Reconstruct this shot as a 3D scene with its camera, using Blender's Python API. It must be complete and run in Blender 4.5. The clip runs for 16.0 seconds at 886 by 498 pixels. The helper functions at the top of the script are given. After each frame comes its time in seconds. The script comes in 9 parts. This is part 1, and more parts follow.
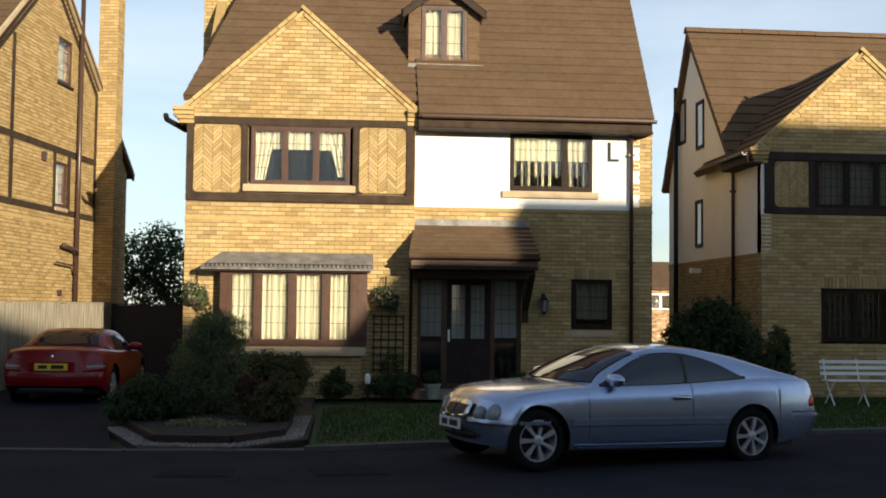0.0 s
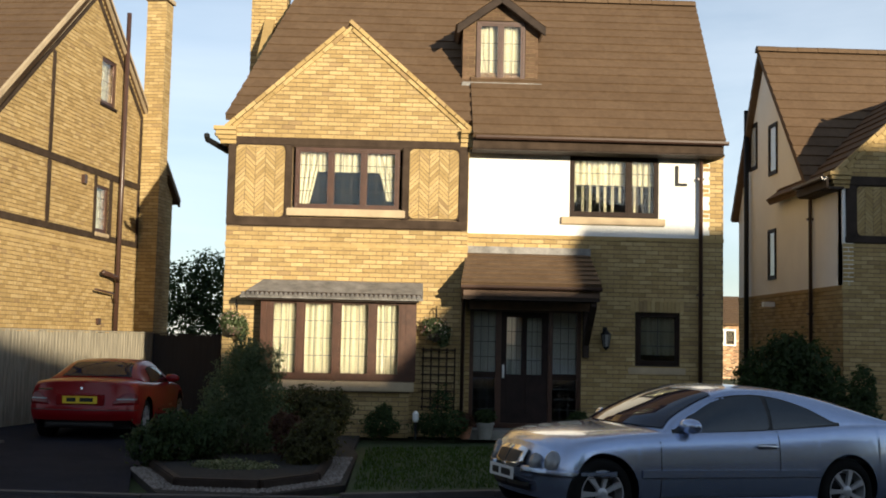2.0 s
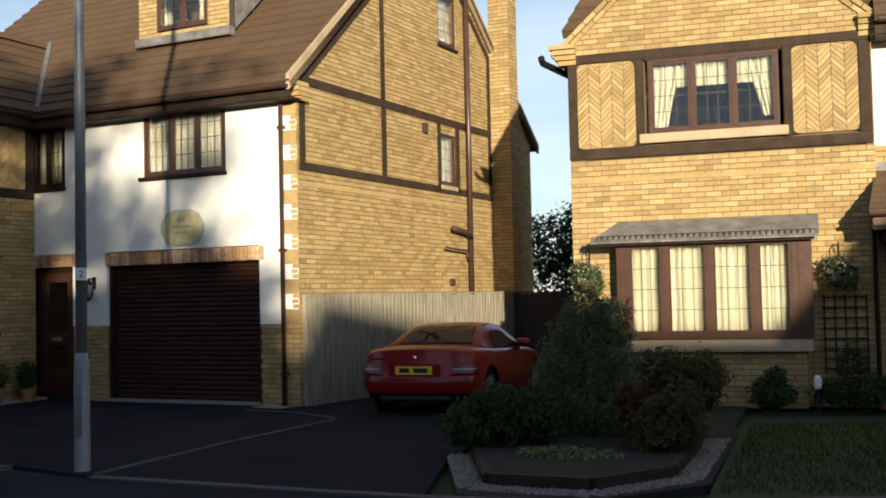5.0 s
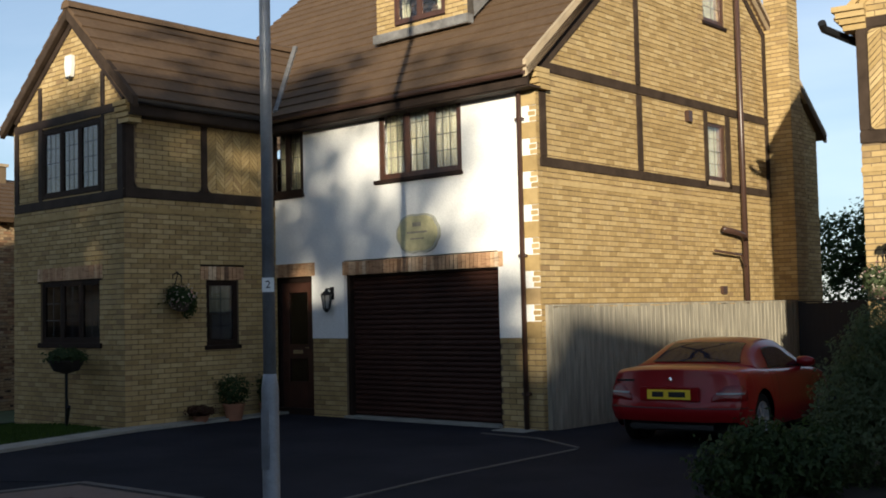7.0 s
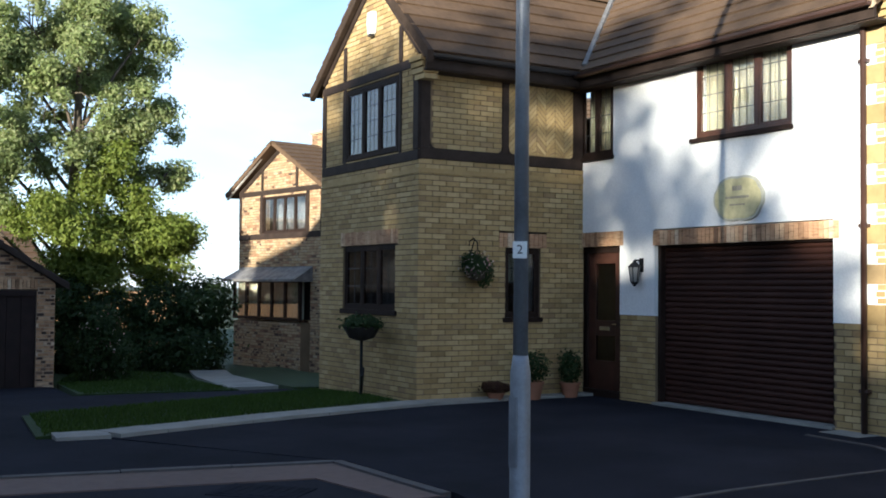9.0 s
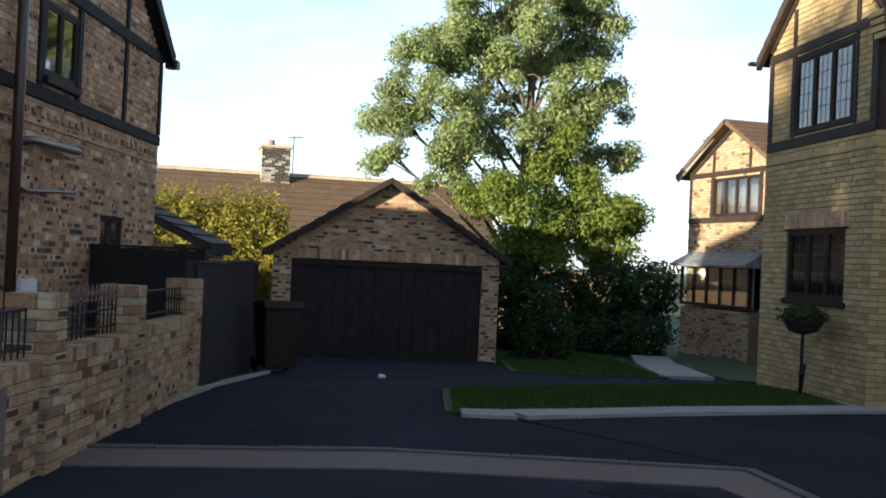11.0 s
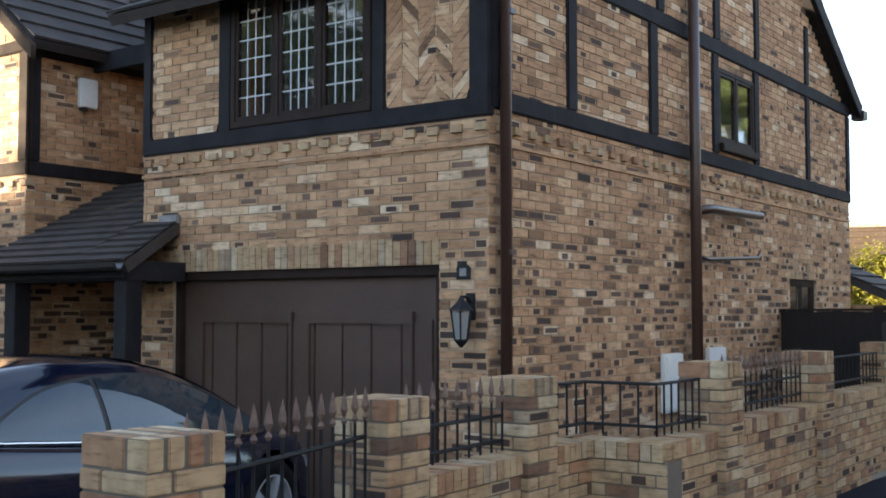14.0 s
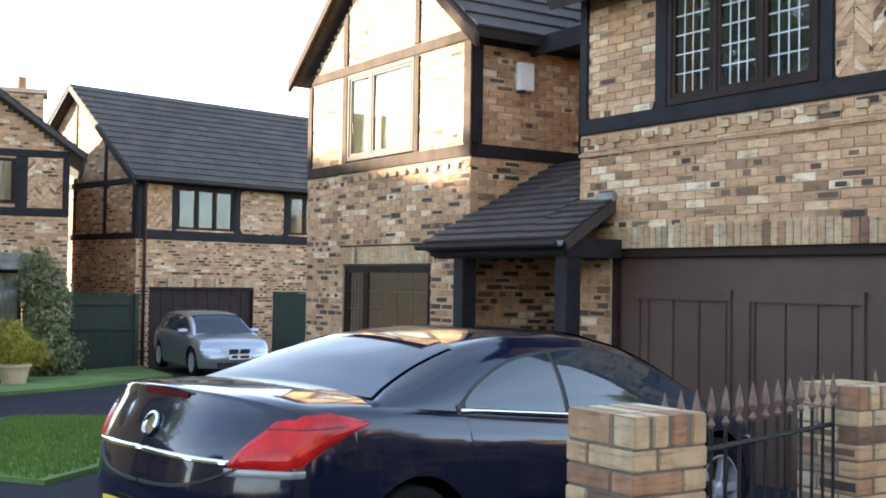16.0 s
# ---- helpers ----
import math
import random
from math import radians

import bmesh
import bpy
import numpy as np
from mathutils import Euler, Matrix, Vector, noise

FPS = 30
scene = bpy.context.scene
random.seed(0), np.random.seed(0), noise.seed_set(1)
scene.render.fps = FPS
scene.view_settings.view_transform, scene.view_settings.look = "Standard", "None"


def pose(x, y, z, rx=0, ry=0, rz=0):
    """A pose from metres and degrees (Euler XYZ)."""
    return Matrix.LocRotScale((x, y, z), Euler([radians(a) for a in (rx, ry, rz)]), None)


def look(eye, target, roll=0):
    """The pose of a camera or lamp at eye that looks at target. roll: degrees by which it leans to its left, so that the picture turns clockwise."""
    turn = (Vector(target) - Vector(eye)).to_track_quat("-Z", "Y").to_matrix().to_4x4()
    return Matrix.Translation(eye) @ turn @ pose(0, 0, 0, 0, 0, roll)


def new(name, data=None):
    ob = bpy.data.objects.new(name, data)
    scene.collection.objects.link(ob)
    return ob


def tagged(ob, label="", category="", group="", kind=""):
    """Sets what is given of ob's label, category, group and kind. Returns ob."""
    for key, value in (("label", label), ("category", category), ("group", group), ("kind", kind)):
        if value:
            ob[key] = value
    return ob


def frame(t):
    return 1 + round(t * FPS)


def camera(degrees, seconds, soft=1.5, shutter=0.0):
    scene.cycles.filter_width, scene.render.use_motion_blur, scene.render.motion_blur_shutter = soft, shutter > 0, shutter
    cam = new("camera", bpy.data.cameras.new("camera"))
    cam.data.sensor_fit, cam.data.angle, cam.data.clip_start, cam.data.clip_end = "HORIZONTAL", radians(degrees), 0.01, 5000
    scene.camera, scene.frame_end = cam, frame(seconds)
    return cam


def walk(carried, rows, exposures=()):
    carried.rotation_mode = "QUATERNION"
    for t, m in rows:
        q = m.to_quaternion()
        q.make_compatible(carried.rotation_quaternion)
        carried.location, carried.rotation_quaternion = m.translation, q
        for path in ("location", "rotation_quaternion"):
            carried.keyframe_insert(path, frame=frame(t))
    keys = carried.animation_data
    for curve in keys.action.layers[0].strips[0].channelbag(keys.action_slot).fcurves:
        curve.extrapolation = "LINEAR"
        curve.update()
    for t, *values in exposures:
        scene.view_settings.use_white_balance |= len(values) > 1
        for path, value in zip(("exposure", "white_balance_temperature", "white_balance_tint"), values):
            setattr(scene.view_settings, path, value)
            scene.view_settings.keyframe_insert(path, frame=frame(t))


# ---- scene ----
cam = camera(43.22, 16.0, 1.8)
PATH = [
    (0.0, look((2.975, -20.505, 1.638), (3.805, -10.553, 2.170), 0.65)),
    (0.5, look((2.974, -20.319, 1.637), (3.786, -10.369, 2.224), -0.04)),
    (1.0, look((2.966, -20.049, 1.638), (3.706, -10.091, 2.186), -0.68)),
    (1.5, look((3.033, -19.657, 1.647), (3.332, -9.688, 2.383), 0.19)),
    (2.0, look((3.133, -19.228, 1.636), (3.443, -9.266, 2.456), 1.27)),
    (2.5, look((3.176, -18.714, 1.620), (3.022, -8.739, 2.315), -0.98)),
    (3.0, look((3.300, -18.150, 1.600), (2.686, -8.191, 2.278), 1.85)),
    (3.5, look((3.342, -17.634, 1.582), (2.418, -7.680, 1.831), -0.66)),
    (4.0, look((3.401, -17.087, 1.569), (1.461, -7.286, 1.972), -0.49)),
    (4.2, look((3.415, -16.859, 1.569), (1.164, -7.122, 1.914), -0.00)),
    (6.3, look((3.388, -14.785, 1.628), (-1.278, -5.963, 2.266), -1.22)),
    (6.5, look((3.310, -14.570, 1.629), (-1.630, -5.886, 2.071), -0.14)),
    (7.0, look((3.124, -14.114, 1.629), (-2.346, -5.762, 2.189), -1.33)),
    (7.5, look((3.084, -13.678, 1.622), (-2.931, -5.712, 2.224), -1.21)),
    (8.0, look((2.924, -13.249, 1.614), (-3.473, -5.590, 2.255), -1.10)),
    (8.5, look((2.785, -12.850, 1.618), (-4.188, -5.695, 2.034), -1.35)),
    (9.0, look((2.568, -12.446, 1.616), (-5.220, -6.182, 1.962), 0.53)),
    (9.5, look((2.417, -12.231, 1.604), (-5.914, -6.720, 2.094), -1.49)),
    (10.0, look((2.221, -11.939, 1.582), (-6.756, -7.544, 1.895), -0.87)),
    (10.2, look((2.174, -11.840, 1.570), (-6.996, -7.861, 1.838), 0.26)),
    (12.3, look((1.601, -11.371, 1.590), (-8.359, -10.513, 1.843), -0.61)),
    (12.5, look((1.574, -11.366, 1.582), (-8.407, -10.864, 1.941), -1.49)),
    (13.0, look((1.493, -11.338, 1.565), (-8.408, -12.633, 2.117), -0.73)),
    (13.5, look((1.483, -11.297, 1.571), (-8.128, -14.004, 2.116), 0.53)),
    (14.0, look((1.498, -11.279, 1.573), (-7.873, -14.727, 2.119), -0.00)),
    (14.5, look((1.520, -11.302, 1.576), (-7.512, -15.567, 2.050), 0.31)),
    (15.0, look((1.532, -11.354, 1.581), (-7.075, -16.426, 2.025), 0.46)),
    (15.5, look((1.573, -11.415, 1.584), (-6.558, -17.227, 1.918), 0.68)),
    (16.0, look((1.638, -11.465, 1.596), (-5.909, -18.019, 1.882), 0.90)),
]
EXPOSURES = [(0, 0.80, 6600, 10), (4.2, 0.80, 6600, 10), (6.5, 0.65, 6150, 10), (8.0, 0.85, 6000, 10), (9.0, 1.47, 5500, 10), (9.5, 1.6, 5600, 10), (10.0, 1.52, 5700, 10), (12.5, 1.62, 6000, 10), (13.0, 1.62, 5950, 10), (13.5, 2.1, 6150, 10), (14.5, 2.85, 6150, 10), (15.2, 3.2, 6250, 10), (16, 3.3, 6300, 10)]
walk(cam, PATH, EXPOSURES)
# sun low over the added houses across the road
SUN_AZ, SUN_EL = 26.0, 9.0
sun_to = Vector((math.sin(radians(SUN_AZ)) * math.cos(radians(SUN_EL)), -math.cos(radians(SUN_AZ)) * math.cos(radians(SUN_EL)), math.sin(radians(SUN_EL))))
world = bpy.data.worlds.new("world")
scene.world = world
world.use_nodes = True
wn = world.node_tree.nodes
sky = wn.new("ShaderNodeTexSky")
sky.sky_type, sky.sun_disc = "NISHITA", False
sky.sun_elevation, sky.sun_rotation = radians(SUN_EL), radians(180 - SUN_AZ)
sky.altitude, sky.air_density, sky.dust_density, sky.ozone_density = 60, 1.0, 0.25, 3.0
wn["Background"].inputs["Strength"].default_value = 0.085
# thin high cloud over the whole sky
wt = world.node_tree
co, mp = wn.new("ShaderNodeTexCoord"), wn.new("ShaderNodeMapping")
mp.inputs["Scale"].default_value = (1.0, 1.0, 3.2)
wt.links.new(co.outputs["Generated"], mp.inputs[0])
cn = wn.new("ShaderNodeTexNoise")
cn.inputs["Scale"].default_value, cn.inputs["Detail"].default_value, cn.inputs["Roughness"].default_value, cn.inputs["Distortion"].default_value = 2.2, 6.0, 0.55, 0.6
wt.links.new(mp.outputs[0], cn.inputs["Vector"])
cr = wn.new("ShaderNodeValToRGB")
cr.color_ramp.elements[0].position, cr.color_ramp.elements[1].position = 0.30, 0.85
cr.color_ramp.elements[0].color = (0.30, 0.30, 0.30, 1)
cr.color_ramp.elements[1].color = (0.8, 0.8, 0.8, 1)
wt.links.new(cn.outputs["Fac"], cr.inputs[0])
cm = wn.new("ShaderNodeMix")
cm.data_type = "RGBA"
cm.inputs[7].default_value = (9.6, 10.2, 10.8, 1)
# thicker towards the horizon
sx, mr, ml = wn.new("ShaderNodeSeparateXYZ"), wn.new("ShaderNodeMapRange"), wn.new("ShaderNodeMath")
wt.links.new(co.outputs["Generated"], sx.inputs[0])
wt.links.new(sx.outputs["Z"], mr.inputs["Value"])
mr.inputs["From Min"].default_value, mr.inputs["From Max"].default_value = 0.15, 0.65
mr.inputs["To Min"].default_value, mr.inputs["To Max"].default_value = 0.70, 0.22
ml.operation = "MULTIPLY"
wt.links.new(cr.outputs[0], ml.inputs[0])
wt.links.new(mr.outputs[0], ml.inputs[1])
wt.links.new(ml.outputs[0], cm.inputs[0])
wt.links.new(sky.outputs[0], cm.inputs[6])
wt.links.new(cm.outputs[2], wn["Background"].inputs["Color"])
lamp = bpy.data.lights.new("sun", "SUN")
lamp.energy, lamp.angle, lamp.color = 5.0, radians(0.6), (1.0, 0.87, 0.64)
sun = new("sun", lamp)
sun.matrix_world = look(sun_to * 60, (0, 0, 0))

# ---- materials ----


def material(name, rough=0.7, metal=0.0, spec=0.5):
    m = bpy.data.materials.new(name)
    m.use_nodes = True
    b = m.node_tree.nodes["Principled BSDF"]
    b.inputs["Roughness"].default_value, b.inputs["Metallic"].default_value = rough, metal
    b.inputs["Specular IOR Level"].default_value = spec
    return m, m.node_tree, b


def add(tree, kind, **values):
    n = tree.nodes.new(kind)
    for k, v in values.items():
        n.inputs[k].default_value = v
    return n


def ramp(tree, stops, fac):
    r = tree.nodes.new("ShaderNodeValToRGB")
    while len(r.color_ramp.elements) < len(stops):
        r.color_ramp.elements.new(0.5)
    for e, (p, c) in zip(r.color_ramp.elements, stops):
        e.position, e.color = p, (*c, 1)
    tree.links.new(fac, r.inputs[0])
    return r.outputs[0]


def mixed(tree, a, b, fac, kind="MIX"):
    n = tree.nodes.new("ShaderNodeMix")
    n.data_type, n.blend_type = "RGBA", kind
    for sock, v in ((n.inputs[0], fac), (n.inputs[6], a), (n.inputs[7], b)):
        if hasattr(v, "links"):
            tree.links.new(v, sock)
        else:
            sock.default_value = v if isinstance(v, float) else (*v, 1)
    return n.outputs[2]


def noisy(tree, scale, detail=4.0, rough=0.6, stretch=None):
    n = add(tree, "ShaderNodeTexNoise", Scale=scale, Detail=detail, Roughness=rough)
    c = tree.nodes.new("ShaderNodeTexCoord")
    if stretch:
        mp = tree.nodes.new("ShaderNodeMapping")
        mp.inputs["Scale"].default_value = stretch
        tree.links.new(c.outputs["Object"], mp.inputs[0])
        tree.links.new(mp.outputs[0], n.inputs["Vector"])
    else:
        tree.links.new(c.outputs["Object"], n.inputs["Vector"])
    return n.outputs["Fac"]


def bumped(tree, b, height, strength=0.3, dist=0.01):
    n = add(tree, "ShaderNodeBump", Strength=strength, Distance=dist)
    tree.links.new(height, n.inputs["Height"])
    tree.links.new(n.outputs[0], b.inputs["Normal"])


def plain(name, colour, rough=0.6, metal=0.0, vary=0.15, scale=3.0, fine=60.0, bump=0.15, spec=0.5, stretch=None):
    """A surface with stains at two scales and fine relief."""
    m, t, b = material(name, rough, metal, spec)
    dark = tuple(c * (1 - vary) for c in colour)
    light = tuple(min(1, c * (1 + vary)) for c in colour)
    big = ramp(t, [(0.3, dark), (0.7, light)], noisy(t, scale, stretch=stretch))
    small = noisy(t, fine, 3.0, stretch=stretch)
    col = mixed(t, big, ramp(t, [(0.3, (0.72, 0.72, 0.72)), (0.7, (1, 1, 1))], small), 0.5, "MULTIPLY")
    t.links.new(col, b.inputs["Base Color"])
    if bump:
        bumped(t, b, small, bump)
    return m


def placed(tree, stretch, detail=3.0):
    """Noise that runs on across neighbouring pieces."""
    n = add(tree, "ShaderNodeTexNoise", Scale=1.0, Detail=detail, Roughness=0.6)
    g = tree.nodes.new("ShaderNodeNewGeometry")
    mp = tree.nodes.new("ShaderNodeMapping")
    mp.inputs["Scale"].default_value = stretch
    tree.links.new(g.outputs["Position"], mp.inputs[0])
    tree.links.new(mp.outputs[0], n.inputs["Vector"])
    return n.outputs["Fac"]


def brick_material(name, stops, grain=0.35, flash=0.0):
    """Fired clay: each brick its own tone, with flashed patches and sand grain."""
    m, t, b = material(name, 0.85, 0, 0.25)
    geo = t.nodes.new("ShaderNodeNewGeometry")
    info = t.nodes.new("ShaderNodeObjectInfo")
    s = t.nodes.new("ShaderNodeMath")
    s.operation = "ADD"
    t.links.new(geo.outputs["Random Per Island"], s.inputs[0])
    t.links.new(info.outputs["Random"], s.inputs[1])
    fr = t.nodes.new("ShaderNodeMath")
    fr.operation = "FRACT"
    t.links.new(s.outputs[0], fr.inputs[0])
    base = ramp(t, stops, fr.outputs[0])
    patch = ramp(t, [(0.35, (0.70, 0.66, 0.62)), (0.6, (1.06, 1.04, 1.0))], placed(t, (9.0, 9.0, 9.0)))
    col = mixed(t, base, patch, grain, "MULTIPLY")
    if flash:
        dash = ramp(t, [(0.30, (0.30, 0.26, 0.25)), (0.40, (0.80, 0.77, 0.75)), (0.52, (1, 1, 1))], placed(t, (7.0, 7.0, 46.0), 2.0))
        col = mixed(t, col, dash, flash, "MULTIPLY")
    stain = ramp(t, [(0.35, (0.8, 0.79, 0.78)), (0.65, (1, 1, 1))], placed(t, (0.9, 0.9, 0.9)))
    col = mixed(t, col, stain, 0.6, "MULTIPLY")
    t.links.new(col, b.inputs["Base Color"])
    bumped(t, b, noisy(t, 130.0, 3.0), 0.4, 0.004)
    return m


M = {}
M["brick_buff"] = brick_material("buff brick", [(0.0, (0.33, 0.23, 0.10)), (0.25, (0.39, 0.275, 0.12)), (0.6, (0.44, 0.315, 0.145)), (0.9, (0.49, 0.365, 0.18)), (1.0, (0.29, 0.195, 0.095))])
M["brick_multi"] = brick_material("multi brick", [(0.0, (0.16, 0.095, 0.06)), (0.03, (0.25, 0.15, 0.085)), (0.07, (0.39, 0.23, 0.13)), (0.45, (0.48, 0.29, 0.165)), (0.70, (0.54, 0.34, 0.195)), (0.88, (0.59, 0.40, 0.24)), (0.94, (0.66, 0.49, 0.33)), (1.0, (0.70, 0.56, 0.40))], 0.65, 0.7)
M["brick_pale"] = brick_material("pale brick", [(0.0, (0.40, 0.27, 0.15)), (0.3, (0.48, 0.36, 0.22)), (0.6, (0.42, 0.29, 0.17)), (0.76, (0.34, 0.19, 0.11)), (0.84, (0.16, 0.10, 0.07)), (0.9, (0.52, 0.42, 0.28)), (1.0, (0.36, 0.27, 0.18))], 0.8, 0.55)
M["mortar_wall"] = plain("dark wall mortar", (0.15, 0.125, 0.10), 0.95, fine=90, bump=0.3)
M["brick_flash"] = brick_material("dark flashed brick face", [(0.0, (0.045, 0.034, 0.030)), (0.4, (0.075, 0.052, 0.042)), (0.75, (0.12, 0.080, 0.060)), (1.0, (0.20, 0.13, 0.09))], 0.6)
M["tile_hung"] = brick_material("brown hung tile", [(0.0, (0.10, 0.062, 0.038)), (0.5, (0.13, 0.082, 0.050)), (1.0, (0.16, 0.10, 0.062))], 0.5)
M["rust"] = plain("rusty iron tip", (0.15, 0.095, 0.07), 0.8, vary=0.35, scale=20)
M["brick_patched"] = brick_material("patched stone", [(0.0, (0.03, 0.03, 0.03)), (0.6, (0.06, 0.055, 0.05)), (0.66, (0.30, 0.27, 0.23)), (1.0, (0.42, 0.38, 0.32))])
M["mortar_buff"] = plain("buff mortar", (0.18, 0.125, 0.07), 0.95, fine=90, bump=0.3)
M["mortar_grey"] = plain("grey mortar", (0.37, 0.295, 0.215), 0.95, fine=90, bump=0.3)
M["render"] = plain("white render", (0.80, 0.79, 0.76), 0.9, vary=0.05, scale=1.2, fine=45, bump=0.25)
M["timber"] = plain("dark stained timber", (0.036, 0.024, 0.018), 0.7, spec=0.2, vary=0.35, scale=4, fine=30, bump=0.3, stretch=(1, 1, 1))
M["timber_grey"] = plain("weathered brown timber", (0.052, 0.036, 0.026), 0.85, spec=0.1, vary=0.3, scale=4, fine=30, bump=0.3)
M["timber_blue"] = plain("black stained timber", (0.020, 0.018, 0.020), 0.75, spec=0.15, vary=0.3, scale=4, fine=30, bump=0.3)
M["frame_red"] = plain("red brown window paint", (0.066, 0.028, 0.016), 0.35, vary=0.25, scale=6, fine=40, bump=0.1)
M["frame_dark"] = plain("dark brown window paint", (0.026, 0.016, 0.012), 0.6, spec=0.12, vary=0.25, scale=6, fine=40, bump=0.1)
M["stone"] = plain("buff cast stone", (0.44, 0.34, 0.22), 0.9, vary=0.15, fine=70, bump=0.3)
M["tile_brown"] = brick_material("brown roof tile", [(0.0, (0.118, 0.074, 0.043)), (0.5, (0.124, 0.079, 0.047)), (1.0, (0.132, 0.085, 0.051))], 0.45)
M["tile_dark"] = brick_material("dark roof tile", [(0.0, (0.050, 0.044, 0.043)), (0.5, (0.060, 0.051, 0.048)), (1.0, (0.072, 0.060, 0.055))], 0.5)
M["lead"] = plain("weathered lead sheet", (0.21, 0.20, 0.19), 0.65, 0.3, vary=0.4, scale=5, fine=40)
M["plastic_brown"] = plain("brown plastic pipe", (0.060, 0.032, 0.024), 0.35, vary=0.15, bump=0.05)
M["plastic_black"] = plain("black plastic pipe", (0.022, 0.020, 0.022), 0.4, vary=0.15, bump=0.05)
M["metal_black"] = plain("black painted iron", (0.012, 0.012, 0.013), 0.6, 0.0, spec=0.25, vary=0.2, bump=0.2)
M["door_brown"] = plain("dark brown stained door", (0.022, 0.012, 0.010), 0.7, spec=0.25, vary=0.3, scale=5, fine=50, bump=0.2)
# brown board made lighter in place of sun that doesn't reach the porch
M["porch_brown_lit"] = plain("brown porch board lightened for sun", (0.13, 0.070, 0.038), 0.6, vary=0.25, scale=5, fine=40, bump=0.2)
M["door_red"] = plain("mahogany stained door", (0.055, 0.022, 0.014), 0.45, vary=0.25, scale=5, fine=50, bump=0.15)
M["chrome"] = plain("chrome", (0.75, 0.75, 0.75), 0.08, 1.0, vary=0.03, bump=0.0)
M["garage_red"] = plain("mahogany roller shutter", (0.040, 0.016, 0.011), 0.6, spec=0.2, vary=0.2, scale=2, fine=50, bump=0.1)
M["garage_brown"] = plain("brown garage panel", (0.062, 0.034, 0.023), 0.55, vary=0.2, scale=2, fine=60, bump=0.15)
M["white_plastic"] = plain("white plastic", (0.75, 0.75, 0.72), 0.4, vary=0.06, bump=0.05)
# net darkened: the unlit room behind it is put into the colour
M["curtain"] = plain("net curtain darkened for the room behind", (0.25, 0.23, 0.155), 0.9, vary=0.12, scale=2, fine=20, stretch=(14, 14, 0.3))
M["curtain_dim"] = plain("grey net curtain", (0.55, 0.54, 0.47), 0.9, vary=0.12, scale=2, fine=20, stretch=(14, 14, 0.3))
# the dimness of unlit rooms is put into this near-black colour
M["dark_room"] = plain("near-black sheet for unlit rooms", (0.05, 0.05, 0.05), 0.9)
M["lead_strip"] = plain("lead came", (0.06, 0.06, 0.06), 0.6, 0.3)
M["plaque_rim"] = plain("pale plaque border", (0.45, 0.44, 0.36), 0.6, vary=0.15, scale=8)
# lighter copy of the lead came, the light it catches put into its colour
M["lead_lit"] = plain("lead came lightened as if catching light", (0.42, 0.43, 0.43), 0.5, 0.2)
M["gold"] = plain("ochre plaque paint", (0.52, 0.47, 0.26), 0.5, vary=0.2, scale=8)
M["fence_grey"] = plain("silvered fence board", (0.30, 0.27, 0.21), 0.85, vary=0.35, scale=2.5, fine=40, bump=0.4, stretch=(6, 6, 0.6))
M["fence_dark"] = plain("dark stained fence board", (0.018, 0.014, 0.014), 0.75, vary=0.25, scale=2.5, fine=40, bump=0.4, stretch=(6, 6, 0.6))
M["asphalt"] = plain("asphalt", (0.021, 0.022, 0.028), 1.0, vary=0.3, scale=0.8, fine=150, bump=0.6, spec=0.1)
M["drive"] = plain("dark tarmac", (0.017, 0.018, 0.025), 1.0, vary=0.35, scale=0.7, fine=150, bump=0.6, spec=0.1)
M["kerb"] = plain("concrete kerb", (0.075, 0.068, 0.064), 0.9, vary=0.2, fine=80, bump=0.3)
M["paving"] = plain("pale concrete slab", (0.26, 0.25, 0.22), 0.9, vary=0.18, scale=2, fine=80, bump=0.3)
M["sett"] = brick_material("brown block paving", [(0.0, (0.11, 0.08, 0.07)), (0.5, (0.14, 0.10, 0.085)), (1.0, (0.17, 0.125, 0.10))])
M["soil"] = plain("dark garden soil", (0.018, 0.014, 0.010), 1.0, vary=0.4, scale=6, fine=60, bump=0.8)
M["gravel"] = brick_material("pale gravel", [(0.0, (0.12, 0.10, 0.085)), (0.5, (0.20, 0.17, 0.15)), (1.0, (0.30, 0.27, 0.24))])
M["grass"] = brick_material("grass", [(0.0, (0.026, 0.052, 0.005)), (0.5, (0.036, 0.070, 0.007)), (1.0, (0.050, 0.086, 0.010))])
# brighter turf and grass for the island, turf for the far lawn too
M["turf_bright"] = plain("bright turf", (0.08, 0.14, 0.03), 1.0, vary=0.3, scale=1.5, fine=60, bump=0.8)
M["grass_bright"] = brick_material("bright grass", [(0.0, (0.07, 0.14, 0.02)), (0.5, (0.10, 0.18, 0.03)), (1.0, (0.13, 0.21, 0.045))])
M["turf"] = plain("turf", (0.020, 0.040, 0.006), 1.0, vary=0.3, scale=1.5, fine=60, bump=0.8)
M["terracotta"] = plain("terracotta", (0.30, 0.13, 0.07), 0.85)
M["bark"] = plain("bark", (0.11, 0.085, 0.06), 0.95, vary=0.3, scale=8, fine=30, bump=0.8)


def glass_material(name, tint=(0.9, 0.93, 0.94), rough=0.02):
    m, t, b = material(name, rough)
    b.inputs["Base Color"].default_value = (*tint, 1)
    b.inputs["Transmission Weight"].default_value = 1.0
    b.inputs["IOR"].default_value = 1.45
    return m


M["glass"] = glass_material("window glass")


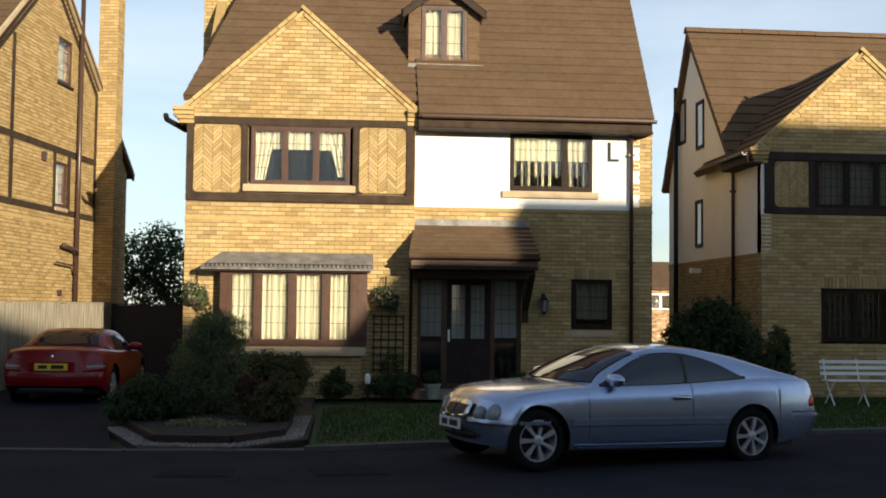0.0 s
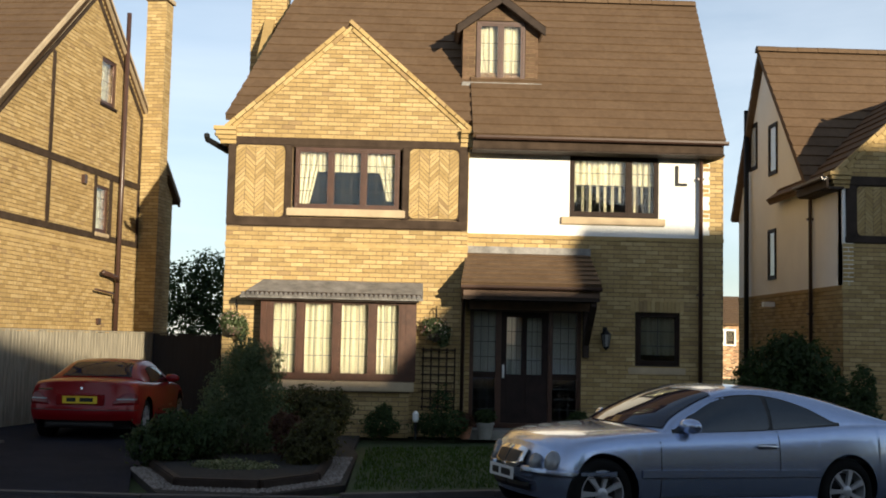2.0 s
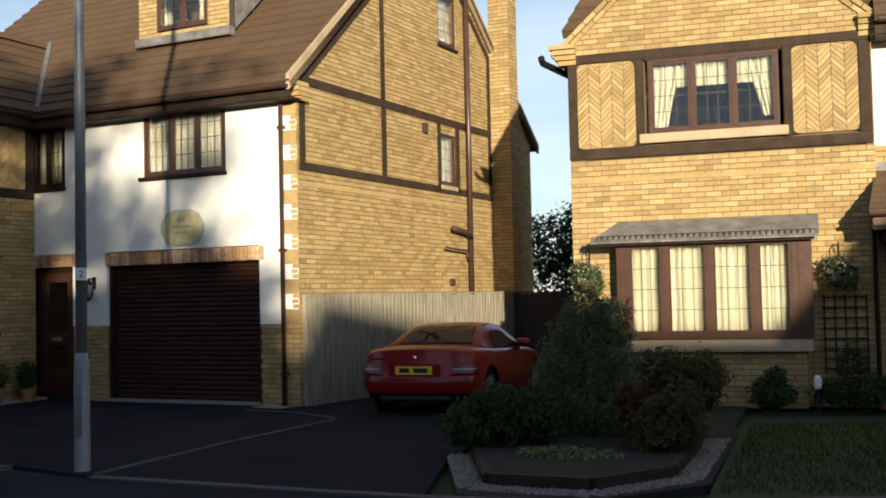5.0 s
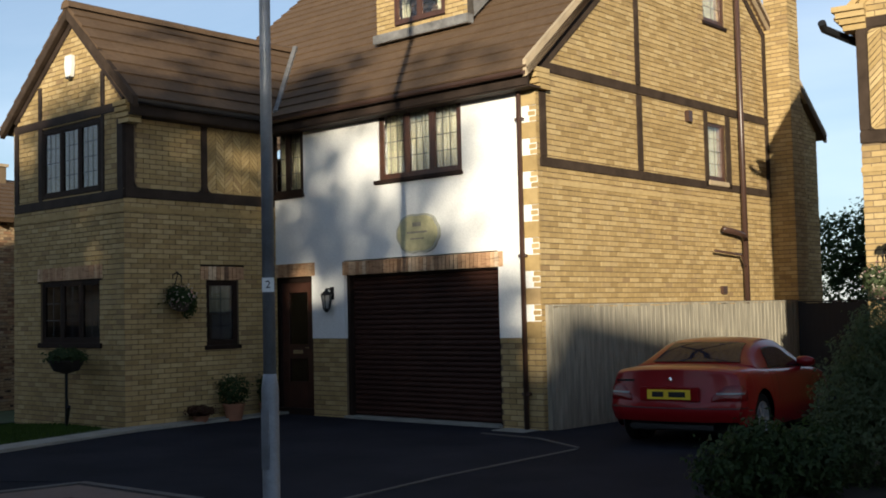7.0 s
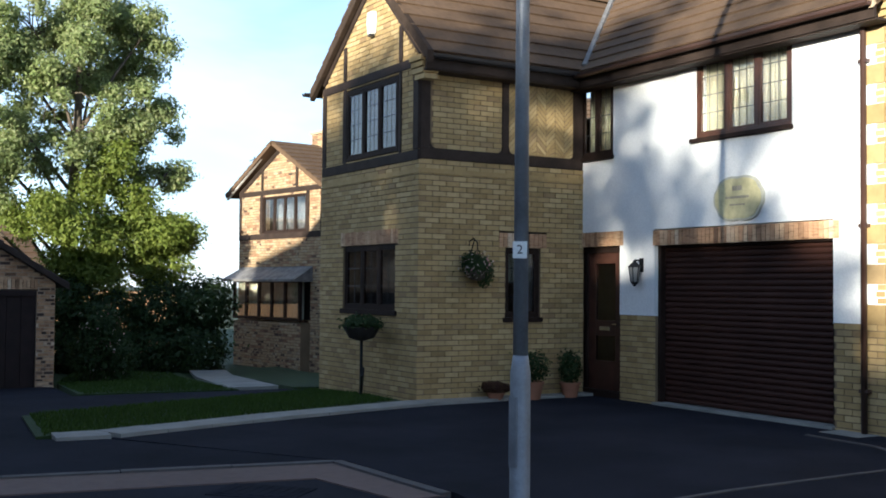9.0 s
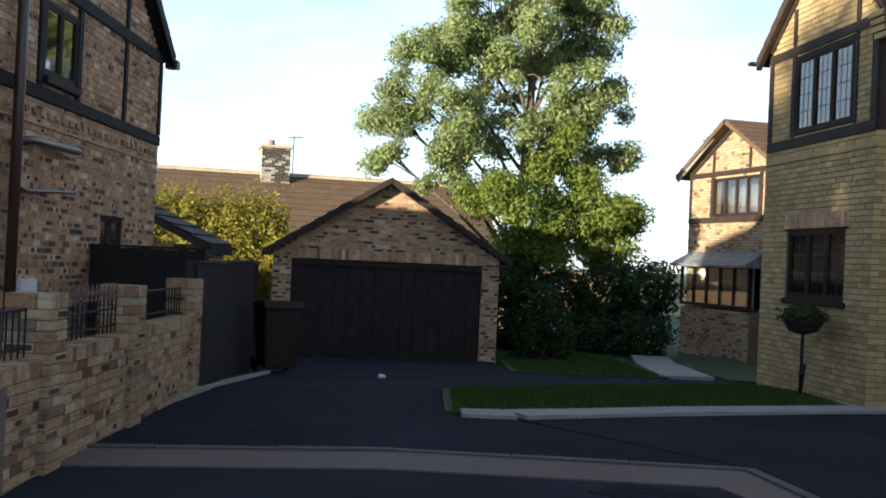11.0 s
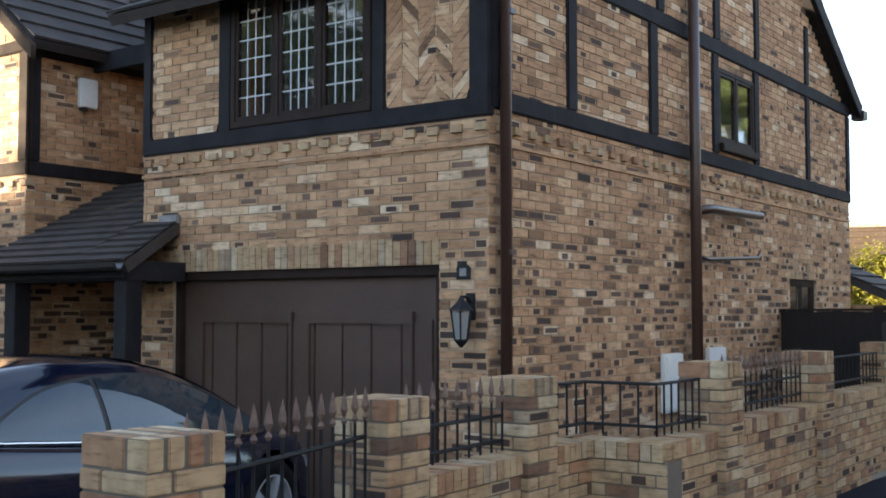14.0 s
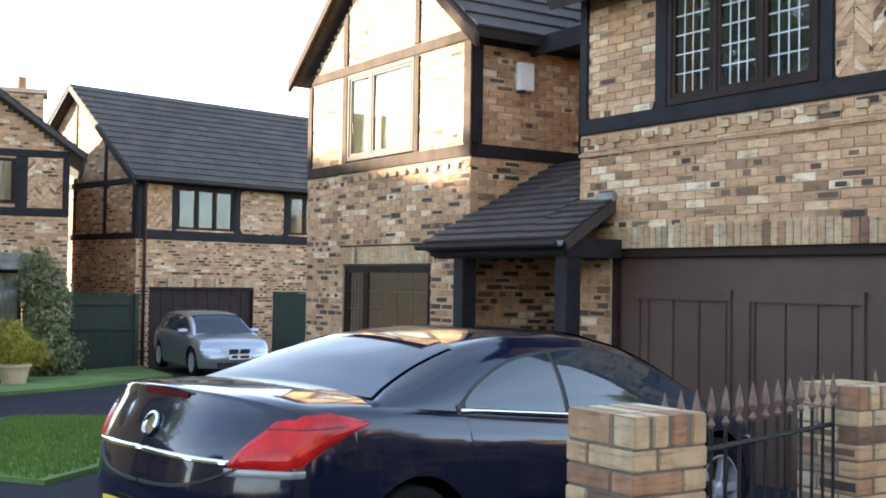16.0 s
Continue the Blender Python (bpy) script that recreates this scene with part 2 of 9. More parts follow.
def leaf_material(name, a, b_, c):
    m, t, b = material(name, 0.55, 0, 0.3)
    geo = t.nodes.new("ShaderNodeNewGeometry")
    col = ramp(t, [(0.0, a), (0.5, b_), (1.0, c)], geo.outputs["Random Per Island"])
    col = mixed(t, col, ramp(t, [(0.35, (0.75, 0.75, 0.75)), (0.65, (1.1, 1.1, 1.0))], noisy(t, 0.8)), 0.7, "MULTIPLY")
    t.links.new(col, b.inputs["Base Color"])
    tr = t.nodes.new("ShaderNodeBsdfTranslucent")
    t.links.new(col, tr.inputs["Color"])
    mx = t.nodes.new("ShaderNodeMixShader")
    mx.inputs[0].default_value = 0.5
    out = t.nodes["Material Output"]
    t.links.new(b.outputs[0], mx.inputs[1])
    t.links.new(tr.outputs[0], mx.inputs[2])
    t.links.new(mx.outputs[0], out.inputs["Surface"])
    return m


M["leaf_tree"] = leaf_material("ash leaf", (0.19, 0.25, 0.085), (0.27, 0.32, 0.125), (0.36, 0.38, 0.18))
M["leaf_pale"] = leaf_material("pale green leaf", (0.14, 0.19, 0.03), (0.20, 0.25, 0.045), (0.26, 0.30, 0.06))
M["leaf_yellow"] = leaf_material("golden conifer", (0.22, 0.20, 0.025), (0.33, 0.29, 0.04), (0.42, 0.36, 0.06))
M["leaf_dark"] = leaf_material("dark shrub leaf", (0.026, 0.050, 0.016), (0.042, 0.072, 0.023), (0.065, 0.10, 0.033))
M["leaf_grey"] = leaf_material("grey green leaf", (0.08, 0.11, 0.05), (0.11, 0.15, 0.07), (0.15, 0.185, 0.095))
M["leaf_red"] = leaf_material("bronze leaf", (0.07, 0.03, 0.02), (0.10, 0.045, 0.03), (0.12, 0.07, 0.03))
M["leaf_olive"] = leaf_material("olive brown leaf", (0.05, 0.045, 0.018), (0.08, 0.075, 0.025), (0.11, 0.11, 0.035))
M["leaf_vari"] = leaf_material("variegated leaf", (0.08, 0.10, 0.04), (0.20, 0.22, 0.10), (0.36, 0.36, 0.22))

# ---- mesh building ----


class Build:
    """Collects boxes, sheets, tubes and turned shapes for one mesh."""

    def __init__(self):
        self.v, self.f = [], []

    def add(self, verts, faces):
        n = len(self.v)
        self.v.extend(tuple(p) for p in verts)
        self.f.extend(tuple(i + n for i in f) for f in faces)
        return self

    def box(self, x0, x1, y0, y1, z0, z1, m=None):
        p = [Vector((x, y, z)) for z in (z0, z1) for y in (y0, y1) for x in (x0, x1)]
        if m:
            p = [m @ q for q in p]
        return self.add(p, [(0, 2, 3, 1), (4, 5, 7, 6), (0, 1, 5, 4), (2, 6, 7, 3), (0, 4, 6, 2), (1, 3, 7, 5)])

    def prism(self, outline, low, high, m=None):
        """An outline in the xz plane, pushed from y=low to y=high."""
        n = len(outline)
        p = [Vector((x, y, z)) for y in (low, high) for x, z in outline]
        if m:
            p = [m @ q for q in p]
        return self.add(p, [tuple(range(n)), tuple(range(2 * n - 1, n - 1, -1))] + [(i, i + n, (i + 1) % n + n, (i + 1) % n) for i in range(n)])

    def slab(self, outline, thick):
        """A 3D polygon thickened downwards."""
        n = len(outline)
        p = [Vector(q) for q in outline] + [Vector(q) - Vector((0, 0, thick)) for q in outline]
        return self.add(p, [tuple(range(n)), tuple(range(2 * n - 1, n - 1, -1))] + [(i, i + n, (i + 1) % n + n, (i + 1) % n) for i in range(n)])

    def tube(self, points, r, sides=10, r2=None, caps=True):
        pts = [Vector(p) for p in points]
        rings = []
        for i, p in enumerate(pts):
            d = (pts[min(i + 1, len(pts) - 1)] - pts[max(i - 1, 0)]).normalized()
            a = d.orthogonal().normalized() if i == 0 else (a - d * a.dot(d)).normalized()
            b = d.cross(a)
            rr = r if r2 is None else r + (r2 - r) * i / (len(pts) - 1)
            rings.append([p + (a * math.cos(k * math.tau / sides) + b * math.sin(k * math.tau / sides)) * rr for k in range(sides)])
        v = [q for ring in rings for q in ring]
        f = [(i * sides + k, i * sides + (k + 1) % sides, (i + 1) * sides + (k + 1) % sides, (i + 1) * sides + k) for i in range(len(pts) - 1) for k in range(sides)]
        if caps:
            f += [tuple(range(sides - 1, -1, -1)), tuple((len(pts) - 1) * sides + k for k in range(sides))]
        return self.add(v, f)

    def turned(self, profile, centre=(0, 0, 0), sides=20, m=None):
        """A profile of (radius, height) turned about z."""
        c = Vector(centre)
        v = [c + Vector((r * math.cos(k * math.tau / sides), r * math.sin(k * math.tau / sides), z)) for r, z in profile for k in range(sides)]
        if m:
            v = [m @ q for q in v]
        f = [(i * sides + k, i * sides + (k + 1) % sides, (i + 1) * sides + (k + 1) % sides, (i + 1) * sides + k) for i in range(len(profile) - 1) for k in range(sides)]
        f += [tuple(range(sides - 1, -1, -1)), tuple((len(profile) - 1) * sides + k for k in range(sides))]
        return self.add(v, f)

    def mesh(self, name, mat, smooth=False, bevel=0.0):
        me = bpy.data.meshes.new(name)
        me.from_pydata([tuple(p) for p in self.v], [], self.f)
        if bevel:
            bm = bmesh.new()
            bm.from_mesh(me)
            bmesh.ops.remove_doubles(bm, verts=bm.verts, dist=1e-5)
            edges = [e for e in bm.edges if len(e.link_faces) == 2 and e.calc_face_angle(0) > 0.6]
            bmesh.ops.bevel(bm, geom=edges, offset=bevel, segments=2, affect="EDGES", clamp_overlap=True)
            bm.to_mesh(me)
            bm.free()
        if smooth:
            for p in me.polygons:
                p.use_smooth = True
        me.materials.append(mat)
        me.update()
        return me


def weld(build):
    """Joins corners that meet."""
    seen, to, v = {}, [], []
    for p in build.v:
        key = tuple(round(c, 4) for c in p)
        if key not in seen:
            seen[key] = len(v)
            v.append(p)
        to.append(seen[key])
    build.v, build.f = v, [tuple(to[i] for i in f) for f in build.f]
    build.f = [f for f in build.f if len(set(f)) == len(f)]


def part(name, build, mat, parent, label="", smooth=False, bevel=0.0, kind=""):
    if name in ("wall", "rendered_wall", "door_frame", "window_frame", "sash"):
        weld(build)
    ob = new(name, build.mesh(name, mat, smooth, bevel))
    ob.parent = parent
    return tagged(ob, label, kind=kind)


def thing(name, m, label, category, group="", kind=""):
    ob = new(name)
    ob.matrix_world = m
    return tagged(ob, label, category, group, kind)


def solid(name, build, mat, m, label, category, group="", kind="", smooth=False, bevel=0.0):
    ob = new(name, build.mesh(name, mat, smooth, bevel))
    ob.matrix_world = m
    return tagged(ob, label, category, group, kind)


def face_frame(x, y, turn):
    """Wall frame: x along the wall to the right seen from outside, -y outwards."""
    return pose(x, y, 0, 0, 0, turn)


COURSE, LONG, JOINT = 0.075, 0.225, 0.010


PIECES, LAID = [], []


def spans(rows, holes, z0, z1):
    """Cuts the holes that meet this height out of one span."""
    out = [rows]
    for a, b, c, d in holes:
        if d <= z0 + 0.04 or c >= z1 - 0.04:
            continue
        nxt = []
        for l, r in out:
            if b <= l or a >= r:
                nxt.append((l, r))
                continue
            if a > l:
                nxt.append((l, a))
            if b < r:
                nxt.append((b, r))
        out = nxt
    return [(l, r) for l, r in out if r - l > 0.02]


def brick_wall(parent, m, limits, z0, z1, holes, brick, mortar, rng, thick=0.22, name="wall", near=None):
    """Stretcher bond in real bricks on a mortar core. limits(z) gives the ends of the course."""
    bricks, core, rows, dark = Build(), Build(), [], Build()
    share = {"brick_multi": 0.40, "brick_pale": 0.20}.get(brick, 0.0)
    bed = 0.0135 if mortar == "mortar_buff" else JOINT
    n = int(round((z1 - z0) / COURSE))
    for i in range(n):
        a = z0 + i * COURSE
        b = min(a + COURSE, z1)
        lim = limits((a + b) / 2)
        if lim[1] - lim[0] < 0.08:
            continue
        row = []
        rows.append((a, b, row))
        for l, r in spans(lim, holes, a, b):
            row.append((l, r))
            x = math.floor(l / LONG) * LONG - (LONG / 2 if i % 2 else 0)
            while x < r:
                p, q = max(x, l), min(x + LONG - JOINT, r)
                if q - p > 0.025:
                    o = -rng.uniform(0.003, 0.008)
                    if share and rng.random() < share * (1.15 if a < 2.1 else 0.6 if a < 3.0 else 0.3) and q - p > 0.08:
                        e, c = rng.uniform(0.006, 0.016) + (rng.choice((0.0, 0.05)) if q - p > 0.17 else 0.0), rng.uniform(0.006, 0.014)
                        dark.box(p + e, q - e, o - 0.0012, o + 0.002, a + bed / 2 + c, b - bed / 2 - c, m)
                    if near and near[0] <= p and q <= near[1] and near[2] <= a and b <= near[3] and q - p > LONG - JOINT - 0.002:
                        LAID.append((len(PIECES), m @ Matrix.Translation((p, o, a + JOINT / 2))))
                    else:
                        bricks.box(p, q, o, 0.006, a + bed / 2, b - bed / 2, m)
                x += LONG
    run = []
    for k in range(len(rows) + 1):
        if run and (k == len(rows) or len(rows[k][2]) != len(run[-1][2])):
            for j in range(len(run[0][2])):
                left = [p for a, b, s in run for p in ((s[j][0], a), (s[j][0], b))]
                last = k < len(rows) and rows[k][2]
                right = [p for a, b, s in run for p in ((s[j][1], a), (s[j][1], b))]
                if last and j == 0 and last[0][0] < right[-1][0]:
                    left.append((last[0][0], run[-1][1]))
                if last and j == len(run[0][2]) - 1 and last[-1][1] > left[-1][0]:
                    right.append((last[-1][1], run[-1][1]))
                pts = right + left[::-1]
                pts = [p for i, p in enumerate(pts) if p != pts[i - 1]]
                keep = [p for i, p in enumerate(pts) if not (p[0] == pts[i - 1][0] == pts[(i + 1) % len(pts)][0])]
                core.prism(keep, 0.004, thick, m)
            run = []
        if k < len(rows):
            run.append(rows[k])
    wall = part(name, core, M[mortar], parent)
    if near:
        PIECES.append((wall, near, brick))
    part("brickwork", bricks, M[brick], wall, kind="stuff")
    if dark.v:
        part("flashed_brick_face", dark, M["brick_flash"], wall, kind="stuff")
    return wall


def soldiers(parent, m, x0, x1, z0, brick, rng, out=0.012, high=0.215, name="soldier_course"):
    b = Build()
    n = max(1, round((x1 - x0) / 0.075))
    w = (x1 - x0) / n
    for k in range(n):
        b.box(x0 + k * w + 0.004, x0 + (k + 1) * w - 0.004, -out - rng.uniform(0, 0.004), 0.05, z0 + 0.004, z0 + high, m)
    return part(name, b, M[brick], parent, kind="stuff")


def timbers(parent, m, list_, mat, out=0.02, name="timber_beam"):
    """Each beam is (x0, x1, z0, z1) or a slanted one (xa, za, xb, zb, width)."""
    for t in list_:
        b = Build()
        if len(t) == 4:
            b.box(t[0], t[1], -out, 0.05, t[2], t[3], m)
        else:
            xa, za, xb, zb, w = t
            d = Vector((xb - xa, zb - za)).normalized()
            s = Vector((-d.y, d.x)) * w / 2
            b.prism([(xa - s.x, za - s.y), (xb - s.x, zb - s.y), (xb + s.x, zb + s.y), (xa + s.x, za + s.y)], -out - 0.003, 0.05, m)
        part(name, b, M[mat], parent, bevel=0.012)


def herringbone(parent, m, x0, x1, z0, z1, brick, mortar, rng, step=0.075):
    """Zigzag brick panel with rounded corners."""
    back = Build().box(x0, x1, 0.0, 0.04, z0, z1, m)
    panel = part("infill_panel", back, M[mortar], parent, "herringbone brick panel")
    b = Build()
    w = LONG * 0.5 * 1.414
    cols = max(2, int(round((x1 - x0) / (w / 1.0))))
    cw = (x1 - x0) / cols
    rise = cw * 0.95
    r = 0.07
    k = int((z1 - z0 + 2 * rise) / (step * 1.25)) + 2
    for c in range(cols):
        xa, xb = x0 + c * cw, x0 + (c + 1) * cw
        up = 1 if c % 2 == 0 else -1
        for i in range(k):
            base = z0 - rise + i * step * 1.25
            h = step * 1.25 - 0.014
            za, zb = (base, base + rise) if up > 0 else (base + rise, base)
            poly = [(xa + 0.005, za), (xb - 0.005, zb), (xb - 0.005, zb + h), (xa + 0.005, za + h)]
            poly = [(x, min(max(z, z0 + 0.01), z1 - 0.01)) for x, z in poly]
            if max(z for _, z in poly) - min(z for _, z in poly) < 0.02 or abs(poly[0][1] - poly[3][1]) + abs(poly[1][1] - poly[2][1]) < 0.02:
                continue
            b.prism(poly, -0.006 - rng.uniform(0, 0.004), 0.004, m)
    part("herringbone_brickwork", b, M[brick], panel, kind="stuff")


def rounded_border(parent, m, x0, x1, z0, z1, w, mat, out=0.022, r=0.09):
    """Four curved corner pieces that round off a timber framed panel."""
    for cx, sx in ((x0, 1), (x1, -1)):
        for cz, sz in ((z0, 1), (z1, -1)):
            pts = [(cx, cz)]
            for k in range(7):
                a = k / 6 * math.pi / 2
                pts.append((cx + sx * (r - r * math.sin(a)), cz + sz * (r - r * math.cos(a))))
            if sx * sz < 0:
                pts.reverse()
            part("corner_piece", Build().prism(pts, -out, 0.0, m), M[mat], parent)


def window(parent, m, x0, x1, z0, z1, lights, frame, bars=(3, 4), curtain="", sill=None, depth=0.07, out=0.0, name="window", lead=True, fw=0.05, came="lead_strip"):
    """A casement window: outer frame, a sash and a pane for each light, lead lattice, curtain and sill."""
    w = new(name)
    w.parent, w.matrix_basis = parent, m
    y0 = -out
    f = Build()
    f.box(x0, x1, y0, y0 + depth, z1 - fw, z1).box(x0, x1, y0, y0 + depth, z0, z0 + fw)
    f.box(x0, x0 + fw, y0, y0 + depth, z0 + fw, z1 - fw).box(x1 - fw, x1, y0, y0 + depth, z0 + fw, z1 - fw)
    edges = lights if isinstance(lights, (list, tuple)) else [x0 + fw + (x1 - x0 - 2 * fw) * k / lights for k in range(lights + 1)]
    for e in edges[1:-1]:
        f.box(e - fw / 2, e + fw / 2, y0 + 0.002, y0 + depth - 0.002, z0 + fw, z1 - fw)
    part("window_frame", f, M[frame], w, bevel=0.006)
    for k in range(len(edges) - 1):
        a, b = edges[k] + (fw / 2 if k else 0), edges[k + 1] - (fw / 2 if k < len(edges) - 2 else 0)
        s, t = 0.035, Build()
        c, d = z0 + fw, z1 - fw
        t.box(a, b, y0 + 0.008, y0 + 0.05, d - s, d).box(a, b, y0 + 0.008, y0 + 0.05, c, c + s)
        t.box(a, a + s, y0 + 0.008, y0 + 0.05, c + s, d - s).box(b - s, b, y0 + 0.008, y0 + 0.05, c + s, d - s)
        part("sash", t, M[frame], w, bevel=0.004)
        g = Build().box(a + s, b - s, y0 + 0.026, y0 + 0.032, c + s, d - s)
        pane = part("pane", g, M["glass"], w, "clear leaded glass pane" if lead else "clear glass pane")
        pane.visible_shadow = False
        if lead:
            l = Build()
            nx, nz = bars
            for i in range(1, nx):
                x = a + s + (b - a - 2 * s) * i / nx
                l.box(x - 0.006, x + 0.006, y0 + 0.022, y0 + 0.026, c + s, d - s)
            for i in range(1, nz):
                z = c + s + (d - c - 2 * s) * i / nz
                l.box(a + s, b - s, y0 + 0.0215, y0 + 0.0255, z - 0.006, z + 0.006)
            part("lead_lattice", l, M[came], w)
    if curtain:
        xl, xr, zt, zb, ww, hh = x0 + fw, x1 - fw, z1 - fw, z0 + fw, x1 - x0, z1 - z0
        kinds = {
            "full": [(xl, xr, zt, zb, 0, 0)],
            "net": [(xl, xr, zt, zb + hh * 0.14, 0, 0)],
            "blind": [(xl, xr, zt, zt - hh * 0.45, 0, 0)],
            "pair": [(xl, x0 + ww * 0.24, zt, zb, 0, 0), (x1 - ww * 0.24, xr, zt, zb, 0, 0), (x0 + ww * 0.2, x1 - ww * 0.2, zt, zt - hh * 0.26, 0, 0)],
            "drapes": [(xl, x0 + ww * 0.25, zt, zb, 0, -ww * 0.12), (x1 - ww * 0.25, xr, zt, zb + hh * 0.12, ww * 0.13, 0), (x0 + ww * 0.02, x1 - ww * 0.02, zt, zt - hh * 0.33, 0, 0)],
            "fringe": [(xl, xr, zt, zt - hh * 0.42, 0, 0)] + [(xl + (xr - xl) * (k + 0.3) / 11, xl + (xr - xl) * (k + 0.62) / 11, zt - hh * 0.40, zb + hh * (0.02 if k % 3 else 0.2), 0, 0) for k in range(11)],
        }
        for x_a, x_b, top, bottom, da, db in kinds[curtain]:
            cb = Build()
            n = max(3, int((x_b - x_a) / 0.03))
            fold = [y0 + depth + 0.07 + 0.022 * math.sin(i * 1.9 + x_a) + 0.01 * math.sin(i * 0.7) for i in range(n + 1)]
            rows = []
            for back in (0.0, 0.004):
                for z, sa, sb in ((bottom, da, db), (top, 0, 0)):
                    rows += [(x_a + sa + (x_b + sb - x_a - sa) * i / n, fold[i] + back, z) for i in range(n + 1)]
            cb.add(rows, [(i, i + 1, n + 2 + i, n + 1 + i) for i in range(n)] + [(2 * n + 2 + i + 1, 2 * n + 2 + i, 3 * n + 3 + i, 3 * n + 4 + i) for i in range(n)])
            part("curtain", cb, M["curtain"], w, "net curtain darkened for the room behind", smooth=True)
    if sill:
        sx0, sx1, sz0, sz1, smat = sill
        part("window_sill", Build().box(sx0, sx1, y0 - 0.06, y0 + 0.1, sz0, sz1), M[smat], w, bevel=0.01)
    return w


def roof_slope(parent, a, b, c, d, mat, rng, gauge=0.30, tile=0.33, name="roof"):
    """Interlocking tiles laid from the eave a-b (left to right) up to the ridge d-c, on a deck."""
    a, b, c, d = (Vector(p) for p in (a, b, c, d))
    n = (b - a).cross(d - a).normalized()
    if n.z < 0:
        n = -n
    deck = Build()
    lo = n * -0.10
    deck.add([a, b, c, d, a + lo, b + lo, c + lo, d + lo], [(0, 1, 2, 3), (7, 6, 5, 4), (0, 4, 5, 1), (1, 5, 6, 2), (2, 6, 7, 3), (3, 7, 4, 0)])
    deck_ob = part(name, deck, M[mat], parent)
    rows = max(1, round((d - a).length / gauge))
    t = Build()
    for i in range(rows):
        f0, f1 = i / rows, min(1.0, (i + 1.12) / rows)
        l0, r0, l1, r1 = a.lerp(d, f0), b.lerp(c, f0), a.lerp(d, f1), b.lerp(c, f1)
        cols = max(1, round((r0 - l0).length / tile))
        for k in range(cols):
            off = 0.5 / cols if i % 2 else 0.0
            g0, g1 = max(0, k / cols - off), min(1, (k + 1) / cols - off)
            if k == cols - 1:
                g1 = 1
            e = 0.0004 / (r0 - l0).length
            lift = n * (0.040 + rng.uniform(-0.001, 0.001))
            p0, p1, p2, p3 = l0.lerp(r0, g0 + e), l0.lerp(r0, g1 - e), l1.lerp(r1, g1 - e), l1.lerp(r1, g0 + e)
            tt = Build() if name == "porch_roof" else t
            tt.add([p0 + lift, p1 + lift, p2 + n * 0.010, p3 + n * 0.010, p0 + n * 0.014, p1 + n * 0.014], [(0, 1, 2, 3), (4, 5, 1, 0), (0, 3, 4), (1, 5, 2)])
            if tt is not t:
                part("roof_tile", tt, M[mat], deck_ob)
    if t.v:
        part("tiles", t, M[mat], deck_ob, kind="stuff")
    return deck_ob


def ridge_tiles(parent, p, q, mat, rng):
    p, q = Vector(p), Vector(q)
    n = max(1, round((q - p).length / 0.45))
    b = Build()
    side = (q - p).cross(Vector((0, 0, 1))).normalized()
    for k in range(n):
        s, e = p.lerp(q, k / n), p.lerp(q, (k + 0.98) / n)
        up = rng.uniform(0, 0.008)
        prof = [(-0.13, -0.06), (-0.09, 0.03), (0, 0.075), (0.09, 0.03), (0.13, -0.06)]
        v = [c + side * x + Vector((0, 0, z + up)) for c in (s, e) for x, z in prof]
        b.add(v, [(i, i + 1, i + 6, i + 5) for i in range(4)] + [(4, 3, 2, 1, 0), (5, 6, 7, 8, 9)])
    part("ridge_tiles", b, M[mat], parent, kind="stuff")


def downpipe(parent, x, y, z0, z1, mat, hopper=True, r=0.036):
    b = Build().tube([(x, y, z0), (x, y, z1 - 0.12), (x, y - 0.10, z1)], r, 12)
    p = part("downpipe", b, M[mat], parent, smooth=True)
    for z in (z0 + 0.5, z0 + (z1 - z0) * 0.5, z1 - 0.5):
        part("pipe_bracket", Build().box(x - 0.06, x + 0.06, y - 0.02, y + 0.05, z - 0.02, z + 0.02), M[mat], p)


def gutter(parent, p, q, mat):
    p, q = Vector(p), Vector(q)
    side = (q - p).cross(Vector((0, 0, 1))).normalized()
    prof = [(-0.055, 0.0), (-0.05, -0.035), (-0.025, -0.06), (0.025, -0.06), (0.05, -0.035), (0.055, 0.0), (0.045, 0.0), (0.02, -0.045), (-0.02, -0.045), (-0.045, 0.0)]
    v = [c + side * x + Vector((0, 0, z)) for c in (p, q) for x, z in prof]
    n = len(prof)
    b = Build().add(v, [(i, (i + 1) % n, (i + 1) % n + n, i + n) for i in range(n)] + [tuple(range(n - 1, -1, -1)), tuple(range(n, 2 * n))])
    part("gutter", b, M[mat], parent)


def wall_lantern(m, label):
    t = thing("wall_lantern", m, label, "lantern", "wall lanterns")
    part("bracket", Build().tube([(0, 0, 0.12), (0, -0.06, 0.17), (0, -0.13, 0.17), (0, -0.13, 0.13)], 0.012, 8).box(-0.04, 0.04, -0.012, 0.0, 0.0, 0.2), M["metal_black"], t)
    part("cap", Build().turned([(0.015, 0.17), (0.03, 0.14), (0.095, 0.08), (0.1, 0.07)], (0, -0.13, 0), 6), M["metal_black"], t)
    part("glass_body", Build().turned([(0.05, -0.14), (0.08, 0.068)], (0, -0.13, 0), 6), M["lantern_glass"], t, "smoky lantern glass")
    for k in range(6):
        a = k * math.tau / 6
        part("cage_bar", Build().tube([(0.052 * math.cos(a), -0.13 + 0.052 * math.sin(a), -0.14), (0.083 * math.cos(a), -0.13 + 0.083 * math.sin(a), 0.07)], 0.007, 6), M["metal_black"], t)
    part("finial", Build().turned([(0.01, -0.2), (0.055, -0.15), (0.055, -0.138)], (0, -0.13, 0), 6), M["metal_black"], t)
    return t


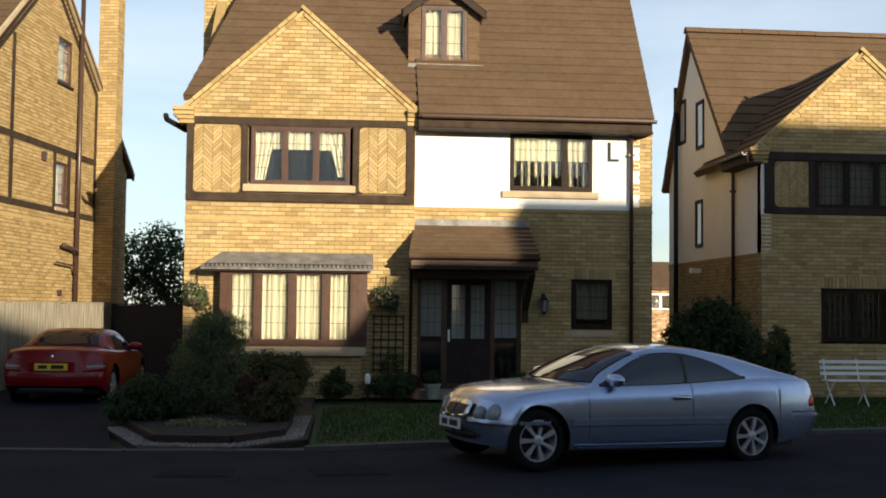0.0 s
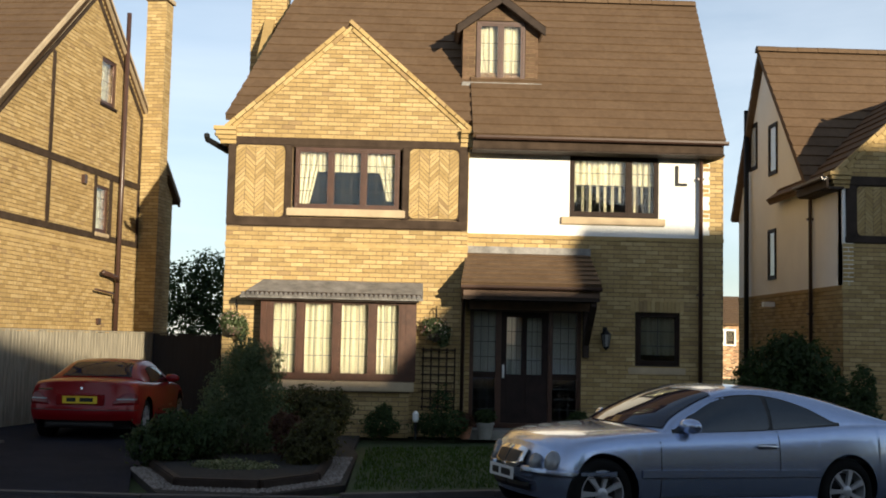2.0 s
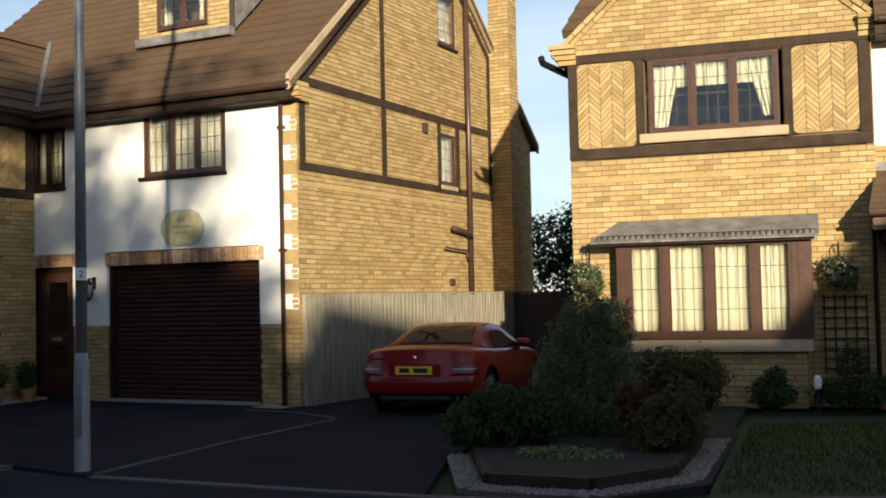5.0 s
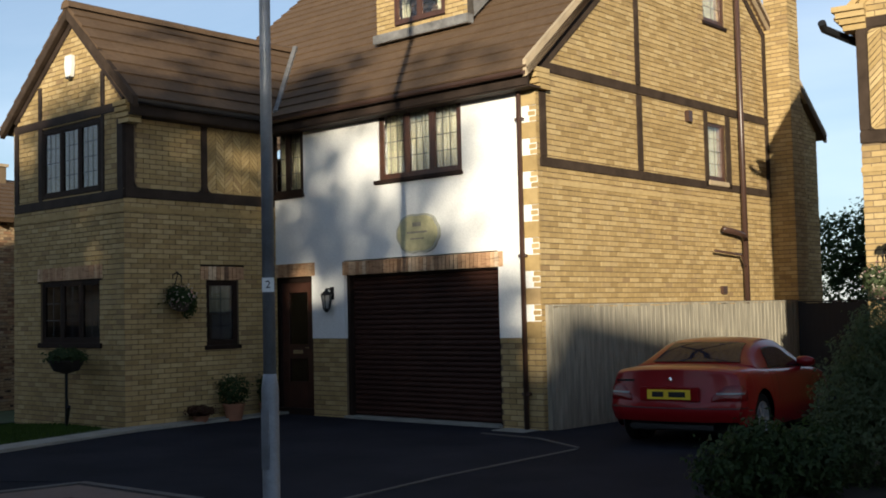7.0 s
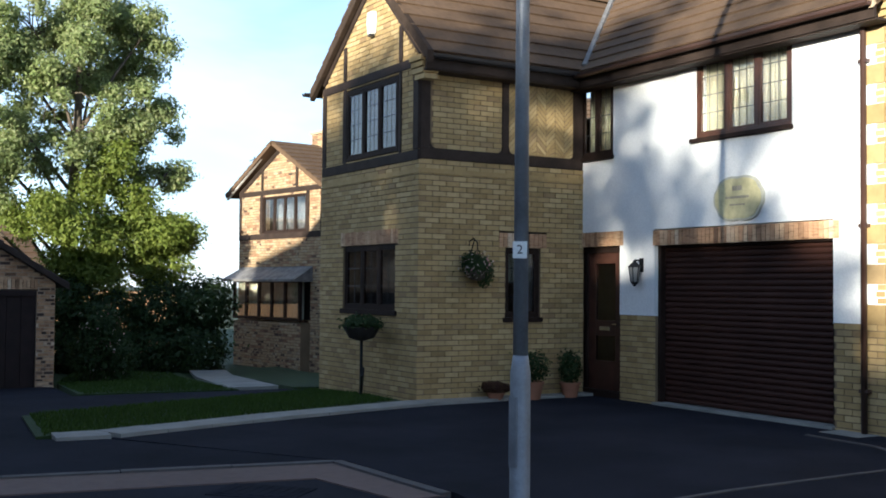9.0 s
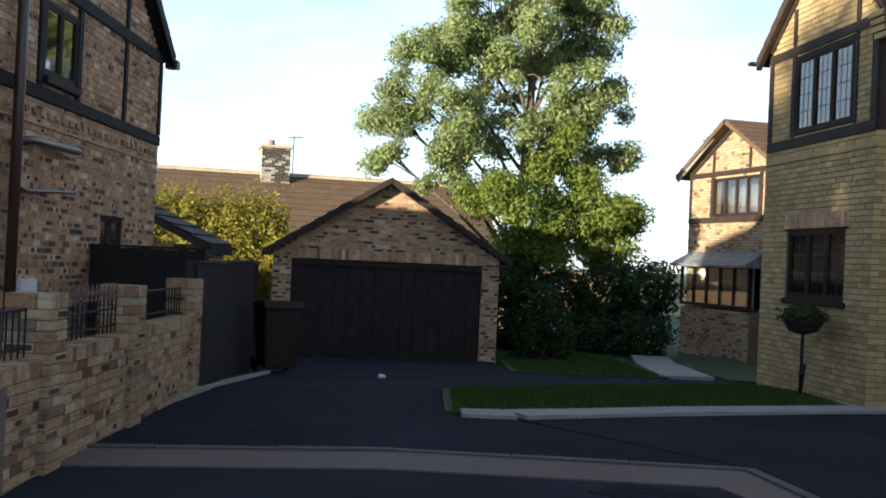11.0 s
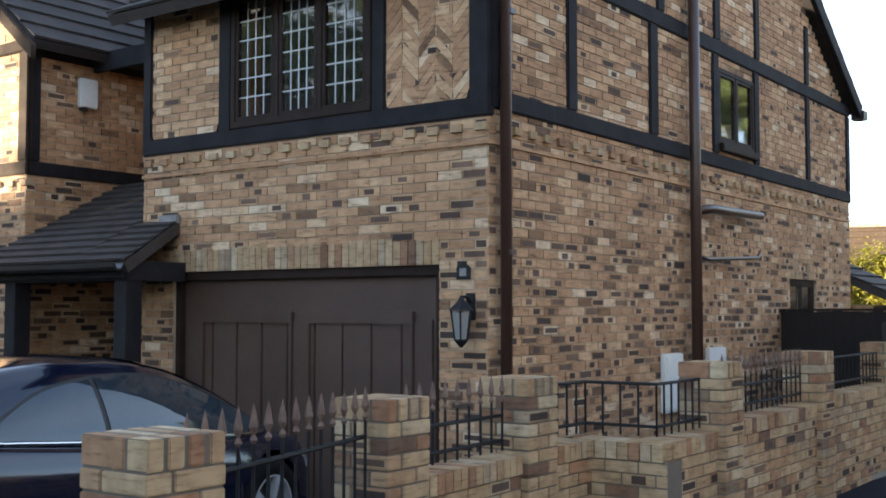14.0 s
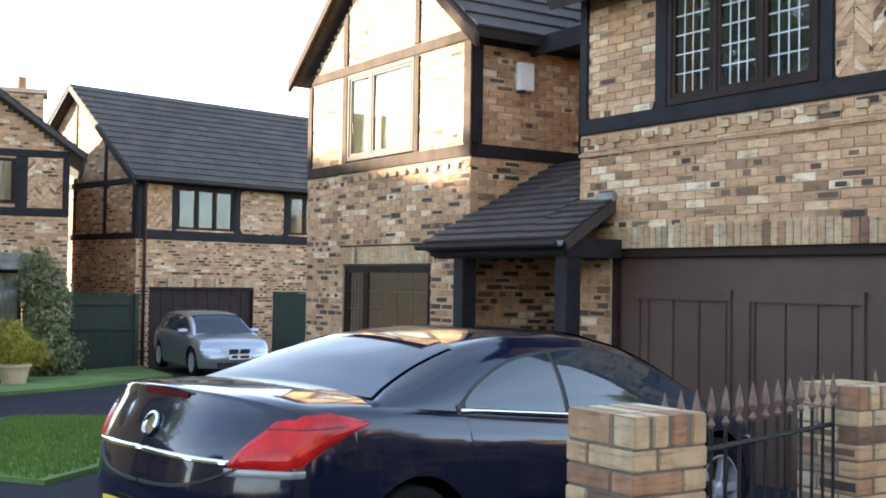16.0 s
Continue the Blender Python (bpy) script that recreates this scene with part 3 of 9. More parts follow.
M["lantern_glass"] = plain("smoky glass", (0.25, 0.25, 0.24), 0.1, vary=0.1, bump=0.0)

# ---- the buff brick house with the gabled bay ----


def gable_limits(xl, xr, eave, xa, apex):
    def lim(z):
        if z <= eave:
            return xl, xr
        k = (z - eave) / (apex - eave)
        return xl + (xa - xl) * k, xr + (xa - xr) * k
    return lim


def rect(x0, x1):
    return lambda z: (x0, x1)


def verge(parent, m, pts, mat, wide=0.16, y0=-0.09, y1=-0.02, name="barge_board"):
    """Sloping boards along a gable, given as (x, z) points."""
    for (xa, za), (xb, zb) in zip(pts, pts[1:]):
        b = Build().prism([(xa, za - wide), (xb, zb - wide), (xb, zb), (xa, za)] if xa < xb else [(xb, zb - wide), (xa, za - wide), (xa, za), (xb, zb)], y0, y1, m)
        part(name, b, M[mat], parent, bevel=0.008)


def corbel(parent, x0, x1, y, z, brick, rng, steps=4, name="corbel"):
    b = Build()
    for k in range(steps):
        o = 0.035 * (k + 1)
        b.box(x0 - (o if x0 < 0.5 else 0), x1 + 0.0, y - o, y + 0.2, z + k * COURSE + 0.004, z + (k + 1) * COURSE - 0.006)
    part(name, b, M[brick], parent, kind="stuff")


def house_a():
    rng = random.Random(11)
    h = thing("house", pose(0, 0, 0), "buff brick house with a gabled bay, white render and brown roof", "house")
    I = face_frame(0, 0, 0)
    G = gable_limits(0.0, 4.15, 5.22, 2.05, 7.12)
    # gabled projection
    brick_wall(h, I, G, 0.0, 3.525, [(0.72, 3.24, 0.93, 2.40)], "brick_buff", "mortar_buff", rng)
    brick_wall(h, I, G, 5.085, 7.11, [], "brick_buff", "mortar_buff", rng)
    part("string_course", Build().box(-0.015, 4.165, -0.018, 0.1, 3.20, 3.26), M["brick_buff"], h)
    part("wall", Build().box(0.0, 4.15, 0.03, 0.22, 3.525, 3.75).box(0.0, 1.1, 0.03, 0.22, 3.75, 5.085).box(3.0, 4.15, 0.03, 0.22, 3.75, 5.085).box(1.1, 3.0, 0.03, 0.22, 4.93, 5.085).box(1.1, 3.0, 0.03, 0.22, 3.75, 3.88), M["mortar_buff"], h)
    herringbone(h, I, 0.12, 0.97, 3.70, 4.95, "brick_buff", "mortar_buff", rng, 0.064)
    herringbone(h, I, 3.12, 3.98, 3.73, 4.97, "brick_buff", "mortar_buff", rng, 0.064)
    timbers(h, I, [(-0.01, 4.14, 4.95, 5.085), (-0.01, 4.14, 3.545, 3.70), (-0.01, 0.12, 3.70, 4.95), (0.97, 1.09, 3.70, 4.95), (3.0, 3.12, 3.70, 4.95), (3.98, 4.14, 3.70, 4.95), (1.09, 3.0, 4.92, 4.95)], "timber_grey", 0.03)
    rounded_border(h, I, 0.12, 0.97, 3.70, 4.95, 0.1, "timber_grey", 0.028)
    rounded_border(h, I, 3.12, 3.98, 3.73, 4.95, 0.1, "timber_grey", 0.028)
    window(h, I, 1.15, 2.95, 3.86, 4.93, 3, "frame_red", (3, 4), "drapes", (1.02, 3.06, 3.73, 3.86, "stone"), out=0.02)
    # left flank and return
    S = face_frame(0, 8.0, -90)
    brick_wall(h, S, rect(0, 8.0), 0, 5.1, [], "brick_buff", "mortar_buff", rng)
    R = face_frame(4.15, 0, 90)
    brick_wall(h, R, rect(0, 0.26), 0, 5.1, [], "brick_buff", "mortar_buff", rng, 0.1)
    # recessed front
    Q = face_frame(0, 0.26, 0)
    brick_wall(h, Q, rect(4.15, 8.68), 0.0, 3.525, [(4.24, 6.19, 0.0, 2.28), (7.13, 7.92, 1.27, 2.22), (7.05, 7.99, 2.21, 2.43)], "brick_buff", "mortar_buff", rng)
    part("string_course", Build().box(4.18, 8.69, -0.015, 0.1, 3.47, 3.53, Q), M["brick_buff"], h)
    soldiers(h, Q, 7.05, 7.99, 2.215, "brick_buff", rng, 0.002)
    part("rendered_wall", Build().box(4.15, 5.95, -0.004, 0.22, 3.53, 5.12, Q).box(7.53, 8.30, -0.004, 0.22, 3.53, 5.12, Q).box(5.95, 7.53, -0.004, 0.22, 3.53, 3.86, Q).box(5.95, 7.53, -0.004, 0.22, 4.97, 5.12, Q), M["render"], h, "smooth white render")
    brick_wall(h, Q, lambda z: (8.30 if int(z / 0.225) % 2 else 8.42, 8.68), 3.525, 5.1, [], "brick_buff", "mortar_buff", rng)
    part("rendered_wall", Build().box(8.28, 8.44, -0.002, 0.2, 3.53, 5.1, Q), M["render"], h)
    window(h, Q, 5.96, 7.52, 3.88, 4.96, [6.0, 7.0, 7.48], "frame_dark", (4, 4), "fringe", (5.80, 7.64, 3.73, 3.86, "stone"), out=0.01)
    window(h, Q, 7.16, 7.93, 1.29, 2.22, 1, "frame_dark", (2, 3), "net", (7.01, 8.03, 1.13, 1.26, "stone"), out=-0.05)
    # side and back close the house
    brick_wall(h, face_frame(8.68, 0.26, 90), rect(0, 7.7), 0, 5.1, [], "brick_buff", "mortar_buff", rng)
    part("wall", Build().box(0.1, 8.6, 7.75, 7.95, 0, 5.1), M["mortar_buff"], h)
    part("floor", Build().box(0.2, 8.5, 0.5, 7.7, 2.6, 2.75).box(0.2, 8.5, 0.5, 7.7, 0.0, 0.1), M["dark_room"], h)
    # upright sheet, its dark colour stands for the shaded depth of the rooms
    part("room_backdrop", Build().box(0.2, 8.5, 2.2, 2.3, 0.1, 5.0), M["dark_room"], h)
    # door set under the porch
    d = new("door_set")
    d.parent, d.matrix_basis = h, Q
    f = Build()
    for x0, x1 in ((4.24, 4.31), (4.70, 4.80), (5.62, 5.70), (6.12, 6.19)):
        f.box(x0, x1, 0.08, 0.18, 0.22, 2.25)
    f.box(4.24, 6.19, 0.075, 0.185, 2.17, 2.28).box(4.24, 6.19, 0.07, 0.2, 0.16, 0.24)
    part("door_frame", f, M["frame_red"], d, bevel=0.006)
    leaf = Build().box(4.80, 5.62, 0.10, 0.15, 0.24, 1.08).box(4.80, 4.89, 0.10, 0.15, 1.08, 2.17).box(5.52, 5.62, 0.10, 0.15, 1.08, 2.17).box(5.16, 5.25, 0.10, 0.15, 1.08, 2.17).box(4.89, 5.52, 0.10, 0.15, 2.08, 2.17)
    for a in (4.90, 5.24):
        leaf.box(a, a + 0.28, 0.085, 0.10, 0.36, 0.98)
    dl = part("door_leaf", leaf, M["door_brown"], d, "dark brown panelled front door with two tall panes", bevel=0.005)
    part("door_handle", Build().tube([(4.84, 0.085, 1.2), (4.84, 0.05, 1.2), (4.84, 0.05, 1.05)], 0.012).box(4.82, 4.86, 0.09, 0.1, 1.02, 1.25), M["white_plastic"], dl)
    for x0, x1, z0, z1 in ((4.31, 4.70, 1.12, 2.17), (5.70, 6.12, 1.10, 2.17), (4.89, 5.16, 1.08, 2.08), (5.25, 5.52, 1.08, 2.08), (4.31, 4.70, 0.3, 1.02), (5.70, 6.12, 0.3, 1.02)):
        g = part("pane", Build().box(x0, x1, 0.12, 0.126, z0, z1), M["glass"], d)
        g.visible_shadow = False
        l = Build()
        for k in range(1, 4):
            z = z0 + (z1 - z0) * k / 4
            l.box(x0, x1, 0.112, 0.117, z - 0.005, z + 0.005)
        for k in range(1, 3):
            x = x0 + (x1 - x0) * k / 3
            l.box(x - 0.004, x + 0.004, 0.113, 0.118, z0, z1)
        part("lead_lattice", l, M["lead_strip"], d)
        if z0 > 1:
            part("curtain", Build().box(x0, x1, 0.2, 0.21, z0, z1), M["curtain_dim"], d, "grey net curtain")
    part("door_rail", Build().box(4.31, 4.70, 0.09, 0.16, 1.02, 1.12), M["frame_dark"], d)
    part("door_rail", Build().box(5.70, 6.12, 0.09, 0.16, 1.0, 1.10), M["frame_dark"], d)
    part("doorstep", Build().box(4.2, 6.25, -0.35, 0.2, 0.0, 0.16), M["paving"], h, bevel=0.01)
    # porch roof
    p = new("porch")
    p.parent = h
    roof_slope(p, (4.02, -0.75, 2.60), (6.36, -0.75, 2.60), (6.30, 0.26, 3.20), (4.16, 0.26, 3.20), "tile_brown", rng, 0.16, 0.2, "porch_roof")
    part("flashing", Build().prism([(4.14, 3.17), (6.32, 3.17), (6.32, 3.30), (4.14, 3.30)], 0.18, 0.255), M["lead"], p)
    part("fascia", Build().box(4.06, 6.34, -0.72, -0.68, 2.40, 2.56), M["porch_brown_lit"], p, bevel=0.006)
    part("soffit", Build().box(4.06, 6.34, -0.70, 0.25, 2.34, 2.40), M["timber"], p)
    gutter(p, (4.02, -0.79, 2.57), (6.36, -0.79, 2.57), "plastic_brown")
    part("porch_downpipe", Build().tube([(4.06, -0.72, 2.52), (4.10, -0.10, 2.35), (4.10, -0.06, 0.2)], 0.034), M["plastic_brown"], p, smooth=True)
    part("porch_beam", Build().box(4.2, 6.3, -0.04, 0.2, 2.20, 2.34), M["porch_brown_lit"], p)
    part("bracket_post", Build().box(6.20, 6.30, 0.10, 0.24, 1.40, 2.40).prism([(0.24, 1.5), (0.24, 1.7), (-0.6, 2.36), (-0.68, 2.26)], 0, 0.09, Matrix.Translation((6.21, 0, 0)) @ Matrix(((0, 1, 0, 0), (1, 0, 0, 0), (0, 0, 1, 0), (0, 0, 0, 1)))), M["timber"], p, bevel=0.006)
    # bay window
    b = new("bay_window")
    b.parent = h
    brick_wall(b, face_frame(0, -0.30, 0), rect(0.78, 3.20), 0.0, 0.75, [], "brick_buff", "mortar_buff", rng, 0.3)
    part("bay_sill", Build().box(0.74, 3.28, -0.42, 0.02, 0.77, 0.93), M["stone"], b, bevel=0.012)
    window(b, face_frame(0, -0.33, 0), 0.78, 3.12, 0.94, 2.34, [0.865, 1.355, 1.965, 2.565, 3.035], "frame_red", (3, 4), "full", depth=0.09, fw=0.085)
    for x, wide in ((0.68, 0.10), (3.12, 0.18)):
        part("bay_post", Build().box(x, x + wide, -0.335, 0.0, 0.94, 2.34), M["frame_red"], b, bevel=0.006)
    for x in (0.715, 3.235):
        part("bay_cheek", Build().box(x, x + 0.03, -0.26, 0.0, 1.0, 2.3), M["frame_dark"], b)
    bay_roof = Build().add([(0.36, -0.56, 2.33), (3.40, -0.56, 2.33), (3.40, 0.0, 2.62), (0.66, 0.0, 2.62), (0.36, -0.56, 2.29), (3.40, -0.56, 2.29), (3.40, 0.0, 2.40), (0.66, 0.0, 2.40)], [(0, 1, 2, 3), (7, 6, 5, 4), (0, 4, 5, 1), (1, 5, 6, 2), (3, 7, 4, 0)])
    br = part("bay_roof", bay_roof, M["lead"], b, "weathered grey lead bay roof")
    scal = Build()
    for k in range(38):
        x = 0.40 + k * 0.079
        scal.tube([(x, -0.575, 2.325), (x, -0.50, 2.365)], 0.034, 8)
    part("tile_edge", scal, M["lead"], br, kind="stuff")
    part("bay_soffit", Build().box(0.44, 3.36, -0.52, 0.0, 2.345, 2.40).box(0.46, 3.34, -0.47, -0.34, 2.26, 2.345), M["timber"], b)
    # main roof and gable roof
    roof_slope(h, (4.2, -0.25, 5.19), (8.58, -0.25, 5.19), (8.96, 3.3, 8.68), (4.2, 3.3, 8.68), "tile_brown", rng)
    roof_slope(h, (-0.106, 0.10, 5.47), (4.2, 0.10, 5.47), (4.2, 3.3, 8.68), (0.75, 3.3, 8.68), "tile_brown", rng)
    roof_slope(h, (8.80, 7.0, 5.0), (-0.2, 7.0, 5.0), (0.75, 3.3, 8.68), (8.96, 3.3, 8.68), "tile_brown", rng, 0.5, 0.5)
    part("gable_wall", Build().prism([(0.3, 5.0), (7.6, 5.0), (3.6, 8.6)], -0.1, 0.1, face_frame(8.62, 0, 90)).prism([(0.3, 5.0), (7.6, 5.0), (3.6, 8.5)], -0.1, 0.1, face_frame(0.2, 0, 90)), M["brick_buff"], h)
    ridge_tiles(h, (0.7, 3.3, 8.70), (8.95, 3.3, 8.70), "tile_brown", rng)
    roof_slope(h, (-0.24, 2.9, 5.08), (-0.24, 0.0, 5.08), (2.05, 0.0, 7.14), (2.05, 2.9, 7.14), "tile_brown", rng, name="gable_roof")
    roof_slope(h, (4.34, 0.0, 5.16), (4.34, 2.9, 5.16), (2.05, 2.9, 7.14), (2.05, 0.0, 7.14), "tile_brown", rng, name="gable_roof")
    part("verge_bricks", verge_bricks(rng, [(-0.26, 5.12), (2.05, 7.20), (4.34, 5.22)]), M["brick_buff"], h, kind="stuff")
    corbel(h, -0.12, 0.12, 0.0, 4.95, "brick_buff", rng)
    corbel(h, 4.0, 4.28, 0.0, 5.0, "brick_buff", rng)
    part("fascia", Build().box(4.2, 8.56, -0.2, -0.16, 4.96, 5.16), M["timber_grey"], h)
    part("soffit", Build().box(4.2, 8.58, -0.2, 0.26, 4.94, 4.97), M["timber"], h)
    gutter(h, (4.25, -0.28, 5.17), (8.62, -0.28, 5.17), "plastic_brown")
    part("gutter_outlet", Build().tube([(-0.36, -0.2, 5.06), (-0.36, -0.1, 5.0), (-0.1, 0.5, 4.9)], 0.05), M["metal_black"], h)
    downpipe(h, 8.26, 0.17, 0.0, 5.08, "plastic_brown")
    # dormer
    dm = new("dormer")
    dm.parent = h
    D = face_frame(0, 1.05, 0)
    brick_wall(dm, D, gable_limits(4.05, 5.44, 7.45, 4.745, 7.9), 6.3, 7.9, [(4.29, 5.21, 6.40, 7.56)], "tile_hung", "mortar_buff", rng, 0.12)
    for x, turn in ((4.05, -90), (5.44, 90)):
        fr = face_frame(x, 3.05 if turn < 0 else 1.05, turn)
        part("cheek", Build().prism([(0, 7.5), (2.0, 7.5), (2.0, 6.3)] if turn < 0 else [(0, 6.3), (0, 7.5), (2.0, 7.5)], 0.0, 0.06, fr), M["tile_brown"], dm)
    roof_slope(dm, (3.93, 2.9, 7.42), (3.93, 0.86, 7.42), (4.745, 0.86, 8.02), (4.745, 2.9, 8.02), "tile_brown", rng, 0.25, 0.3, "dormer_roof")
    roof_slope(dm, (5.56, 0.86, 7.42), (5.56, 2.9, 7.42), (4.745, 2.9, 8.02), (4.745, 0.86, 8.02), "tile_brown", rng, 0.25, 0.3, "dormer_roof")
    verge(dm, D, [(3.93, 7.42), (4.745, 8.02), (5.56, 7.42)], "timber", 0.16, -0.20, -0.15)
    window(dm, D, 4.30, 5.20, 6.41, 7.55, 2, "frame_red", (2, 3), "net", out=0.03)
    part("dormer_apron", Build().prism([(4.0, 6.20), (5.56, 6.20), (5.50, 6.38), (4.05, 6.38)], -0.14, -0.02, D), M["lead"], dm)
    for k in range(4):
        part("flashing_step", Build().box(5.44, 5.58, 0.10 + 0.28 * k, 0.40 + 0.28 * k, 6.42 + 0.28 * k, 6.56 + 0.28 * k, D), M["lead"], dm)
    # chimney
    c = new("chimney")
    c.parent = h
    brick_wall(c, face_frame(0, 3.2, 0), rect(-0.17, 0.53), 5.0, 9.9, [], "brick_buff", "mortar_buff", rng, 0.7)
    for k, (a, t) in enumerate((((-0.17, 3.9), -90), ((0.53, 3.2), 90))):
        brick_wall(c, face_frame(a[0], a[1], t), rect(0, 0.7), 5.0, 9.9, [], "brick_buff", "mortar_buff", rng, 0.1)
    # small things on the wall
    wall_lantern(pose(6.60, 0.26, 1.74), "black six-sided wall lantern beside the porch")
    s = thing("wall_sign", pose(7.93, 0.25, 4.64), "dark letter shaped alarm bracket on white render", "sign")
    part("plate", Build().box(-0.10, -0.055, -0.03, 0, -0.18, 0.18).box(-0.055, 0.10, -0.03, 0, -0.18, -0.135), M["metal_black"], s)
    return h


def verge_bricks(rng, pts):
    """Bricks on edge that climb a gable under its tiles."""
    b = Build()
    for (xa, za), (xb, zb) in zip(pts, pts[1:]):
        d = Vector((xb - xa, zb - za))
        n = int(d.length / LONG)
        e = d.normalized()
        s = Vector((-e.y, e.x)) if e.x > 0 and e.y > 0 else Vector((-e.y, e.x))
        for row in range(2):
            for k in range(n):
                p = Vector((xa, za)) + e * (k * LONG + (LONG / 2 if row else 0)) - s * (row * 0.075 + 0.005)
                q = p + e * (LONG - 0.012)
                b.prism([tuple(p - s * 0.066), tuple(q - s * 0.066), tuple(q), tuple(p)], -0.065 + row * 0.03, 0.06)
    return b


house_a()

# ---- the white neighbour beyond it ----


def house_d():
    rng = random.Random(12)
    h = thing("house", pose(10.83, 0.3, 0), "buff brick and white render house with a timbered gable", "house")
    I = face_frame(0, 0, 0)
    G = gable_limits(0, 4.05, 4.86, 2.02, 6.72)
    brick_wall(h, I, G, 0.0, 3.525, [(1.17, 3.2, 1.08, 2.12), (1.1, 3.27, 2.10, 2.33)], "brick_buff", "mortar_buff", rng)
    brick_wall(h, I, G, 4.725, 6.72, [], "brick_buff", "mortar_buff", rng)
    soldiers(h, I, 1.1, 3.27, 2.11, "brick_buff", rng, 0.002)
    part("wall", Build().box(0, 4.05, 0.04, 0.2, 3.525, 3.66).box(0, 1.2, 0.04, 0.2, 3.66, 4.725).box(2.95, 4.05, 0.04, 0.2, 3.66, 4.725), M["mortar_buff"], h)
    herringbone(h, I, 0.26, 1.0, 3.66, 4.55, "brick_buff", "mortar_buff", rng, 0.064)
    herringbone(h, I, 3.1, 3.85, 3.66, 4.55, "brick_buff", "mortar_buff", rng, 0.064)
    timbers(h, I, [(0.05, 4.0, 4.56, 4.725), (0.05, 4.0, 3.53, 3.66), (0.06, 0.26, 3.66, 4.56), (0.94, 1.06, 3.66, 4.56), (2.95, 3.1, 3.66, 4.56), (3.85, 4.0, 3.66, 4.56)], "timber", 0.03)
    rounded_border(h, I, 0.26, 1.0, 3.66, 4.56, 0.1, "timber", 0.028)
    window(h, I, 1.06, 2.95, 3.64, 4.66, 3, "frame_dark", (4, 5), "full", out=0.01)
    window(h, I, 1.17, 3.2, 1.09, 2.11, 3, "frame_dark", (5, 5), "", out=-0.03)
    S = face_frame(0, 6.2, -90)
    brick_wall(h, S, rect(0, 6.2), 0, 2.7, [], "brick_buff", "mortar_buff", rng)
    part("string_course", Build().box(0, 6.2, -0.02, 0.1, 2.70, 2.78, S), M["brick_buff"], h)
    part("rendered_wall", Build().prism([(0, 2.78), (6.2, 2.78), (6.2, 4.7), (4.6, 4.9), (1.95, 8.0), (0.0, 5.0)], 0, 0.2, S), M["render"], h, "white render gable end")
    for x0, x1, z0, z1 in ((2.2, 2.75, 5.3, 6.4), (0.85, 1.4, 5.6, 6.65), (2.15, 2.65, 3.08, 4.15)):
        window(h, S, x0, x1, z0, z1, 1, "frame_dark", (2, 3), "", depth=0.1, out=0.03, lead=False)
    part("wall", Build().box(4.0, 9.5, 1.6, 1.8, 0, 4.8).box(9.3, 9.5, 1.6, 6.2, 0, 4.8).box(0.1, 9.4, 6.0, 6.2, 0, 4.6), M["brick_buff"], h)
    roof_slope(h, (-0.15, 1.35, 4.72), (9.6, 1.35, 4.72), (9.6, 4.4, 8.15), (-0.12, 4.4, 8.15), "tile_brown", rng)
    roof_slope(h, (9.6, 6.35, 4.6), (-0.15, 6.35, 4.6), (-0.12, 4.4, 8.15), (9.6, 4.4, 8.15), "tile_brown", rng, 0.5, 0.5)
    ridge_tiles(h, (-0.15, 4.4, 8.18), (9.6, 4.4, 8.18), "tile_brown", rng)
    roof_slope(h, (-0.25, 3.4, 4.68), (-0.25, 0.0, 4.68), (2.02, 0.0, 6.74), (2.02, 3.4, 6.74), "tile_brown", rng, name="gable_roof")
    roof_slope(h, (4.3, 0.0, 4.68), (4.3, 3.4, 4.68), (2.02, 3.4, 6.74), (2.02, 0.0, 6.74), "tile_brown", rng, name="gable_roof")
    part("verge_bricks", verge_bricks(rng, [(-0.25, 4.74), (2.02, 6.82), (4.3, 4.74)]), M["brick_buff"], h, kind="stuff")
    corbel(h, -0.12, 0.12, 0.0, 4.5, "brick_buff", rng)
    part("fascia", Build().box(-0.32, -0.28, -0.1, 1.4, 4.5, 4.68).box(-0.28, 0.0, -0.1, 1.4, 4.48, 4.52), M["timber"], h)
    gutter(h, (-0.36, -0.1, 4.70), (-0.36, 1.4, 4.70), "plastic_brown")
    downpipe(h, -0.06, 1.42, 0.0, 4.6, "plastic_brown")
    part("soil_pipe", Build().tube([(-0.1, 5.3, 0), (-0.1, 5.3, 7.0)], 0.055), M["metal_black"], h, smooth=True)
    part("gutter_outlet", Build().box(-0.25, -0.02, 3.6, 3.75, 2.5, 2.6), M["white_plastic"], h)
    return h


house_d()

# ---- the house with the garage and the front wing ----
B_POSE = pose(-3.998, -0.869, 0, 0, 0, -8.1)


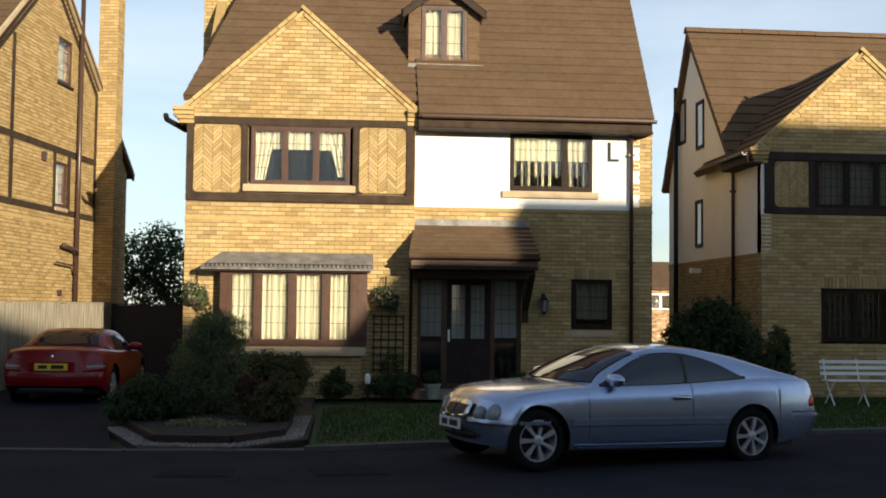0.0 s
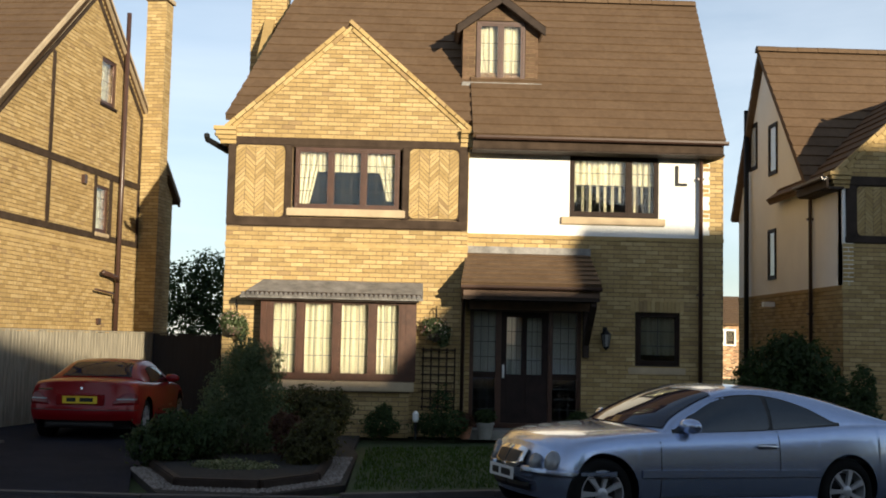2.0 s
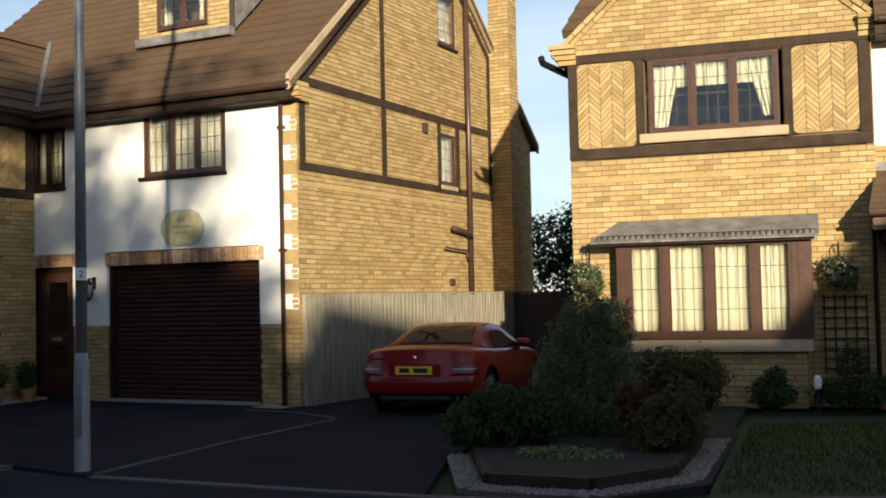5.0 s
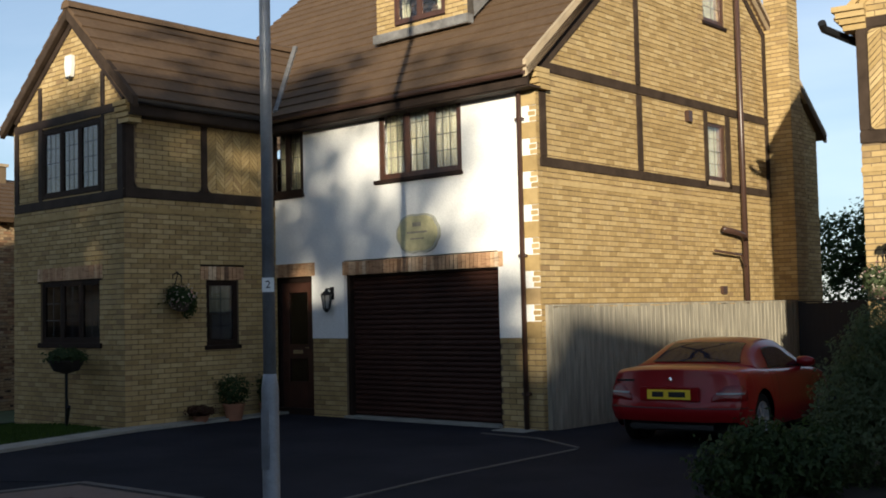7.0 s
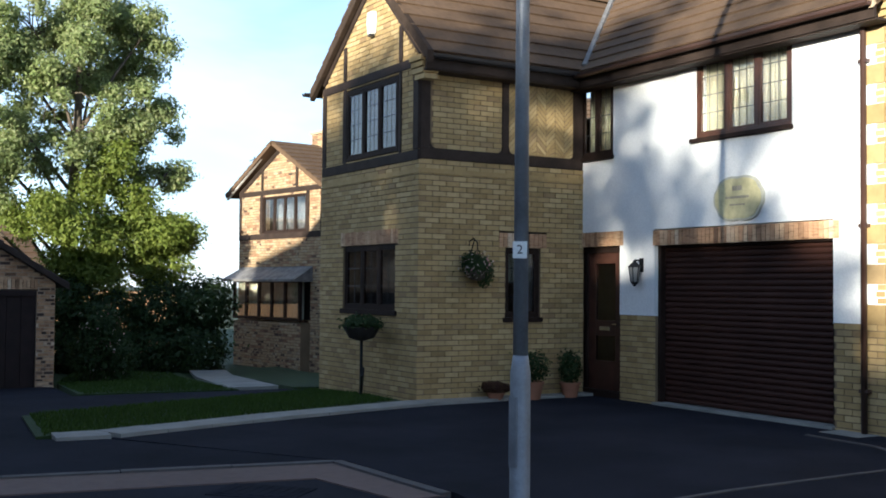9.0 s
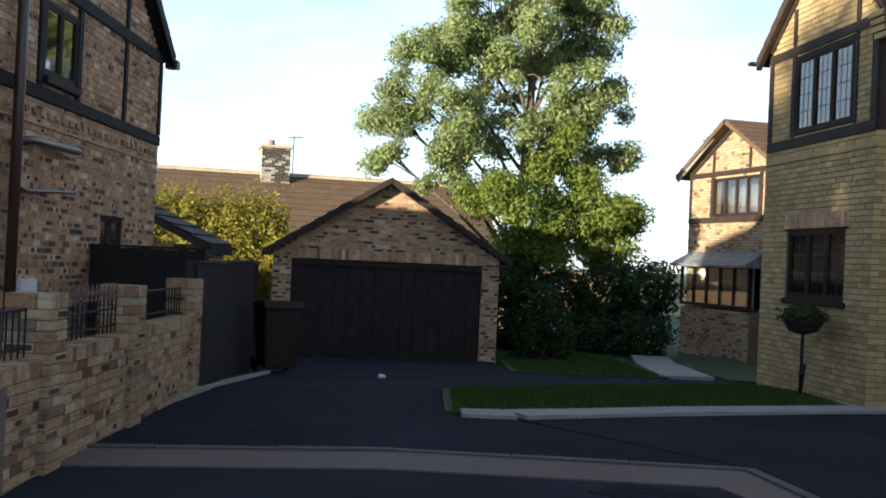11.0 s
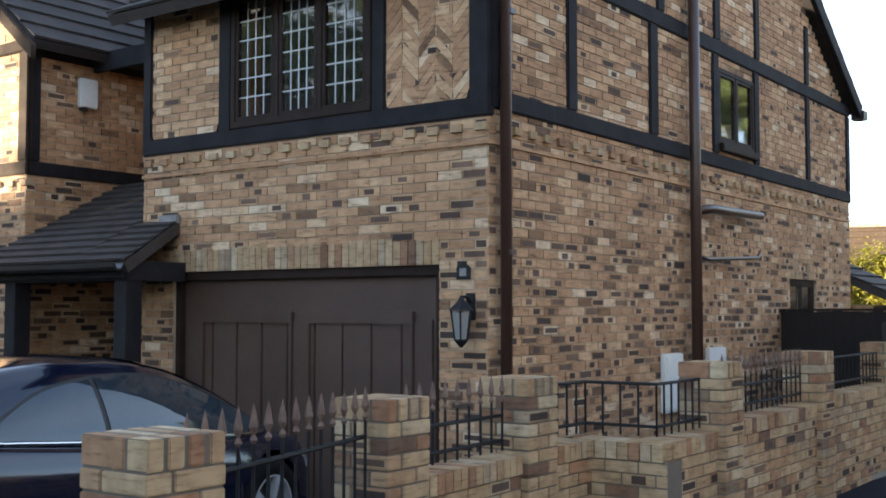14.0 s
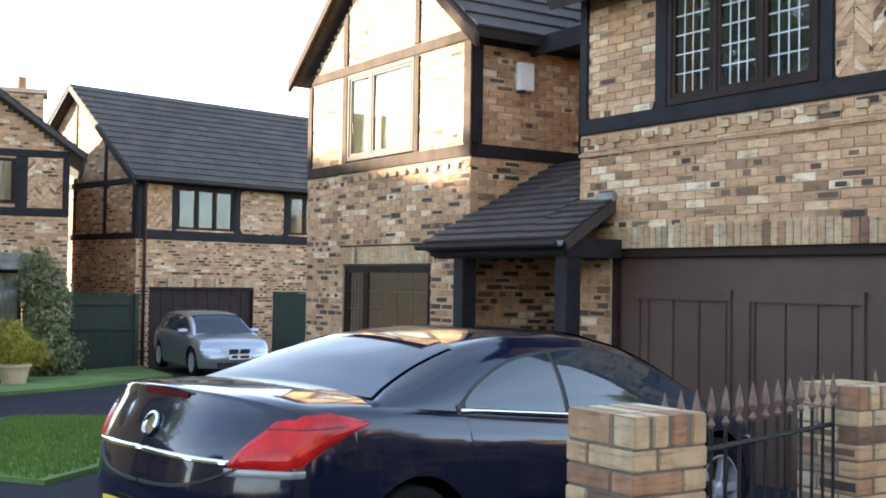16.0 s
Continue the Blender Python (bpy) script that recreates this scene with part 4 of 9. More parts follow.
def house_b():
    rng = random.Random(13)
    h = thing("house", B_POSE, "buff brick and white render house with garage and timbered wing", "house")
    I = face_frame(0, 0, 0)
    # render over a brick base
    brick_wall(h, I, rect(-5.5, 0), -0.1, 1.25, [(-5.5, -4.54, -0.1, 1.3), (-3.79, -0.71, -0.1, 1.3)], "brick_buff", "mortar_buff", rng)
    r = Build()
    for x0, x1, z0, z1 in ((-5.5, -4.54, 2.47, 3.58), (-4.54, -3.79, 1.25, 3.58), (-3.79, -0.71, 2.46, 3.58), (-0.71, -0.13, 1.25, 3.58), (-4.70, -2.98, 3.58, 4.85), (-1.32, -0.13, 3.58, 4.85), (-2.98, -1.32, 4.78, 4.85), (-2.98, -1.32, 3.58, 3.62), (-5.5, -4.70, 4.82, 4.85)):
        r.box(x0, x1, -0.015, 0.22, z0, z1)
    part("rendered_wall", r, M["render"], h, "white painted render")
    brick_wall(h, I, lambda z: (-0.13 if int((z + 0.1) / 0.225) % 2 else -0.02, 0.0), 1.25, 4.85, [], "brick_buff", "mortar_buff", rng)
    part("rendered_wall", Build().box(-0.14, -0.004, -0.003, 0.1, 1.25, 4.85), M["render"], h)
    q = Build()
    for k in range(8):
        q.box(-0.25, 0.0, -0.021, 0.05, 1.25 + 0.45 * k, 1.47 + 0.45 * k)
    part("quoin", q, M["brick_buff"], h, kind="stuff")
    soldiers(h, I, -3.82, -0.62, 2.23, "brick_multi", rng, 0.025)
    soldiers(h, I, -5.5, -4.46, 2.25, "brick_multi", rng, 0.025)
    window(h, I, -2.97, -1.33, 3.64, 4.77, 3, "frame_red", (3, 4), "full", (-3.06, -1.30, 3.58, 3.64, "frame_dark"), out=0.01)
    window(h, I, -5.48, -4.70, 3.60, 4.82, 2, "frame_dark", (2, 4), "full", (-5.5, -4.68, 3.54, 3.60, "frame_dark"), out=0.01)
    # roller shutter
    g = new("garage_door")
    g.parent = h
    tagged(g, "dark mahogany roller shutter garage door, closed")
    for k in range(28):
        z = 0.06 + k * 0.0772
        part("slat", Build().prism([(0.155, z), (0.137, z + 0.012), (0.13, z + 0.038), (0.137, z + 0.064), (0.155, z + 0.0765)], -3.74, -0.76, Matrix(((0, 1, 0, 0), (1, 0, 0, 0), (0, 0, 1, 0), (0, 0, 0, 1)))), M["garage_red"], g)
    part("door_frame", Build().box(-3.80, -3.73, 0.05, 0.2, 0.0, 2.24).box(-0.77, -0.70, 0.05, 0.2, 0.0, 2.24).box(-3.80, -0.70, 0.045, 0.2, 2.21, 2.26), M["frame_dark"], g)
    part("threshold", Build().box(-3.8, -0.7, -0.06, 0.3, -0.05, 0.055), M["paving"], g)
    # front door beside the wing
    d = new("door_set")
    d.parent = h
    f = Build().box(-5.5, -5.42, 0.08, 0.2, 0.1, 2.24).box(-4.62, -4.54, 0.08, 0.2, 0.1, 2.24).box(-5.5, -4.54, 0.075, 0.2, 2.16, 2.25).box(-5.5, -4.54, 0.0, 0.25, 0.0, 0.12)
    part("door_frame", f, M["frame_dark"], d, bevel=0.005)
    dl = part("door_leaf", Build().box(-5.42, -5.25, 0.11, 0.16, 0.12, 2.16).box(-4.79, -4.62, 0.11, 0.16, 0.12, 2.16).box(-5.25, -4.79, 0.11, 0.16, 0.12, 0.55).box(-5.25, -4.79, 0.11, 0.16, 0.92, 1.15).box(-5.25, -4.79, 0.11, 0.16, 2.0, 2.16), M["door_red"], d, "dark mahogany door with two glass panes", bevel=0.005)
    part("letter_box", Build().box(-5.14, -4.90, 0.095, 0.11, 1.0, 1.06), M["chrome"], dl)
    part("door_handle", Build().tube([(-4.70, 0.11, 1.1), (-4.70, 0.06, 1.1), (-4.80, 0.06, 1.1)], 0.012), M["chrome"], dl)
    for z0, z1 in ((0.55, 0.92), (1.15, 2.0)):
        part("pane", Build().box(-5.25, -4.79, 0.13, 0.136, z0, z1), M["glass"], d).visible_shadow = False
    # flank with timber framing
    S = face_frame(0, 0, 90)
    SG = gable_limits(0, 9.25, 5.05, 4.4, 8.72)
    brick_wall(h, S, SG, -0.1, 8.70, [(4.80, 5.42, 3.72, 4.74), (4.78, 5.55, 6.42, 7.42)], "brick_buff", "mortar_buff", rng)
    part("string_course", Build().box(0, 7.1, -0.016, 0.1, 3.33, 3.40, S), M["brick_buff"], h)
    timbers(h, S, [(0.05, 7.12, 3.56, 3.70), (0.05, 7.12, 4.87, 5.02), (0.06, 0.22, 3.70, 4.87), (2.56, 2.72, 3.70, 4.87), (4.66, 4.80, 3.60, 4.87), (5.42, 5.60, 3.60, 4.87), (6.96, 7.11, 3.70, 4.87), (6.96, 7.11, 5.02, 6.60), (2.56, 2.70, 5.02, 6.95), (0.15, 4.96, 4.36, 8.55, 0.15), (7.06, 6.52, 4.42, 8.55, 0.13)], "timber_grey", 0.02)
    window(h, S, 4.80, 5.42, 3.72, 4.74, 1, "frame_red", (2, 4), "full", (4.76, 5.46, 3.64, 3.72, "stone"), out=-0.02)
    window(h, S, 4.78, 5.55, 6.42, 7.42, 1, "frame_red", (2, 4), "full", (4.74, 5.59, 6.36, 6.42, "frame_dark"), out=-0.02)
    part("barge_board", Build().prism([(-0.35, 4.72), (4.4, 8.74), (9.5, 4.80), (9.5, 5.00), (4.4, 8.98), (-0.35, 4.95)], -0.12, -0.06, S), M["stone"], h, "pale cement verge")
    corbel(h, -0.2, 0.1, 0.0, 4.60, "brick_buff", rng)
    pipe = part("soil_pipe", Build().tube([(0.12, 5.80, 1.0), (0.12, 5.80, 8.6)], 0.05, 12), M["plastic_brown"], h, smooth=True)
    part("branch_pipe", Build().tube([(0.12, 5.80, 2.74), (0.14, 5.66, 2.84), (0.14, 4.98, 2.90)], 0.05, 10).tube([(0.12, 5.80, 2.28), (0.14, 5.68, 2.32), (0.14, 5.60, 2.48), (0.14, 4.65, 2.53)], 0.022, 8), M["plastic_brown"], pipe, smooth=True)
    part("vent", Build().box(4.05, 4.17, -0.08, 0, 4.62, 4.8, S), M["plastic_brown"], h)
    part("vent", Build().box(5.05, 5.2, -0.06, 0, 1.82, 1.95, S), M["plastic_brown"], h)
    # external chimney stack
    c = new("chimney")
    c.parent = h
    for z0, z1, y0, y1 in ((-0.1, 5.3, 7.12, 7.62), (5.3, 9.3, 7.12, 7.55)):
        brick_wall(c, face_frame(0.45, y0, 90), rect(0, y1 - y0), z0, z1, [], "brick_buff", "mortar_buff", rng, 0.4)
        brick_wall(c, face_frame(0.0, y0, 0), rect(0, 0.45), z0, z1, [], "brick_buff", "mortar_buff", rng, 0.1)
    part("chimney_cap", Build().box(-0.05, 0.5, 7.07, 7.60, 9.3, 9.4), M["stone"], c, bevel=0.01)
    part("chimney_pot", Build().turned([(0.12, 9.4), (0.11, 9.55), (0.09, 9.7), (0.11, 9.72)], (0.22, 7.35, 0), 14), M["terracotta"], c, smooth=True)
    # roofs
    roof_slope(h, (-9.0, -0.35, 4.83), (0.12, -0.35, 4.83), (0.12, 4.4, 8.90), (-9.0, 4.4, 8.90), "tile_brown", rng)
    roof_slope(h, (0.12, 9.5, 4.92), (-9.0, 9.5, 4.92), (-9.0, 4.4, 8.90), (0.12, 4.4, 8.90), "tile_brown", rng, 0.5, 0.5)
    ridge_tiles(h, (-9.0, 4.4, 8.92), (0.12, 4.4, 8.92), "tile_brown", rng)
    part("fascia", Build().box(-5.4, 0.1, -0.31, -0.27, 4.62, 4.82).box(-5.4, 0.1, -0.28, 0.0, 4.60, 4.63), M["timber"], h)
    gutter(h, (-5.3, -0.40, 4.80), (0.1, -0.40, 4.80), "plastic_brown")
    downpipe(h, -0.25, -0.06, 0.0, 4.72, "plastic_brown")
    # dormer
    dm = new("dormer")
    dm.parent = h
    D = face_frame(0, 0.95, 0)
    brick_wall(dm, D, rect(-3.9, -1.95), 6.05, 7.55, [(-3.5, -2.4, 6.3, 7.4)], "brick_buff", "mortar_buff", rng, 0.15)
    window(dm, D, -3.5, -2.4, 6.3, 7.4, 2, "frame_red", (3, 4), "pair", (-3.95, -1.9, 6.05, 6.2, "lead"), out=0.01)
    part("cheek", Build().prism([(0, 6.05), (0, 7.55), (1.7, 7.55)], 0, 0.08, face_frame(-1.95, 0.95, 90)), M["lead"], dm)
    roof_slope(dm, (-1.75, 0.8, 7.4), (-1.75, 3.0, 7.4), (-2.95, 3.0, 8.2), (-2.95, 0.8, 8.2), "tile_brown", rng, name="dormer_roof")
    roof_slope(dm, (-4.1, 3.0, 7.4), (-4.1, 0.8, 7.4), (-2.95, 0.8, 8.2), (-2.95, 3.0, 8.2), "tile_brown", rng, name="dormer_roof")
    # front wing
    w = new("front_wing")
    w.parent = h
    WF = face_frame(0, -2.89, 0)
    WG = gable_limits(-8.66, -5.42, 4.80, -6.82, 6.28)
    brick_wall(w, WF, WG, -0.25, 6.32, [(-7.82, -6.08, 1.28, 2.26), (-7.72, -6.02, 3.58, 4.68), (-7.9, -6.0, 2.24, 2.47)], "brick_buff", "mortar_buff", rng)
    soldiers(w, WF, -7.9, -6.0, 2.25, "brick_multi", rng, 0.004)
    part("string_course", Build().box(-8.63, -5.41, -0.016, 0.1, 3.22, 3.29, WF), M["brick_buff"], w)
    window(w, WF, -7.82, -6.08, 1.28, 2.25, 3, "frame_dark", (2, 3), "", (-7.88, -6.02, 1.20, 1.28, "frame_dark"), out=-0.03)
    window(w, WF, -7.72, -6.02, 3.58, 4.68, 3, "frame_dark", (3, 4), "full", out=0.02)
    timbers(w, WF, [(-8.63, -5.41, 3.40, 3.55), (-8.63, -5.41, 4.72, 4.86), (-8.63, -8.48, 3.55, 4.72), (-7.86, -7.72, 3.55, 4.72), (-6.02, -5.92, 3.55, 4.72), (-5.58, -5.41, 3.55, 4.72), (-7.86, -7.74, 4.86, 5.4), (-6.02, -5.90, 4.86, 5.4), (-8.62, 4.92, -6.84, 6.28, 0.15), (-5.36, 4.92, -6.80, 6.28, 0.15)], "timber", 0.02)
    verge(w, WF, [(-8.92, 4.86), (-6.82, 6.50), (-4.98, 4.86)], "timber_grey", 0.17, -0.12, -0.03)
    WR = face_frame(-5.42, -2.89, 90)
    brick_wall(w, WR, rect(0, 2.89), -0.1, 3.425, [(1.46, 2.09, 1.19, 2.22), (1.35, 2.2, 2.2, 2.43)], "brick_buff", "mortar_buff", rng)
    soldiers(w, WR, 1.35, 2.2, 2.21, "brick_multi", rng, 0.004)
    part("string_course", Build().box(0, 2.89, -0.016, 0.1, 3.22, 3.29, WR), M["brick_buff"], w)
    window(w, WR, 1.46, 2.09, 1.19, 2.21, 1, "frame_dark", (2, 4), "blind", (1.42, 2.13, 1.12, 1.19, "frame_dark"), out=-0.03)
    brick_wall(w, WR, rect(0.2, 1.4), 3.425, 4.75, [], "brick_buff", "mortar_buff", rng)
    herringbone(w, WR, 1.5, 2.68, 3.58, 4.70, "brick_buff", "mortar_buff", rng, 0.064)
    timbers(w, WR, [(0.0, 2.86, 3.42, 3.58), (0.0, 2.86, 4.68, 4.82), (0.0, 0.17, 3.58, 4.68), (1.38, 1.50, 3.58, 4.68), (2.68, 2.86, 3.58, 4.68)], "timber", 0.025)
    rounded_border(w, WR, 0.17, 1.38, 3.58, 4.68, 0.1, "timber", 0.024)
    rounded_border(w, WR, 1.5, 2.68, 3.58, 4.68, 0.1, "timber", 0.024)
    cb = Build()
    for k in range(4):
        cb.box(-5.50, -5.22 + 0.02 * k, -2.93 - 0.03 * k, -2.72, 4.52 + 0.08 * k, 4.59 + 0.08 * k)
    part("corbel", cb, M["brick_buff"], w, kind="stuff")
    brick_wall(w, face_frame(-8.62, 4.0, -90), rect(0, 6.89), -0.3, 4.8, [], "brick_buff", "mortar_buff", rng)
    roof_slope(w, (-5.06, -3.0, 4.85), (-5.06, 0.6, 4.85), (-6.82, 2.2, 6.54), (-6.82, -3.0, 6.54), "tile_brown", rng, name="wing_roof")
    roof_slope(w, (-8.92, 2.2, 4.85), (-8.92, -3.0, 4.85), (-6.82, -3.0, 6.54), (-6.82, 2.2, 6.54), "tile_brown", rng, name="wing_roof")
    ridge_tiles(w, (-6.82, -3.02, 6.56), (-6.82, 2.2, 6.56), "tile_brown", rng)
    part("valley", Build().tube([(-5.10, -0.24, 4.94), (-6.78, 1.68, 6.62)], 0.06, 6), M["lead"], w)
    part("fascia", Build().box(-5.16, -5.12, -2.95, -0.3, 4.64, 4.84).box(-5.42, -5.14, -2.95, -0.3, 4.62, 4.65), M["timber"], w)
    gutter(w, (-5.06, -2.98, 4.83), (-5.06, -0.4, 4.83), "plastic_black")
    gutter(w, (-8.98, 2.0, 4.83), (-8.98, -3.1, 4.83), "plastic_black")
    part("wall", Build().box(-9.0, -0.2, 9.05, 9.25, -0.2, 4.9).prism([(0, -0.3), (5.9, -0.3), (5.9, 7.2), (4.5, 8.7), (0, 4.7)], 0, 0.2, face_frame(-8.8, 8.9, -90)), M["mortar_buff"], h)
    # floor, plus two upright near-black sheets as unlit rooms behind the windows
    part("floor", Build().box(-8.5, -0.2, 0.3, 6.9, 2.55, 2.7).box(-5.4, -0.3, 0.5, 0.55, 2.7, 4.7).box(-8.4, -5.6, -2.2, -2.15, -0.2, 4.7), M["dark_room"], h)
    # things on the wall
    wall_lantern(B_POSE @ pose(-4.06, -0.015, 1.86), "black wall lantern on white render beside the garage")
    pl = thing("house_plaque", B_POSE @ pose(-2.18, -0.015, 2.79), "ochre scalloped oval name plaque on white render", "plaque")
    ring = []
    for k in range(48):
        a = k / 48 * math.tau
        k4 = (abs(math.cos(a)) ** 2.5 + abs(math.sin(a)) ** 2.5) ** (-1 / 2.5) * (1 - 0.06 * abs(math.sin(3 * a)) ** 6)
        ring.append((math.cos(a) * 0.43 * k4, math.sin(a) * 0.295 * k4))
    part("rim", Build().prism(ring, -0.035, 0.0), M["plaque_rim"], pl)
    part("plate", Build().prism([(x * 0.92, z * 0.9) for x, z in ring], -0.045, -0.03), M["gold"], pl)
    for x, z0, z1 in ((0.2, 0.0, 0.03), (0.13, -0.09, -0.07), (0.08, 0.10, 0.16)):
        part("lettering_bar", Build().box(-x, x, -0.05, -0.044, z0, z1), M["fence_grey"], pl)
    al = thing("alarm_box", B_POSE @ pose(-6.82, -2.90, 5.60), "white burglar alarm box on a brick gable", "alarm box", "alarm boxes")
    part("case", Build().prism([(-0.10, 0.0), (-0.07, -0.18), (0.07, -0.18), (0.10, 0.0), (0.09, 0.16), (-0.09, 0.16)], -0.08, 0.0), M["white_plastic"], al, bevel=0.01)
    part("lens", Build().box(-0.05, 0.05, -0.085, -0.02, -0.21, -0.18), M["plastic_black"], al)
    return h


house_b()

# ---- the multi brick house with the railings ----
C_POSE = pose(-6.308, -13.797, 0, 0, 0, 74.4)


def house_c():
    rng = random.Random(14)
    h = thing("house", C_POSE, "multi-toned brick house with black timber framing and a brown garage door", "house")
    I = face_frame(0, 0, 0)
    br, mo = "brick_multi", "mortar_grey"
    brick_wall(h, I, rect(-3.87, 0), -0.3, 2.85, [(-3.44, -0.44, -0.4, 1.92), (-3.44, -0.44, 1.90, 2.14)], br, mo, rng, near=(-3.9, 0.1, 1.0, 2.85))
    soldiers(h, I, -3.44, -0.44, 1.915, "brick_pale", rng, 0.004)
    dent = Build()
    for k in range(18):
        dent.box(-3.84 + k * 0.22, -3.74 + k * 0.22, -0.035, 0.05, 2.905, 2.965)
    part("dentil_course", dent, M["brick_pale"], h, kind="stuff")
    part("string_course", Build().box(-3.88, 0.02, -0.022, 0.1, 2.80, 2.83), M[br], h)
    brick_wall(h, I, rect(-3.87, 0), 2.85, 4.5, [(-2.70, -1.10, 3.18, 4.30)], br, mo, rng)
    herringbone(h, I, -0.96, -0.15, 3.12, 4.35, br, mo, rng)
    timbers(h, I, [(-3.88, 0.03, 3.01, 3.16), (-3.88, -3.76, 3.13, 4.45), (-2.86, -2.70, 3.13, 4.45), (-1.10, -0.96, 3.13, 4.45), (-0.16, 0.03, 3.13, 4.45), (-3.88, 0.03, 4.40, 4.56)], "timber_blue", 0.025)
    rounded_border(h, I, -3.76, -2.86, 3.13, 4.40, 0.1, "timber_blue", 0.024)
    rounded_border(h, I, -0.96, -0.16, 3.13, 4.40, 0.1, "timber_blue", 0.024)
    window(h, I, -2.70, -1.10, 3.16, 4.36, 3, "frame_dark", (4, 6), "", out=0.03, fw=0.06, came="lead_lit")
    # dark sheet behind the window, coloured as its unlit room
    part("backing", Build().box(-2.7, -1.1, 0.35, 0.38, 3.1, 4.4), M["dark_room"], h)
    # up-and-over door with moulded panels
    g = new("garage_door")
    g.parent = h
    tagged(g, "brown panelled up-and-over garage door, closed")
    part("door_frame", Build().box(-3.46, -3.38, 0.03, 0.16, -0.25, 1.92).box(-0.50, -0.42, 0.03, 0.16, -0.25, 1.92).box(-3.46, -0.42, 0.025, 0.16, 1.84, 1.93), M["frame_dark"], g, bevel=0.005)
    part("leaf", Build().box(-3.38, -0.50, 0.09, 0.13, -0.2, 1.84), M["garage_brown"], g)
    for k in range(9):
        x = -3.30 + k * 0.305
        part("board", Build().box(x + 0.006, x + 0.299, 0.075, 0.095, -0.15, 1.50), M["garage_brown"], g, bevel=0.006)
    arch = Build()
    for a, b in ((-3.14, -2.02), (-1.86, -0.74)):
        n = 12
        top = [(a + (b - a) * i / n, 1.56 + 0.06 * math.sin(math.pi * i / n)) for i in range(n + 1)]
        arch.prism([(a, 1.46), (b, 1.46)] + top[::-1], 0.055, 0.09)
        arch.box(a, a + 0.04, 0.055, 0.09, 0.0, 1.47).box(b - 0.04, b, 0.055, 0.09, 0.0, 1.47)
    part("moulding", arch, M["garage_brown"], g, bevel=0.006)
    # flank
    S = face_frame(0, 0, 90)
    SG = gable_limits(0, 9.15, 4.30, 4.58, 7.12)
    brick_wall(h, S, SG, -0.5, 7.12, [(4.40, 5.44, 3.34, 4.16), (6.6, 7.6, 1.3, 1.95)], br, mo, rng, near=(0, 3.0, 1.1, 2.9))
    soldiers(h, S, 6.5, 7.7, 1.95, "brick_pale", rng, 0.004)
    dent = Build()
    for k in range(40):
        dent.box(0.1 + k * 0.225, 0.2 + k * 0.225, -0.035, 0.05, 2.905, 2.965, S)
    part("dentil_course", dent, M["brick_pale"], h, kind="stuff")
    part("string_course", Build().box(-0.02, 9.15, -0.022, 0.1, 2.80, 2.83, S), M[br], h)
    timbers(h, S, [(-0.03, 9.17, 3.07, 3.22), (-0.03, 9.17, 4.28, 4.44), (-0.03, 0.14, 3.22, 4.28), (1.16, 1.32, 3.22, 4.28), (2.72, 2.90, 3.22, 4.28), (4.24, 4.40, 3.22, 4.28), (5.44, 5.60, 3.22, 4.28), (7.28, 7.42, 3.22, 4.28), (9.02, 9.17, 3.22, 4.28), (1.16, 1.32, 4.44, 4.95), (2.9, 3.06, 4.44, 5.9), (4.3, 4.46, 4.44, 6.9), (5.5, 5.64, 4.44, 6.3), (7.28, 7.42, 4.44, 5.2)], "timber_blue", 0.03)
    window(h, S, 4.40, 5.44, 3.34, 4.16, 2, "frame_dark", (2, 3), "", (4.38, 5.46, 3.26, 3.34, "frame_dark"), out=0.02, lead=False)
    window(h, S, 6.6, 7.6, 1.3, 1.95, 2, "frame_dark", (2, 3), "", out=-0.02, lead=False)
    # same dark sheet for the shaded room behind the flank window
    part("backing", Build().box(-0.5, -0.45, 4.3, 5.6, 3.2, 4.5), M["dark_room"], h)
    part("barge_board", Build().prism([(9.35, 4.24), (9.35, 4.45), (4.58, 7.42), (-0.35, 4.34), (-0.35, 4.12), (4.58, 7.18)], -0.16, -0.10, S), M["timber_blue"], h)
    part("gutter_end", Build().box(0.02, 0.2, 9.28, 9.46, 4.26, 4.38), M["plastic_black"], h)
    roof_slope(h, (-4.0, -0.35, 4.30), (0.16, -0.35, 4.30), (0.16, 4.58, 7.40), (-4.0, 4.58, 7.40), "tile_dark", rng)
    roof_slope(h, (0.16, 9.35, 4.42), (-4.0, 9.35, 4.42), (-4.0, 4.58, 7.40), (0.16, 4.58, 7.40), "tile_dark", rng, 0.5, 0.5)
    roof_slope(h, (-9.6, 0.9, 4.30), (-4.0, 0.9, 4.30), (-4.0, 4.58, 6.7), (-9.6, 4.58, 6.7), "tile_dark", rng)
    downpipe(h, 0.08, 0.12, -0.3, 4.3, "plastic_brown", r=0.045)
    pipe = part("soil_pipe", Build().tube([(0.11, 3.55, -0.4), (0.11, 3.55, 6.6)], 0.055, 12), M["plastic_brown"], h, smooth=True)
    part("branch_pipe", Build().tube([(0.11, 3.55, 2.55), (0.13, 3.9, 2.60), (0.13, 5.3, 2.62)], 0.045, 10).tube([(0.11, 3.55, 2.12), (0.13, 3.8, 2.08), (0.13, 5.2, 2.15), (0.08, 5.4, 2.22)], 0.02, 8), M["plastic_brown"], pipe, smooth=True)
    mb = thing("meter_box", C_POSE @ pose(0.0, 3.12, 0.88, 0, 0, 90), "white utility meter box on a brick wall", "meter box", "meter boxes")
    part("case", Build().box(-0.21, 0.21, -0.06, 0.0, -0.28, 0.28), M["white_plastic"], mb, bevel=0.012)
